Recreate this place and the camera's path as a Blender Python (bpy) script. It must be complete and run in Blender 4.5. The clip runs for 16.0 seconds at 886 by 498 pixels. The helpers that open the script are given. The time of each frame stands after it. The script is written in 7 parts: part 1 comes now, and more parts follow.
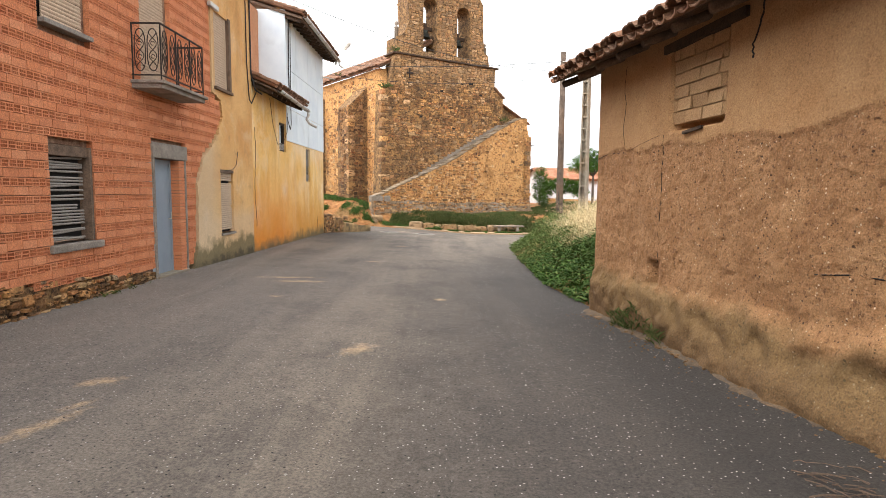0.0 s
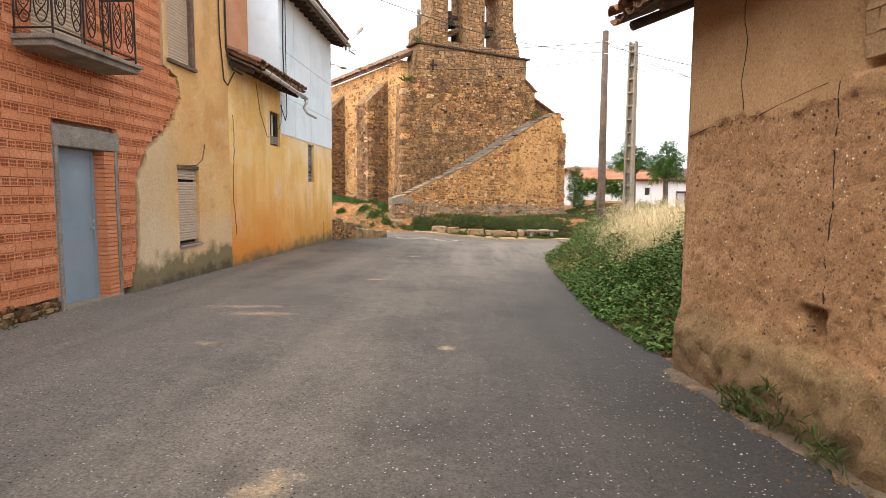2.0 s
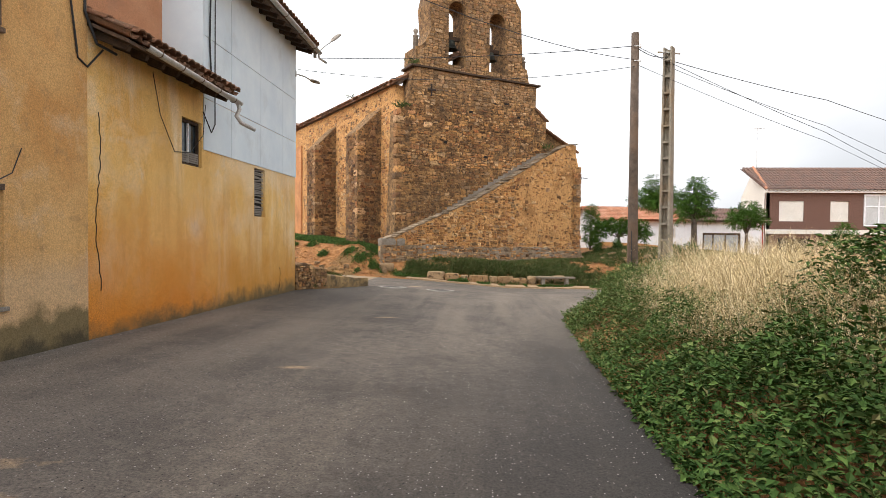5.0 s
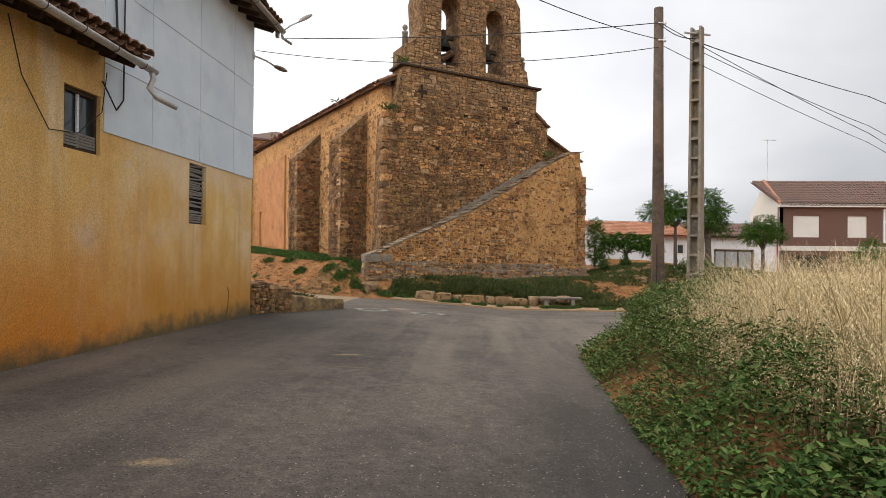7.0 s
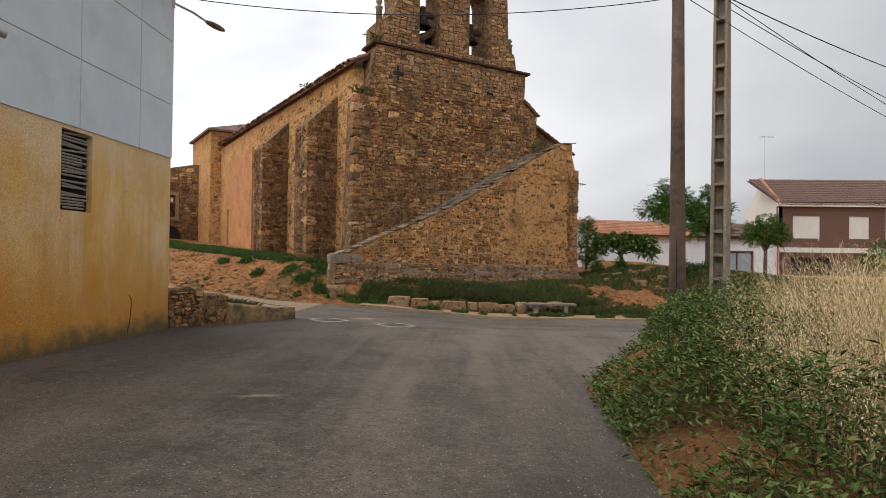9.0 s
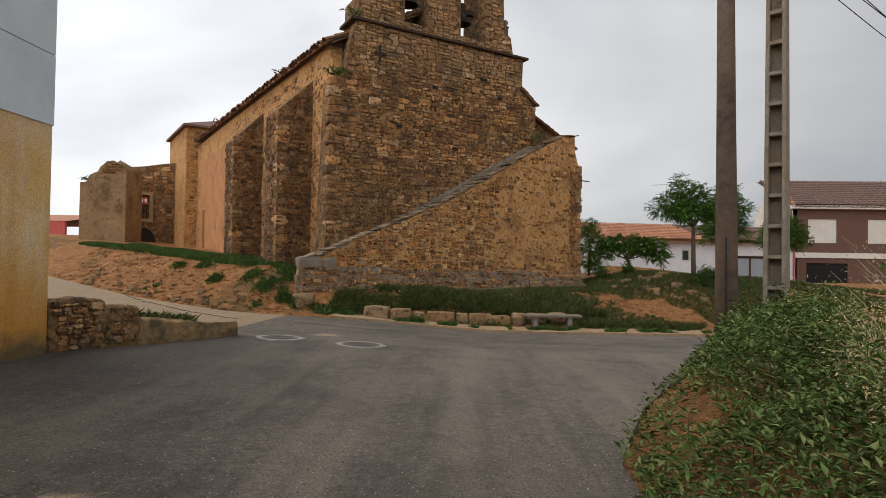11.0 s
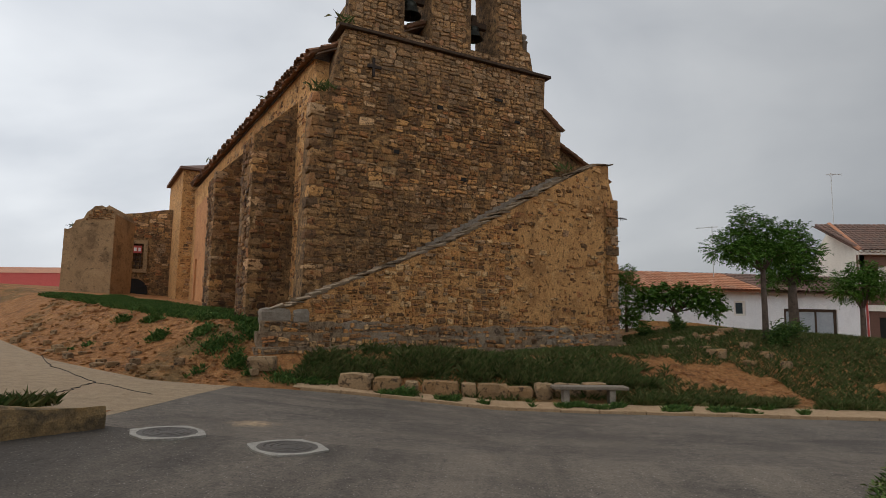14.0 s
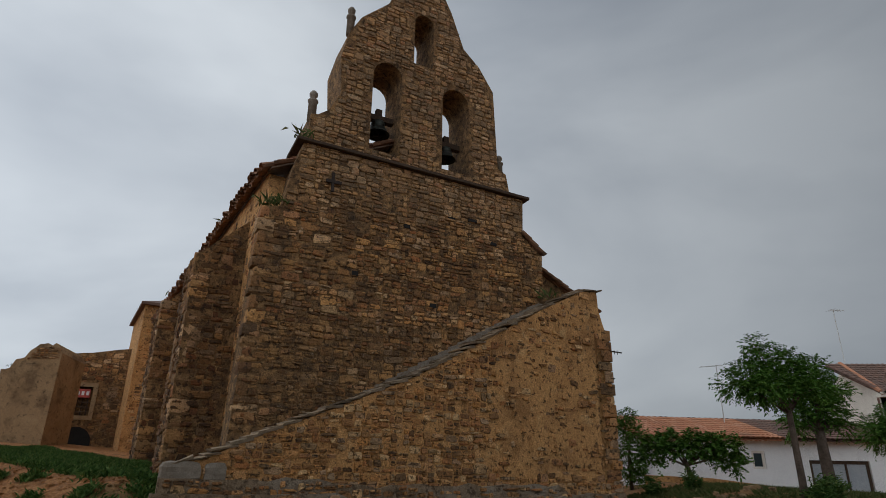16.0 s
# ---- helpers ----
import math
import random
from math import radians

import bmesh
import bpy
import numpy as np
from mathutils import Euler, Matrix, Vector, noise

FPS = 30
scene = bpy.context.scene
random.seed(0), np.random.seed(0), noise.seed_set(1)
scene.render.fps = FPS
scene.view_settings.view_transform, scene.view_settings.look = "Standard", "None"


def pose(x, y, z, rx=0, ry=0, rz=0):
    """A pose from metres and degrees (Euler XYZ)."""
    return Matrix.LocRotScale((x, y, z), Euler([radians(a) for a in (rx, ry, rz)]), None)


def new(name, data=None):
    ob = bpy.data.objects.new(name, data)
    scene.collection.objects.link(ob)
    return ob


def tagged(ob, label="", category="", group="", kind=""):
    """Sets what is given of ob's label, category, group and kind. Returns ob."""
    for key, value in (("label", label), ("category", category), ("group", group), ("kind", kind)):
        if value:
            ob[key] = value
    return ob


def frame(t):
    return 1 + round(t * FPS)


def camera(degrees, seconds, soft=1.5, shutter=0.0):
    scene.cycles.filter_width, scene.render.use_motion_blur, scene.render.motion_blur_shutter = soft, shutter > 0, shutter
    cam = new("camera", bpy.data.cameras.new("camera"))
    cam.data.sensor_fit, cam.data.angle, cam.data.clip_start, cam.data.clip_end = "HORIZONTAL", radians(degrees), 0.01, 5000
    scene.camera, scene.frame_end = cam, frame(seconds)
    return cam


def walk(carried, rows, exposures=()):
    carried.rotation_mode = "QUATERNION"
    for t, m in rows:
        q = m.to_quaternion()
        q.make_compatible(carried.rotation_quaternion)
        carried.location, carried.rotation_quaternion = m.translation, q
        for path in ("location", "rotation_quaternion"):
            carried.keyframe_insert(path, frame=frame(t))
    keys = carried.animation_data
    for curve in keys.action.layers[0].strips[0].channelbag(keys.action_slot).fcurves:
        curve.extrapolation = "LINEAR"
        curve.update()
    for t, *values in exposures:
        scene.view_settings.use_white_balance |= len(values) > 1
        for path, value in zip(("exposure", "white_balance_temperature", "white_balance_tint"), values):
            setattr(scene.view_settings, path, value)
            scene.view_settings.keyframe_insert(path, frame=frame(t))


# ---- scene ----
from mathutils.geometry import tessellate_polygon

cam = camera(74.1, 16.0, soft=0.7)
METRES, EYE, TILT, LEAN, TURN = 22.5, 1.55, 0.0, 0.0, 0.0
ROWS = [
    (0.0, 0.0, 0.0, 0.0, 0.06, -5.64, -0.57),
    (0.5, 0.0014, 0.0328, -0.0004, 0.78, -5.72, -0.51),
    (1.0, 0.0025, 0.0653, -0.0009, 1.97, -5.68, -0.37),
    (1.5, 0.0076, 0.0978, -0.0016, 2.6, -5.84, -0.36),
    (2.0, 0.0109, 0.1296, -0.0021, 3.04, -5.43, -0.29),
    (2.5, 0.0156, 0.1612, -0.0028, 3.02, -5.48, -0.35),
    (3.0, 0.018, 0.1938, -0.0034, 3.23, -5.17, -0.3),
    (3.5, 0.022, 0.2261, -0.0041, 3.46, -4.68, -0.4),
    (4.0, 0.0237, 0.2588, -0.0044, 3.54, -3.52, -0.39),
    (4.5, 0.026, 0.2905, -0.0047, 3.86, -2.33, -0.52),
    (5.0, 0.0263, 0.3233, -0.005, 4.05, -1.38, -0.5),
    (7.5, 0.03, 0.4819, -0.0102, 3.54, 0.65, -0.64),
    (8.0, 0.0308, 0.513, -0.0107, 3.09, 0.92, -0.72),
    (8.5, 0.0323, 0.5433, -0.0108, 3.04, 0.71, -0.68),
    (9.0, 0.0365, 0.5742, -0.0117, 2.44, 0.51, -0.76),
    (11.5, 0.0505, 0.7287, -0.0161, 2.14, 1.45, -0.89),
    (12.0, 0.0537, 0.7594, -0.0169, 2.5, 2.14, -0.99),
    (12.5, 0.0549, 0.7899, -0.0169, 3.36, 3.78, -0.99),
    (13.0, 0.0589, 0.8197, -0.0174, 4.07, 4.99, -1.09),
    (13.5, 0.0613, 0.8499, -0.0162, 4.51, 5.62, -0.96),
    (14.0, 0.0669, 0.8795, -0.0166, 4.62, 6.36, -0.91),
    (14.5, 0.072, 0.9096, -0.0165, 4.67, 7.69, -0.75),
    (15.0, 0.079, 0.9386, -0.0175, 4.31, 11.73, -0.74),
    (15.5, 0.0849, 0.967, -0.0159, 3.78, 16.73, -0.7),
    (16.0, 0.0925, 0.9931, -0.0152, 3.99, 20.48, -0.73),
]
EXPOSURES = [(0.0, 1.6, 6500, 10), (2.0, 1.55, 6500, 10), (3.5, 1.4, 6500, 10), (5.0, 1.05, 6500, 10), (7.5, 0.45, 6500, 10), (9.0, 0.25, 6500, 10), (12.5, -0.09, 6450, 9), (14.0, -0.29, 6350, 8), (15.0, -0.37, 6260, 7), (15.5, -0.42, 6180, 7), (16.0, -0.68, 6050, 6)]
walk(cam, [(t, pose(0, 0, EYE, TILT, LEAN, TURN) @ pose(METRES * x, METRES * y, METRES * z, 90 + pitch, roll, yaw)) for t, x, y, z, yaw, pitch, roll in ROWS], EXPOSURES)

# ---- world and sun: a bright overcast afternoon ----
SUN_AZ, SUN_EL = 275.0, 62.0
world = bpy.data.worlds.new("overcast_sky")
scene.world = world
world.use_nodes = True
wn, wl = world.node_tree.nodes, world.node_tree.links
wn.clear()
w_out = wn.new("ShaderNodeOutputWorld")
w_bg = wn.new("ShaderNodeBackground")
w_sky = wn.new("ShaderNodeTexSky")
w_sky.sky_type, w_sky.sun_disc = "NISHITA", False
w_sky.sun_elevation, w_sky.sun_rotation = radians(SUN_EL), radians(SUN_AZ)
w_sky.dust_density = 4.0
w_co = wn.new("ShaderNodeTexCoord")
w_map = wn.new("ShaderNodeMapping")
w_map.inputs["Scale"].default_value = (1.0, 1.0, 2.2)
w_n = wn.new("ShaderNodeTexNoise")
w_n.inputs["Scale"].default_value, w_n.inputs["Detail"].default_value = 1.5, 5.0
w_n.inputs["Roughness"].default_value, w_n.inputs["Distortion"].default_value = 0.45, 0.3
w_r = wn.new("ShaderNodeValToRGB")
w_r.color_ramp.elements[0].position, w_r.color_ramp.elements[0].color = 0.34, (4.7, 4.9, 5.35, 1)
w_r.color_ramp.elements[1].position, w_r.color_ramp.elements[1].color = 0.66, (9.1, 9.1, 9.2, 1)
w_mix = wn.new("ShaderNodeMix")
w_mix.data_type = "RGBA"
w_mix.inputs["Factor"].default_value = 0.9
wl.new(w_co.outputs["Generated"], w_map.inputs["Vector"])
wl.new(w_map.outputs["Vector"], w_n.inputs["Vector"])
wl.new(w_n.outputs["Fac"], w_r.inputs["Fac"])
w_sep = wn.new("ShaderNodeSeparateXYZ")
wl.new(w_co.outputs["Generated"], w_sep.inputs["Vector"])
w_west = wn.new("ShaderNodeMapRange")
w_west.inputs["From Min"].default_value, w_west.inputs["From Max"].default_value = -0.7, 0.6
w_west.inputs["To Min"].default_value, w_west.inputs["To Max"].default_value = 1.22, 0.48
wl.new(w_sep.outputs["X"], w_west.inputs["Value"])
w_south = wn.new("ShaderNodeMapRange")
w_south.interpolation_type = "SMOOTHSTEP"
w_south.inputs["From Min"].default_value, w_south.inputs["From Max"].default_value = 0.35, -0.85
w_south.inputs["To Min"].default_value, w_south.inputs["To Max"].default_value = 1.0, 2.0
wl.new(w_sep.outputs["Y"], w_south.inputs["Value"])
w_lum = wn.new("ShaderNodeMath")
w_lum.operation = "MULTIPLY"
wl.new(w_west.outputs["Result"], w_lum.inputs[0])
wl.new(w_south.outputs["Result"], w_lum.inputs[1])
w_mul = wn.new("ShaderNodeVectorMath")
w_mul.operation = "MULTIPLY"
wl.new(w_r.outputs["Color"], w_mul.inputs[0])
wl.new(w_lum.outputs[0], w_mul.inputs[1])
wl.new(w_sky.outputs["Color"], w_mix.inputs["A"])
wl.new(w_mul.outputs["Vector"], w_mix.inputs["B"])
wl.new(w_mix.outputs["Result"], w_bg.inputs["Color"])
wl.new(w_bg.outputs["Background"], w_out.inputs["Surface"])
w_bg.inputs["Strength"].default_value = 0.12
sun = new("sun", bpy.data.lights.new("sun", "SUN"))
sun.data.energy, sun.data.angle, sun.data.color = 0.75, radians(25), (1.0, 0.95, 0.88)
sun.matrix_world = pose(0, 0, 30, 90 - SUN_EL, 0, 180 - SUN_AZ)


# ---- materials ----
def material(name, cols, scale=6.0, rough=0.9, bump=0.3, bump_scale=None, vary=None, vary_cols=None, stain=None, metal=0.0, bump_dist=0.02, blend=0.5, more=None, grain=(55.0, 0.4), spec=0.35):
    """Noise between cols at two scales; vary: 'object' or 'island' picks a tone for each piece; stain: (colour, scale, low, high)."""
    m = bpy.data.materials.new(name)
    m.use_nodes = True
    n, l = m.node_tree.nodes, m.node_tree.links
    b = n["Principled BSDF"]
    g = n.new("ShaderNodeNewGeometry")
    nz = n.new("ShaderNodeTexNoise")
    nz.inputs["Scale"].default_value, nz.inputs["Detail"].default_value, nz.inputs["Roughness"].default_value = scale, 7.0, 0.62
    l.new(g.outputs["Position"], nz.inputs["Vector"])
    rp = n.new("ShaderNodeValToRGB")
    el = rp.color_ramp.elements
    while len(el) < len(cols):
        el.new(0.5)
    for i, c in enumerate(cols):
        el[i].position, el[i].color = 0.3 + 0.4 * i / max(1, len(cols) - 1), (*c, 1)
    l.new(nz.outputs["Fac"], rp.inputs["Fac"])
    col = rp.outputs["Color"]
    if vary:
        if vary == "object":
            src = n.new("ShaderNodeObjectInfo").outputs["Random"]
        else:
            src = g.outputs["Random Per Island"]
        vr = n.new("ShaderNodeValToRGB")
        vr.color_ramp.interpolation = "LINEAR"
        ve = vr.color_ramp.elements
        while len(ve) < len(vary_cols):
            ve.new(0.5)
        for i, c in enumerate(vary_cols):
            ve[i].position, ve[i].color = i / max(1, len(vary_cols) - 1), (*c, 1)
        l.new(src, vr.inputs["Fac"])
        mx = n.new("ShaderNodeMix")
        mx.data_type, mx.inputs["Factor"].default_value = "RGBA", blend
        l.new(col, mx.inputs["A"])
        l.new(vr.outputs["Color"], mx.inputs["B"])
        col = mx.outputs["Result"]
    for s in ([stain] if isinstance(stain, tuple) else stain or []):
        sn = n.new("ShaderNodeTexNoise")
        sn.inputs["Scale"].default_value, sn.inputs["Detail"].default_value, sn.inputs["Roughness"].default_value = s[1], 6.0, 0.65
        l.new(g.outputs["Position"], sn.inputs["Vector"])
        mr = n.new("ShaderNodeMapRange")
        mr.inputs["From Min"].default_value, mr.inputs["From Max"].default_value = s[2], s[3]
        mr.inputs["To Max"].default_value = s[4] if len(s) > 4 else 0.8
        l.new(sn.outputs["Fac"], mr.inputs["Value"])
        mx = n.new("ShaderNodeMix")
        mx.data_type = "RGBA"
        l.new(mr.outputs["Result"], mx.inputs["Factor"])
        l.new(col, mx.inputs["A"])
        mx.inputs["B"].default_value = (*s[0], 1)
        col = mx.outputs["Result"]
    if more:
        col = more(n, l, g, col)
    if grain:
        gn = n.new("ShaderNodeTexNoise")
        gn.inputs["Scale"].default_value, gn.inputs["Detail"].default_value, gn.inputs["Roughness"].default_value = grain[0], 5.0, 0.75
        l.new(g.outputs["Position"], gn.inputs["Vector"])
        gm = n.new("ShaderNodeMapRange")
        gm.inputs["From Min"].default_value, gm.inputs["From Max"].default_value = 0.3, 0.7
        gm.inputs["To Min"].default_value, gm.inputs["To Max"].default_value = 1 - grain[1], 1 + grain[1]
        l.new(gn.outputs["Fac"], gm.inputs["Value"])
        gx_ = n.new("ShaderNodeVectorMath")
        gx_.operation = "MULTIPLY"
        l.new(col, gx_.inputs[0])
        l.new(gm.outputs["Result"], gx_.inputs[1])
        col = gx_.outputs["Vector"]
    l.new(col, b.inputs["Base Color"])
    b.inputs["Roughness"].default_value, b.inputs["Metallic"].default_value, b.inputs["Specular IOR Level"].default_value = rough, metal, spec
    if bump:
        bn = n.new("ShaderNodeTexNoise")
        bn.inputs["Scale"].default_value, bn.inputs["Detail"].default_value, bn.inputs["Roughness"].default_value = bump_scale or scale * 4, 8.0, 0.7
        l.new(g.outputs["Position"], bn.inputs["Vector"])
        bp = n.new("ShaderNodeBump")
        bp.inputs["Strength"].default_value, bp.inputs["Distance"].default_value = bump, bump_dist
        l.new(bn.outputs["Fac"], bp.inputs["Height"])
        l.new(bp.outputs["Normal"], b.inputs["Normal"])
    return m


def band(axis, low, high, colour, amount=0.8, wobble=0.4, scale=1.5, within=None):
    """A blend to that colour on one side of a wavering line across the axis; low and high: where it starts and is full.
    within: only where y is in that range.
    """
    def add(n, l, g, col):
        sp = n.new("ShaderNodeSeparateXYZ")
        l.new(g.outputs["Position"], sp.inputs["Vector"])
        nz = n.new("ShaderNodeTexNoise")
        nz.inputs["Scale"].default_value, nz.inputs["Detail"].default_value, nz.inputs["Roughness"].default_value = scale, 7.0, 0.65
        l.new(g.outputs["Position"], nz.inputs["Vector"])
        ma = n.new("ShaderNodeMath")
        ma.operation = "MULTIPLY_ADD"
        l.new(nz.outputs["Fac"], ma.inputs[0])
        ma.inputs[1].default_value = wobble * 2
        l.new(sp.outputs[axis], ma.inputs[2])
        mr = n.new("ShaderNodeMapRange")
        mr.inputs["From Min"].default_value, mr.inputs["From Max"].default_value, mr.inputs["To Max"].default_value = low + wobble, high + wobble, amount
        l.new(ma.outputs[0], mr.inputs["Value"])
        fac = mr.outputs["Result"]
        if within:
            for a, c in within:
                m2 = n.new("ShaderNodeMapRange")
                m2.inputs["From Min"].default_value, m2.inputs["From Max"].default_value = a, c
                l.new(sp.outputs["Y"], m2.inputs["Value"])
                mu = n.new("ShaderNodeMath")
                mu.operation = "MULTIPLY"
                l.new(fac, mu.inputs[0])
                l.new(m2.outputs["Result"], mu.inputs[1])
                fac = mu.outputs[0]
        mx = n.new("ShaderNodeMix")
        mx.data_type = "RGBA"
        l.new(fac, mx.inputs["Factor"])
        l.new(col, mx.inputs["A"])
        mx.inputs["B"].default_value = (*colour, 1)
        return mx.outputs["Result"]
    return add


def chain(*adds):
    def run(n, l, g, col):
        for a in adds:
            col = a(n, l, g, col)
        return col
    return run


def spot(x, y, rx, ry, turn, colour, amount=0.85):
    """A ragged smear of that colour round a place on the ground."""
    def add(n, l, g, col):
        mp = n.new("ShaderNodeMapping")
        mp.vector_type = "TEXTURE"
        mp.inputs["Location"].default_value, mp.inputs["Rotation"].default_value, mp.inputs["Scale"].default_value = (x, y, 0), (0, 0, turn), (rx, ry, 1000)
        nz = n.new("ShaderNodeTexNoise")
        nz.inputs["Scale"].default_value, nz.inputs["Detail"].default_value, nz.inputs["Roughness"].default_value = 9.0, 6.0, 0.7
        l.new(g.outputs["Position"], nz.inputs["Vector"])
        l.new(g.outputs["Position"], mp.inputs["Vector"])
        ln = n.new("ShaderNodeVectorMath")
        ln.operation = "LENGTH"
        l.new(mp.outputs["Vector"], ln.inputs[0])
        ma = n.new("ShaderNodeMath")
        ma.operation = "MULTIPLY_ADD"
        l.new(nz.outputs["Fac"], ma.inputs[0])
        ma.inputs[1].default_value = 2.6
        l.new(ln.outputs["Value"], ma.inputs[2])
        mr = n.new("ShaderNodeMapRange")
        mr.inputs["From Min"].default_value, mr.inputs["From Max"].default_value, mr.inputs["To Max"].default_value = 2.3, 1.35, amount
        l.new(ma.outputs[0], mr.inputs["Value"])
        mx = n.new("ShaderNodeMix")
        mx.data_type = "RGBA"
        l.new(mr.outputs["Result"], mx.inputs["Factor"])
        l.new(col, mx.inputs["A"])
        mx.inputs["B"].default_value = (*colour, 1)
        return mx.outputs["Result"]
    return add


def specks(colour, scale, size):
    """Small grains of another colour."""
    def add(n, l, g, col):
        v = n.new("ShaderNodeTexVoronoi")
        v.inputs["Scale"].default_value = scale
        l.new(g.outputs["Position"], v.inputs["Vector"])
        mr = n.new("ShaderNodeMapRange")
        mr.inputs["From Min"].default_value, mr.inputs["From Max"].default_value = size, size * 0.6
        l.new(v.outputs["Distance"], mr.inputs["Value"])
        sp = n.new("ShaderNodeSeparateColor")
        l.new(v.outputs["Color"], sp.inputs["Color"])
        gt = n.new("ShaderNodeMath")
        gt.operation = "GREATER_THAN"
        l.new(sp.outputs[0], gt.inputs[0])
        gt.inputs[1].default_value = 0.72
        mu = n.new("ShaderNodeMath")
        mu.operation = "MULTIPLY"
        l.new(mr.outputs["Result"], mu.inputs[0])
        l.new(gt.outputs[0], mu.inputs[1])
        mx = n.new("ShaderNodeMix")
        mx.data_type = "RGBA"
        l.new(mu.outputs[0], mx.inputs["Factor"])
        l.new(col, mx.inputs["A"])
        mx.inputs["B"].default_value = (*colour, 1)
        return mx.outputs["Result"]
    return add


def streaks(colour, sx, sy, low, high, amount, sz=1.0):
    """Long smears, drawn out along the axis with the smallest scale."""
    def add(n, l, g, col):
        mp = n.new("ShaderNodeMapping")
        mp.inputs["Scale"].default_value = (sx, sy, sz)
        l.new(g.outputs["Position"], mp.inputs["Vector"])
        nz = n.new("ShaderNodeTexNoise")
        nz.inputs["Scale"].default_value, nz.inputs["Detail"].default_value, nz.inputs["Roughness"].default_value = 1.0, 6.0, 0.6
        l.new(mp.outputs["Vector"], nz.inputs["Vector"])
        mr = n.new("ShaderNodeMapRange")
        mr.inputs["From Min"].default_value, mr.inputs["From Max"].default_value, mr.inputs["To Max"].default_value = low, high, amount
        l.new(nz.outputs["Fac"], mr.inputs["Value"])
        mx = n.new("ShaderNodeMix")
        mx.data_type = "RGBA"
        l.new(mr.outputs["Result"], mx.inputs["Factor"])
        l.new(col, mx.inputs["A"])
        mx.inputs["B"].default_value = (*colour, 1)
        return mx.outputs["Result"]
    return add


STONE_TONES = [(0.084, 0.042, 0.018), (0.402, 0.192, 0.065), (0.212, 0.1, 0.04), (0.67, 0.342, 0.111), (0.095, 0.051, 0.024), (0.491, 0.232, 0.075), (0.301, 0.192, 0.107), (0.737, 0.463, 0.233), (0.424, 0.152, 0.047), (0.067, 0.038, 0.021), (0.558, 0.302, 0.111), (0.145, 0.075, 0.033)]
WARM_TONES = [(0.684, 0.357, 0.121), (0.203, 0.097, 0.041), (0.578, 0.27, 0.085), (0.744, 0.473, 0.223), (0.118, 0.06, 0.027), (0.642, 0.299, 0.089), (0.406, 0.27, 0.156), (0.459, 0.183, 0.058), (0.288, 0.14, 0.054)]
GREY_LICHEN = (0.07, 0.055, 0.042)
BRICK_TONES = [(0.57, 0.20, 0.085), (0.64, 0.25, 0.115), (0.50, 0.17, 0.075), (0.68, 0.295, 0.15), (0.60, 0.215, 0.09), (0.54, 0.205, 0.10)]
SAND_TONE = (0.44, 0.31, 0.18)
SMEARS = [spot(*a, SAND_TONE) for a in ((-2.6, 3.65, 0.09, 0.4, -0.35), (-2.6, 4.05, 0.06, 0.16, -0.4), (-2.72, 4.58, 0.2, 0.13, 0.5), (-0.87, 5.8, 0.14, 0.3, -0.5), (-2.53, 10.3, 0.5, 0.16, 0.2), (-0.04, 9.02, 0.12, 0.12, 0), (-2.9, 10.75, 0.7, 0.12, 0.3), (-2.5, 8.7, 0.14, 0.1, 0.2), (-1.9, 28.2, 0.4, 0.28, 0.3), (-1.4, 19.2, 0.3, 0.1, 0.4), (-1.7, 14.2, 0.3, 0.1, 0.3))]
def asphalt(name, adds):
    return material(name, [(0.082, 0.068, 0.055), (0.172, 0.143, 0.115)], 10, 0.85, 1.0, 60, stain=[((0.19, 0.155, 0.12), 0.3, 0.42, 0.62, 0.35), ((0.055, 0.046, 0.038), 0.7, 0.47, 0.6, 0.5), ((0.21, 0.16, 0.11), 1.6, 0.6, 0.74, 0.35), ((0.04, 0.034, 0.028), 3.2, 0.55, 0.64, 0.35)], bump_dist=0.012, more=chain(*adds, specks((0.46, 0.42, 0.38), 30, 0.2), specks((0.33, 0.29, 0.25), 17, 0.14), specks((0.02, 0.018, 0.016), 24, 0.22)), grain=(48.0, 0.6))


# right-hand dark bands: newer asphalt, with the barn's shade painted into the colour
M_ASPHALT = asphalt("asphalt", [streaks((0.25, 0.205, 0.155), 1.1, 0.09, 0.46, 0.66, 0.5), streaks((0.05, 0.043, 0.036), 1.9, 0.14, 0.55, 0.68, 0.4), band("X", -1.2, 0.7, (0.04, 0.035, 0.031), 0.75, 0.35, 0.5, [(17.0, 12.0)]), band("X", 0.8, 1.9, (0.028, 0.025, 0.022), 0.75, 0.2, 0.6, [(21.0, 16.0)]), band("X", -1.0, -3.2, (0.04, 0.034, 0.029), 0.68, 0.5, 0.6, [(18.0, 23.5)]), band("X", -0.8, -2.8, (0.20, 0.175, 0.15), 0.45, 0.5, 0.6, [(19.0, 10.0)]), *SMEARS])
M_ASPHALT_CROSS = asphalt("crossing_asphalt", [streaks((0.19, 0.155, 0.12), 0.12, 0.8, 0.5, 0.66, 0.4), streaks((0.045, 0.038, 0.031), 0.2, 1.1, 0.53, 0.66, 0.5), *SMEARS])
M_CONCRETE_ROAD = material("worn_concrete", [(0.22, 0.155, 0.092), (0.32, 0.232, 0.142)], 5, 0.9, 0.3, 60, stain=((0.30, 0.21, 0.13), 0.8, 0.52, 0.7, 0.6))
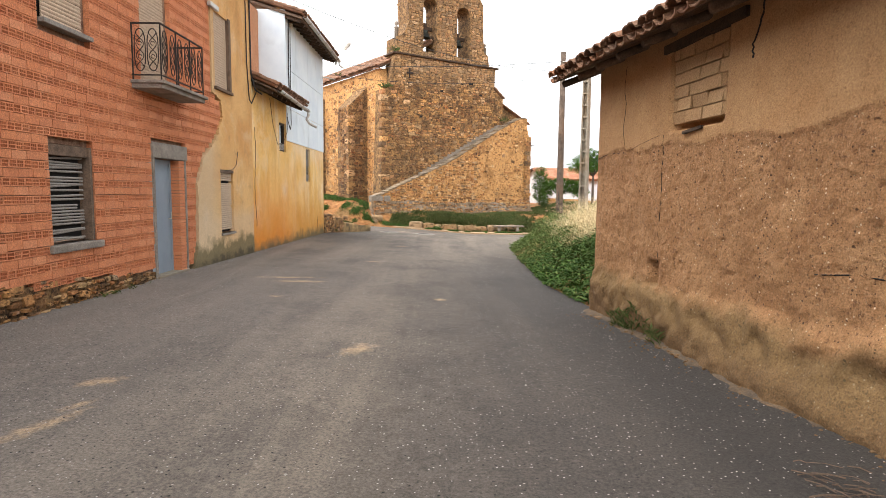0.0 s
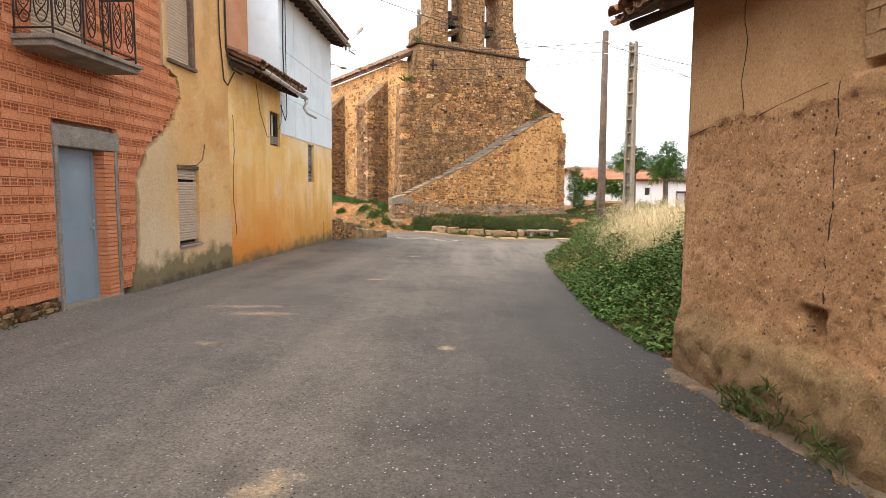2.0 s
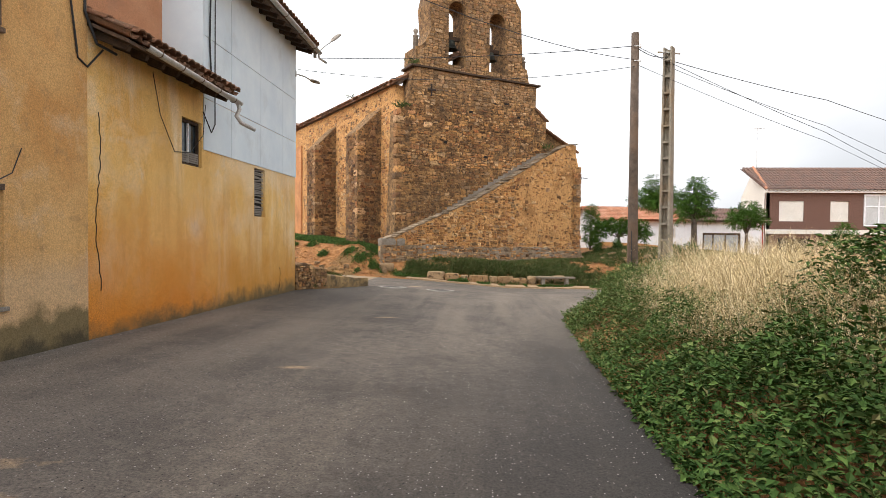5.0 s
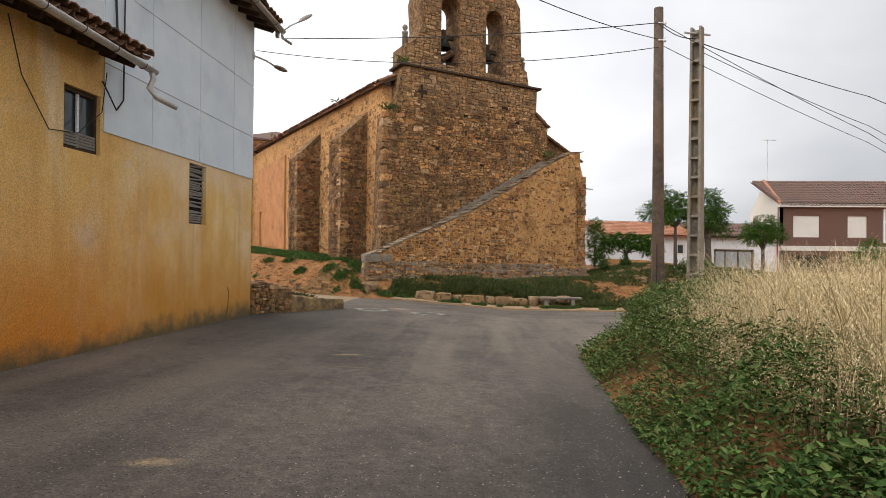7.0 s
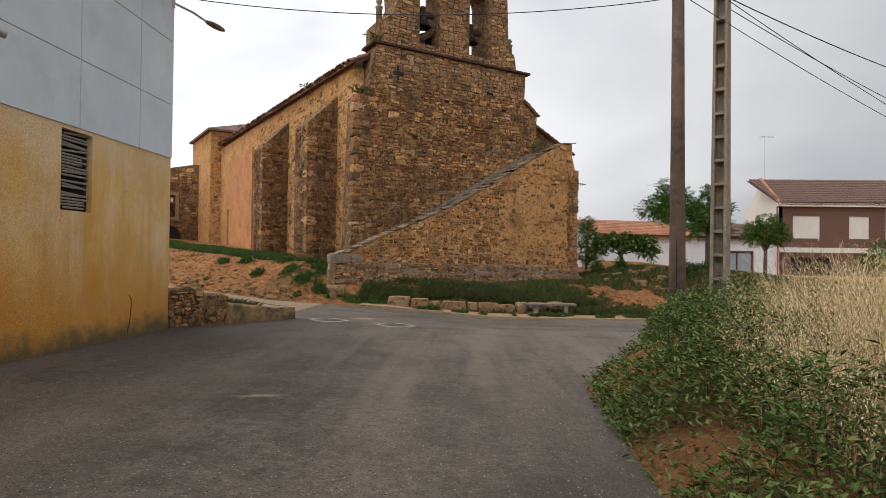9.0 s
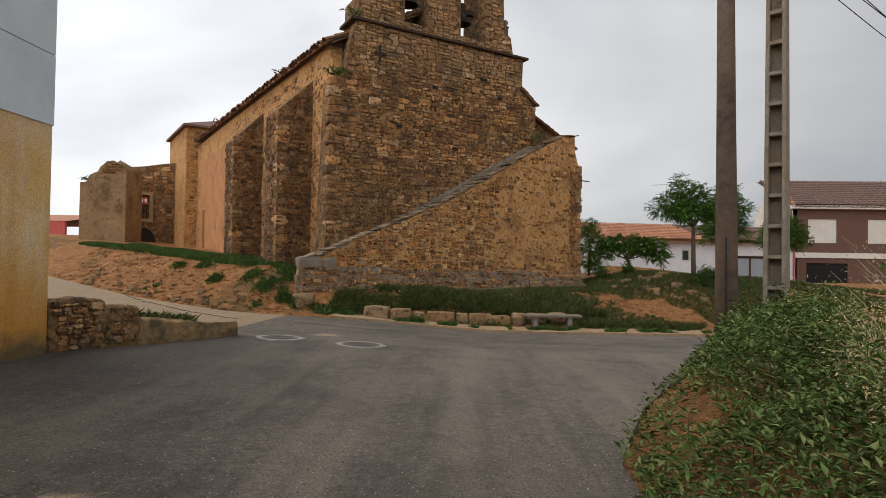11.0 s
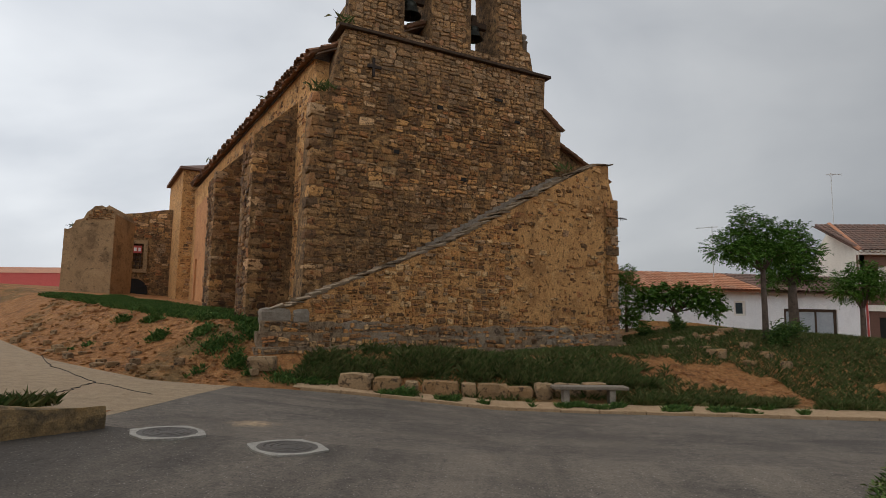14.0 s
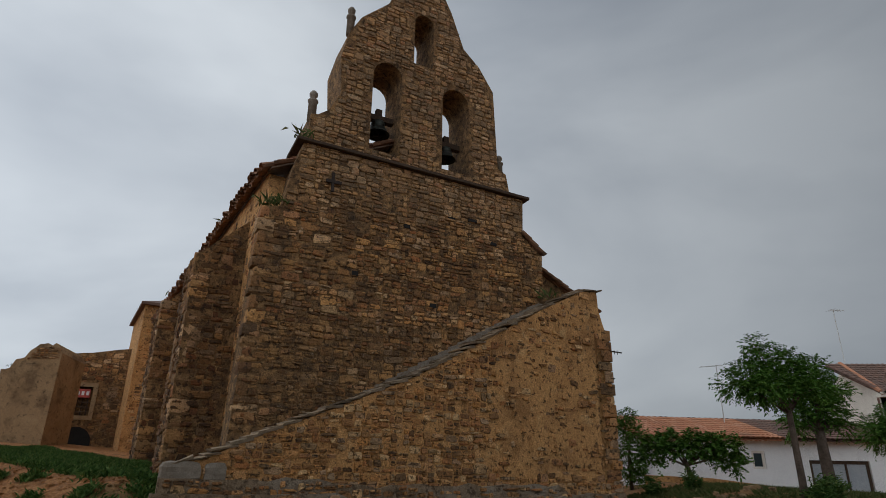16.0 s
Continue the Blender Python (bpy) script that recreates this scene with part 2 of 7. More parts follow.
M_EARTH = material("clay_earth", [(0.205, 0.085, 0.027), (0.345, 0.15, 0.047), (0.45, 0.22, 0.078)], 5, 0.95, 1.0, 14, stain=[((0.12, 0.058, 0.023), 2.4, 0.54, 0.64, 0.55), ((0.50, 0.25, 0.09), 1.6, 0.54, 0.66, 0.5), ((0.07, 0.075, 0.025), 0.3, 0.54, 0.62, 0.5), ((0.50, 0.30, 0.14), 7, 0.6, 0.68, 0.6), ((0.09, 0.045, 0.02), 9, 0.58, 0.65, 0.6)], bump_dist=0.14, grain=(18.0, 0.5))
M_SAND = material("sandy_verge", [(0.27, 0.175, 0.095), (0.40, 0.275, 0.16)], 8, 0.95, 0.5, 50, stain=((0.25, 0.16, 0.08), 1.2, 0.5, 0.8))
CREVICES = [((0.022, 0.013, 0.008), 9.0, 0.54, 0.61, 0.78), ((0.05, 0.033, 0.02), 1.1, 0.52, 0.64, 0.5)]
PATCHES = [((0.055, 0.034, 0.018), 0.42, 0.52, 0.6, 0.5), ((0.56, 0.31, 0.105), 0.75, 0.55, 0.64, 0.4)]
COURSES = [streaks((0.016, 0.010, 0.006), 2.6, 2.6, 0.58, 0.62, 0.7, 12.0), streaks((0.62, 0.36, 0.13), 3.0, 3.0, 0.63, 0.68, 0.5, 9.0), streaks((0.02, 0.012, 0.007), 7.0, 7.0, 0.6, 0.64, 0.65, 9.0)]
M_MORTAR = material("earth_mortar", [(0.07, 0.042, 0.021), (0.22, 0.125, 0.053), (0.42, 0.24, 0.095)], 5, 0.95, 1.0, 30, stain=CREVICES, bump_dist=0.05, grain=(26.0, 0.5))
M_STONE = material("rubble_stone", [(0.20, 0.105, 0.042), (0.46, 0.25, 0.095)], 9, 0.92, 0.9, 30, "island", STONE_TONES, stain=PATCHES + CREVICES + [((0.58, 0.45, 0.31), 3.4, 0.62, 0.7, 0.6)], blend=0.88, bump_dist=0.05, grain=(24.0, 0.45), more=chain(*COURSES, band("Z", 7.0, 6.0, (0.085, 0.048, 0.022), 0.3, 1.0, 0.7), band("Z", 7.6, 9.2, (0.42, 0.30, 0.175), 0.3, 0.8, 0.9)))
M_STONE_PIECE = material("rubble_stone_piece", [(0.16, 0.095, 0.045), (0.38, 0.225, 0.10)], 9, 0.92, 0.9, 30, "object", WARM_TONES, stain=CREVICES + [((0.48, 0.38, 0.27), 3.4, 0.63, 0.72, 0.6)], blend=0.8, bump_dist=0.05, grain=(24.0, 0.45), more=chain(*COURSES))
# buttress stone: STONE_TONES scaled down to about half
M_STONE_DARK = material("darker_rubble_stone", [(0.09, 0.05, 0.026), (0.22, 0.12, 0.055)], 9, 0.92, 0.9, 30, "island", [(r * 0.55, g_ * 0.53, b_ * 0.52) for r, g_, b_ in STONE_TONES], stain=CREVICES, blend=0.8, bump_dist=0.05, grain=(24.0, 0.45))
M_QUOIN = material("weathered_quoin", [(0.14, 0.085, 0.04), (0.34, 0.20, 0.09)], 9, 0.92, 0.9, 30, "object", STONE_TONES, stain=CREVICES, blend=0.7, bump_dist=0.05, grain=(24.0, 0.45))
M_BLOCK = material("dull_sandstone_block", [(0.17, 0.105, 0.055), (0.34, 0.225, 0.125)], 7, 0.93, 0.9, 28, "object", [(0.34, 0.195, 0.08), (0.22, 0.14, 0.07), (0.38, 0.26, 0.14), (0.28, 0.15, 0.055)], stain=CREVICES, blend=0.6, bump_dist=0.04)
M_PIER = material("stained_pale_render", [(0.27, 0.17, 0.085), (0.40, 0.27, 0.145)], 1.6, 0.95, 0.8, 20, stain=[((0.10, 0.06, 0.03), 0.8, 0.5, 0.62, 0.75), ((0.05, 0.035, 0.02), 5, 0.58, 0.66, 0.7)], bump_dist=0.04)
M_STONE_WARM = material("warm_rubble_stone", [(0.20, 0.12, 0.055), (0.40, 0.245, 0.11)], 9, 0.92, 0.9, 30, "island", WARM_TONES, stain=CREVICES, blend=0.88, bump_dist=0.05, grain=(24.0, 0.45), more=chain(*COURSES))
M_GREY_STONE = material("grey_stone", [(0.13, 0.105, 0.08), (0.28, 0.235, 0.185)], 9, 0.92, 0.7, 40, "island", [(0.16, 0.13, 0.095), (0.31, 0.265, 0.21)], stain=((0.12, 0.09, 0.06), 1.1, 0.5, 0.7))
M_COPING = material("lichened_coping", [(0.14, 0.10, 0.06), (0.30, 0.22, 0.14)], 9, 0.92, 0.8, 40, "object", [(0.07, 0.048, 0.028), (0.33, 0.25, 0.165), (0.15, 0.095, 0.05), (0.25, 0.20, 0.15), (0.30, 0.18, 0.08)], stain=((0.09, 0.065, 0.04), 1.4, 0.5, 0.66))
M_RENDERED = material("earth_render", [(0.44, 0.222, 0.076), (0.62, 0.34, 0.128)], 4.5, 0.95, 1.0, 24, stain=[((0.24, 0.115, 0.042), 0.9, 0.5, 0.64, 0.65), ((0.045, 0.026, 0.014), 8, 0.55, 0.63, 0.85), ((0.66, 0.42, 0.19), 2.2, 0.58, 0.68, 0.5)], bump_dist=0.05, grain=(24.0, 0.45))
M_BRICK = material("red_brick_piece", [(0.48, 0.16, 0.065), (0.62, 0.24, 0.105)], 14, 0.85, 0.4, 90, "object", BRICK_TONES, stain=((0.5, 0.38, 0.29), 7, 0.64, 0.75, 0.35), blend=0.6)
M_BRICK_REST = material("red_brick", [(0.48, 0.16, 0.065), (0.62, 0.24, 0.105)], 14, 0.85, 0.4, 90, "island", BRICK_TONES, stain=((0.5, 0.38, 0.29), 7, 0.64, 0.75, 0.35), blend=0.6)
M_BRICK_MORTAR = material("brick_mortar", [(0.13, 0.06, 0.035), (0.36, 0.23, 0.15)], 12, 0.95, 0.6, 60)
OCHRE_FOOT = chain(band("Y", 12.9, 12.2, (0.56, 0.46, 0.31), 0.55, 0.5, 1.1), streaks((0.42, 0.24, 0.09), 1.0, 2.2, 0.54, 0.66, 0.45, 0.25), band("Z", 1.25, 0.85, (0.62, 0.47, 0.31), 0.45, 0.5, 1.3), band("Z", 0.5, 0.3, (0.13, 0.105, 0.045), 0.85, 0.5, 1.9), band("Z", 0.15, -0.05, (0.05, 0.043, 0.026), 0.8, 0.4, 3.0))
M_PLASTER_TAN = material("tan_plaster", [(0.58, 0.33, 0.12), (0.71, 0.44, 0.185)], 1.6, 0.92, 0.7, 45, stain=[((0.50, 0.23, 0.06), 0.8, 0.46, 0.62, 0.7), ((0.66, 0.49, 0.31), 1.1, 0.55, 0.68, 0.6), ((0.36, 0.22, 0.10), 3.5, 0.58, 0.7, 0.6)], more=OCHRE_FOOT, bump_dist=0.012)
M_PLASTER_YELLOW = material("ochre_plaster", [(0.72, 0.43, 0.13), (0.82, 0.55, 0.215)], 0.9, 0.9, 0.4, 50, stain=[((0.62, 0.30, 0.06), 0.6, 0.46, 0.6, 0.55), ((0.78, 0.60, 0.36), 0.8, 0.5, 0.62, 0.6), ((0.66, 0.58, 0.44), 1.7, 0.6, 0.7, 0.5), ((0.50, 0.27, 0.08), 3.2, 0.56, 0.7, 0.4)], more=chain(streaks((0.80, 0.66, 0.44), 1.0, 1.6, 0.5, 0.66, 0.6, 0.22), streaks((0.55, 0.30, 0.09), 1.0, 2.4, 0.54, 0.68, 0.5, 0.2), band("Z", 2.35, 2.95, (0.74, 0.58, 0.38), 0.5, 0.4, 1.2, [(18.4, 19.5)]), band("Z", 2.3, 0.2, (0.62, 0.20, 0.012), 0.9, 0.9, 0.7, [(21.4, 18.0)]), band("Z", 1.7, 0.2, (0.57, 0.25, 0.035), 0.85, 0.9, 0.9, [(18.6, 20.0)]), band("Z", 0.22, -0.1, (0.11, 0.09, 0.045), 0.9, 0.35, 3.0)), bump_dist=0.008)
M_PLASTER_PINK = material("pink_plaster", [(0.46, 0.21, 0.105), (0.55, 0.285, 0.155)], 1.4, 0.92, 0.4, 40, stain=((0.35, 0.2, 0.13), 1.2, 0.55, 0.75))
M_PANEL_CLAY = material("orange_clay_render", [(0.40, 0.175, 0.068), (0.50, 0.24, 0.10)], 1.4, 0.92, 0.5, 40, stain=[((0.24, 0.11, 0.045), 1.2, 0.52, 0.68, 0.7), ((0.09, 0.05, 0.025), 6, 0.6, 0.68, 0.6)])
M_PANEL = material("pale_blue_panel", [(0.60, 0.68, 0.73), (0.72, 0.79, 0.81)], 1.2, 0.7, 0.12, 60, stain=((0.42, 0.45, 0.46), 0.9, 0.56, 0.8, 0.6), grain=None)
M_ADOBE = material("mud_render", [(0.26, 0.131, 0.056), (0.31, 0.163, 0.073), (0.36, 0.198, 0.092)], 3.0, 0.96, 0.8, 26, stain=[((0.265, 0.13, 0.055), 1.1, 0.5, 0.7, 0.45), ((0.44, 0.265, 0.13), 0.8, 0.56, 0.7, 0.4), ((0.13, 0.064, 0.03), 20, 0.58, 0.64, 0.8), ((0.50, 0.34, 0.19), 31, 0.6, 0.67, 0.6)], more=chain(specks((0.60, 0.46, 0.30), 22, 0.2), specks((0.07, 0.036, 0.018), 15, 0.2), specks((0.09, 0.044, 0.021), 30, 0.24), band("Z", 0.58, 0.38, (0.12, 0.09, 0.036), 0.62, 0.3, 1.8), band("Z", 0.3, -0.05, (0.125, 0.072, 0.033), 0.75, 0.45, 2.4)), bump_dist=0.03, grain=(60.0, 0.45))
M_ADOBE_SMOOTH = material("smoothed_mud_render", [(0.33, 0.182, 0.08), (0.41, 0.24, 0.112)], 2.4, 0.95, 0.6, 26, stain=[((0.33, 0.17, 0.07), 1.4, 0.5, 0.66, 0.6), ((0.25, 0.13, 0.058), 7, 0.6, 0.7, 0.6), ((0.20, 0.10, 0.045), 24, 0.6, 0.66, 0.6)], bump_dist=0.025, grain=(60.0, 0.35))
M_MUDBRICK = material("mud_brick", [(0.33, 0.195, 0.09), (0.43, 0.27, 0.135)], 6, 0.95, 0.7, 40, "object", [(0.32, 0.18, 0.08), (0.44, 0.28, 0.145), (0.29, 0.175, 0.085)], blend=0.5)
M_TILE = material("old_roof_tile", [(0.16, 0.075, 0.04), (0.30, 0.145, 0.075)], 8, 0.9, 0.5, 50, "island", [(0.27, 0.12, 0.06), (0.16, 0.10, 0.065), (0.36, 0.2, 0.12), (0.12, 0.085, 0.06)], stain=((0.06, 0.05, 0.035), 1.6, 0.5, 0.7, 0.7), blend=0.6)
M_TILE_NEW = material("clay_roof_tile", [(0.40, 0.16, 0.08), (0.50, 0.24, 0.13)], 8, 0.85, 0.4, 50, "island", [(0.45, 0.19, 0.10), (0.36, 0.15, 0.08), (0.52, 0.29, 0.18)], stain=((0.2, 0.11, 0.07), 0.5, 0.52, 0.7, 0.6), blend=0.6)
M_TILE_DARK = material("weathered_roof_tile", [(0.10, 0.065, 0.05), (0.20, 0.12, 0.09)], 8, 0.85, 0.4, 50, "island", [(0.2, 0.105, 0.075), (0.12, 0.085, 0.07)], blend=0.5)
M_TIMBER = material("weathered_timber", [(0.09, 0.06, 0.04), (0.20, 0.13, 0.085)], 9, 0.9, 0.6, 60, stain=((0.06, 0.045, 0.035), 1.5, 0.5, 0.7))
M_DARK_TIMBER = material("dark_timber", [(0.035, 0.022, 0.014), (0.08, 0.05, 0.03)], 9, 0.9, 0.6, 60)
M_POLE = material("pole_wood", [(0.06, 0.042, 0.03), (0.14, 0.10, 0.072)], 6, 0.9, 0.6, 50, stain=((0.17, 0.095, 0.05), 0.8, 0.5, 0.72))
M_POLE_CONCRETE = material("pole_concrete", [(0.19, 0.16, 0.12), (0.30, 0.255, 0.19)], 7, 0.9, 0.5, 60, stain=((0.27, 0.165, 0.075), 0.9, 0.5, 0.7))
M_CONCRETE = material("grey_concrete", [(0.19, 0.16, 0.13), (0.33, 0.285, 0.235)], 6, 0.92, 0.6, 50, stain=((0.12, 0.10, 0.07), 1.2, 0.5, 0.7))
M_BLIND = material("slatted_blind", [(0.19, 0.17, 0.145), (0.29, 0.26, 0.225)], 10, 0.8, 0.3, 60, "island", [(0.16, 0.14, 0.12), (0.32, 0.29, 0.25)], blend=0.4)
M_BLIND_TAN = material("tan_blind", [(0.40, 0.29, 0.19), (0.52, 0.39, 0.27)], 10, 0.8, 0.3, 60, "island", [(0.38, 0.28, 0.19), (0.55, 0.42, 0.3)], blend=0.4)
M_DOOR = material("grey_blue_steel", [(0.20, 0.25, 0.29), (0.27, 0.325, 0.37)], 1.5, 0.5, 0.1, 50, stain=((0.34, 0.39, 0.43), 2.2, 0.6, 0.75, 0.4), grain=None)
M_IRON = material("black_iron", [(0.02, 0.017, 0.015), (0.06, 0.04, 0.03)], 20, 0.7, 0.4, 80, metal=0.4, grain=None)
M_ZINC = material("zinc_gutter", [(0.44, 0.43, 0.40), (0.58, 0.57, 0.53)], 6, 0.45, 0.1, 60, metal=0.5, stain=((0.3, 0.27, 0.22), 2, 0.55, 0.75))
M_CABLE = material("black_cable", [(0.012, 0.012, 0.013), (0.03, 0.03, 0.03)], 10, 0.6, 0.0, grain=None)
M_WHITE = material("whitewash", [(0.70, 0.70, 0.69), (0.80, 0.80, 0.79)], 2, 0.9, 0.2, 40, stain=((0.55, 0.52, 0.48), 0.6, 0.58, 0.8, 0.5))
M_CREAM = material("cream_paint", [(0.62, 0.58, 0.5), (0.7, 0.66, 0.58)], 2, 0.85, 0.15, 40)
M_DARK_BRICK = material("dark_house_brick", [(0.12, 0.062, 0.042), (0.19, 0.10, 0.068)], 10, 0.9, 0.4, 50, "island", [(0.13, 0.066, 0.046), (0.21, 0.115, 0.08), (0.10, 0.056, 0.044)], blend=0.6)
M_BRONZE = material("dark_bronze", [(0.03, 0.032, 0.028), (0.07, 0.075, 0.06)], 9, 0.55, 0.3, 60, metal=0.7, grain=None)
M_LEAF = material("weed_leaf", [(0.04, 0.088, 0.017), (0.085, 0.15, 0.032)], 3, 0.65, 0.0, None, "island", [(0.010, 0.027, 0.008), (0.055, 0.108, 0.025), (0.15, 0.235, 0.06), (0.024, 0.06, 0.014), (0.055, 0.105, 0.028), (0.19, 0.225, 0.07), (0.028, 0.065, 0.017), (0.016, 0.042, 0.012)], blend=0.65, grain=None, spec=0.08)
M_HERB = material("herb_leaf", [(0.05, 0.10, 0.022), (0.10, 0.16, 0.04)], 3, 0.65, 0.0, None, "island", [(0.02, 0.045, 0.012), (0.09, 0.15, 0.04), (0.19, 0.25, 0.08), (0.05, 0.095, 0.025), (0.30, 0.31, 0.12), (0.12, 0.18, 0.055)], blend=0.7, grain=None, spec=0.08)
M_GRASS = material("grass_blade", [(0.03, 0.056, 0.013), (0.06, 0.09, 0.025)], 3, 0.7, 0.0, None, "island", [(0.03, 0.058, 0.013), (0.065, 0.098, 0.026), (0.11, 0.125, 0.04), (0.19, 0.165, 0.07), (0.045, 0.07, 0.018), (0.14, 0.11, 0.045)], blend=0.75, grain=None, spec=0.08)
M_OAT = material("dry_oat_grass", [(0.38, 0.285, 0.155), (0.52, 0.41, 0.24)], 5, 0.8, 0.0, None, "island", [(0.54, 0.39, 0.18), (0.70, 0.55, 0.30), (0.80, 0.68, 0.45), (0.40, 0.29, 0.13), (0.64, 0.50, 0.28)], blend=0.85, grain=None, spec=0.08)
M_TREE_LEAF = material("tree_leaf", [(0.035, 0.09, 0.01), (0.075, 0.15, 0.02)], 3, 0.6, 0.0, None, "island", [(0.022, 0.06, 0.008), (0.065, 0.145, 0.02), (0.13, 0.22, 0.04)], blend=0.65, grain=None, spec=0.08)
M_BARK = material("bark", [(0.06, 0.042, 0.03), (0.13, 0.095, 0.07)], 8, 0.95, 0.9, 40)
M_GLASS = bpy.data.materials.new("window_glass")
M_GLASS.use_nodes = True
_g = M_GLASS.node_tree.nodes["Principled BSDF"]
_g.inputs["Base Color"].default_value, _g.inputs["Roughness"].default_value = (0.03, 0.04, 0.045, 1), 0.06
M_DARK = material("dark_interior", [(0.012, 0.011, 0.01), (0.02, 0.018, 0.016)], 5, 0.95, 0.0, grain=None)


# ---- mesh helpers ----
Z = Vector((0, 0, 1))


class Build:
    """Collects vertices and faces for one mesh."""
    def __init__(self):
        self.v, self.f = [], []

    def add(self, verts, faces):
        k = len(self.v)
        self.v.extend(tuple(p) for p in verts)
        self.f.extend(tuple(i + k for i in q) for q in faces)

    def box(self, x0, x1, y0, y1, z0, z1, m=None):
        p = [Vector((x, y, z)) for z in (z0, z1) for y in (y0, y1) for x in (x0, x1)]
        if m:
            p = [m @ q for q in p]
        self.add(p, [(0, 2, 3, 1), (4, 5, 7, 6), (0, 1, 5, 4), (2, 6, 7, 3), (0, 4, 6, 2), (1, 3, 7, 5)])

    def tube(self, pts, radius, sides=6, r2=None, cap=True):
        pts = [Vector(p) for p in pts]
        rings = []
        for i, p in enumerate(pts):
            d = (pts[min(i + 1, len(pts) - 1)] - pts[max(i - 1, 0)]).normalized()
            a = d.cross(Z if abs(d.z) < 0.95 else Vector((1, 0, 0))).normalized()
            b = d.cross(a)
            r = radius if r2 is None else radius + (r2 - radius) * i / (len(pts) - 1)
            rings.append([p + r * (math.cos(6.2832 * j / sides) * a + math.sin(6.2832 * j / sides) * b) for j in range(sides)])
        faces = []
        for i in range(len(pts) - 1):
            for j in range(sides):
                k = (j + 1) % sides
                faces.append((i * sides + j, i * sides + k, (i + 1) * sides + k, (i + 1) * sides + j))
        if cap:
            faces.append(tuple(range(sides - 1, -1, -1)))
            faces.append(tuple((len(pts) - 1) * sides + j for j in range(sides)))
        self.add([q for r in rings for q in r], faces)

    def lathe(self, profile, centre, sides=16):
        c = Vector(centre)
        v = [c + Vector((r * math.cos(6.2832 * j / sides), r * math.sin(6.2832 * j / sides), h)) for r, h in profile for j in range(sides)]
        f = [(i * sides + j, i * sides + (j + 1) % sides, (i + 1) * sides + (j + 1) % sides, (i + 1) * sides + j) for i in range(len(profile) - 1) for j in range(sides)]
        self.add(v, f)


def part(name, made, mat, parent=None, label="", smooth=False, bevel=0.0):
    """Links what was built as one mesh object, under a thing or part if one is given."""
    if isinstance(made, bpy.types.Mesh):
        me = made
    else:
        me = bpy.data.meshes.new(name)
        me.from_pydata(made.v, [], made.f)
    if bevel:
        bm = bmesh.new()
        bm.from_mesh(me)
        bmesh.ops.bevel(bm, geom=list(bm.edges), offset=bevel, segments=2, affect="EDGES", profile=0.6)
        bm.to_mesh(me)
        bm.free()
    if not me.materials:
        for m in (mat if isinstance(mat, (list, tuple)) else [mat]):
            me.materials.append(m)
    if smooth:
        me.polygons.foreach_set("use_smooth", [True] * len(me.polygons))
    ob = new(name, me)
    if parent:
        ob.parent = parent
        if parent.parent is None:
            ob.matrix_parent_inverse = Matrix.Translation(parent.location).inverted()
    if label:
        tagged(ob, label)
    return ob


def thing(name, label, category, at=(0, 0, 0), group="", kind=""):
    ob = new(name)
    ob.location = at
    ob.empty_display_size = 0.1
    return tagged(ob, label, category, group, kind)


def slab(outer, holes, origin, along, back, thick, up=Z):
    """A wall of any outline with holes, front face through origin: outline points are (along, up)."""
    o, a, b = Vector(origin), Vector(along), Vector(back) * thick
    made = Build()
    loops = [[o + a * u + up * h for u, h in loop] for loop in [outer] + list(holes)]
    flat = [p for lp in loops for p in lp]
    tris = tessellate_polygon([[Vector((u, h, 0)) for u, h in loop] for loop in [outer] + list(holes)])
    n = len(flat)
    faces = [tuple(t) for t in tris] + [tuple(i + n for i in reversed(t)) for t in tris]
    k = 0
    for lp in loops:
        c = len(lp)
        for i in range(c):
            j = (i + 1) % c
            faces.append((k + i, k + j, k + j + n, k + i + n))
        k += c
    made.add(flat + [p + b for p in flat], faces)
    return made


def rect(u0, u1, z0, z1):
    return [(u0, z0), (u1, z0), (u1, z1), (u0, z1)]


def inside(poly, u, z):
    c, j = False, len(poly) - 1
    for i in range(len(poly)):
        (a, b), (d, e) = poly[i], poly[j]
        if (b > z) != (e > z) and u < (d - a) * (z - b) / (e - b) + a:
            c = not c
        j = i
    return c


def recalc(made):
    me = bpy.data.meshes.new("m")
    me.from_pydata(made.v, [], made.f)
    bm = bmesh.new()
    bm.from_mesh(me)
    bmesh.ops.recalc_face_normals(bm, faces=bm.faces)
    bm.to_mesh(me)
    bm.free()
    return me


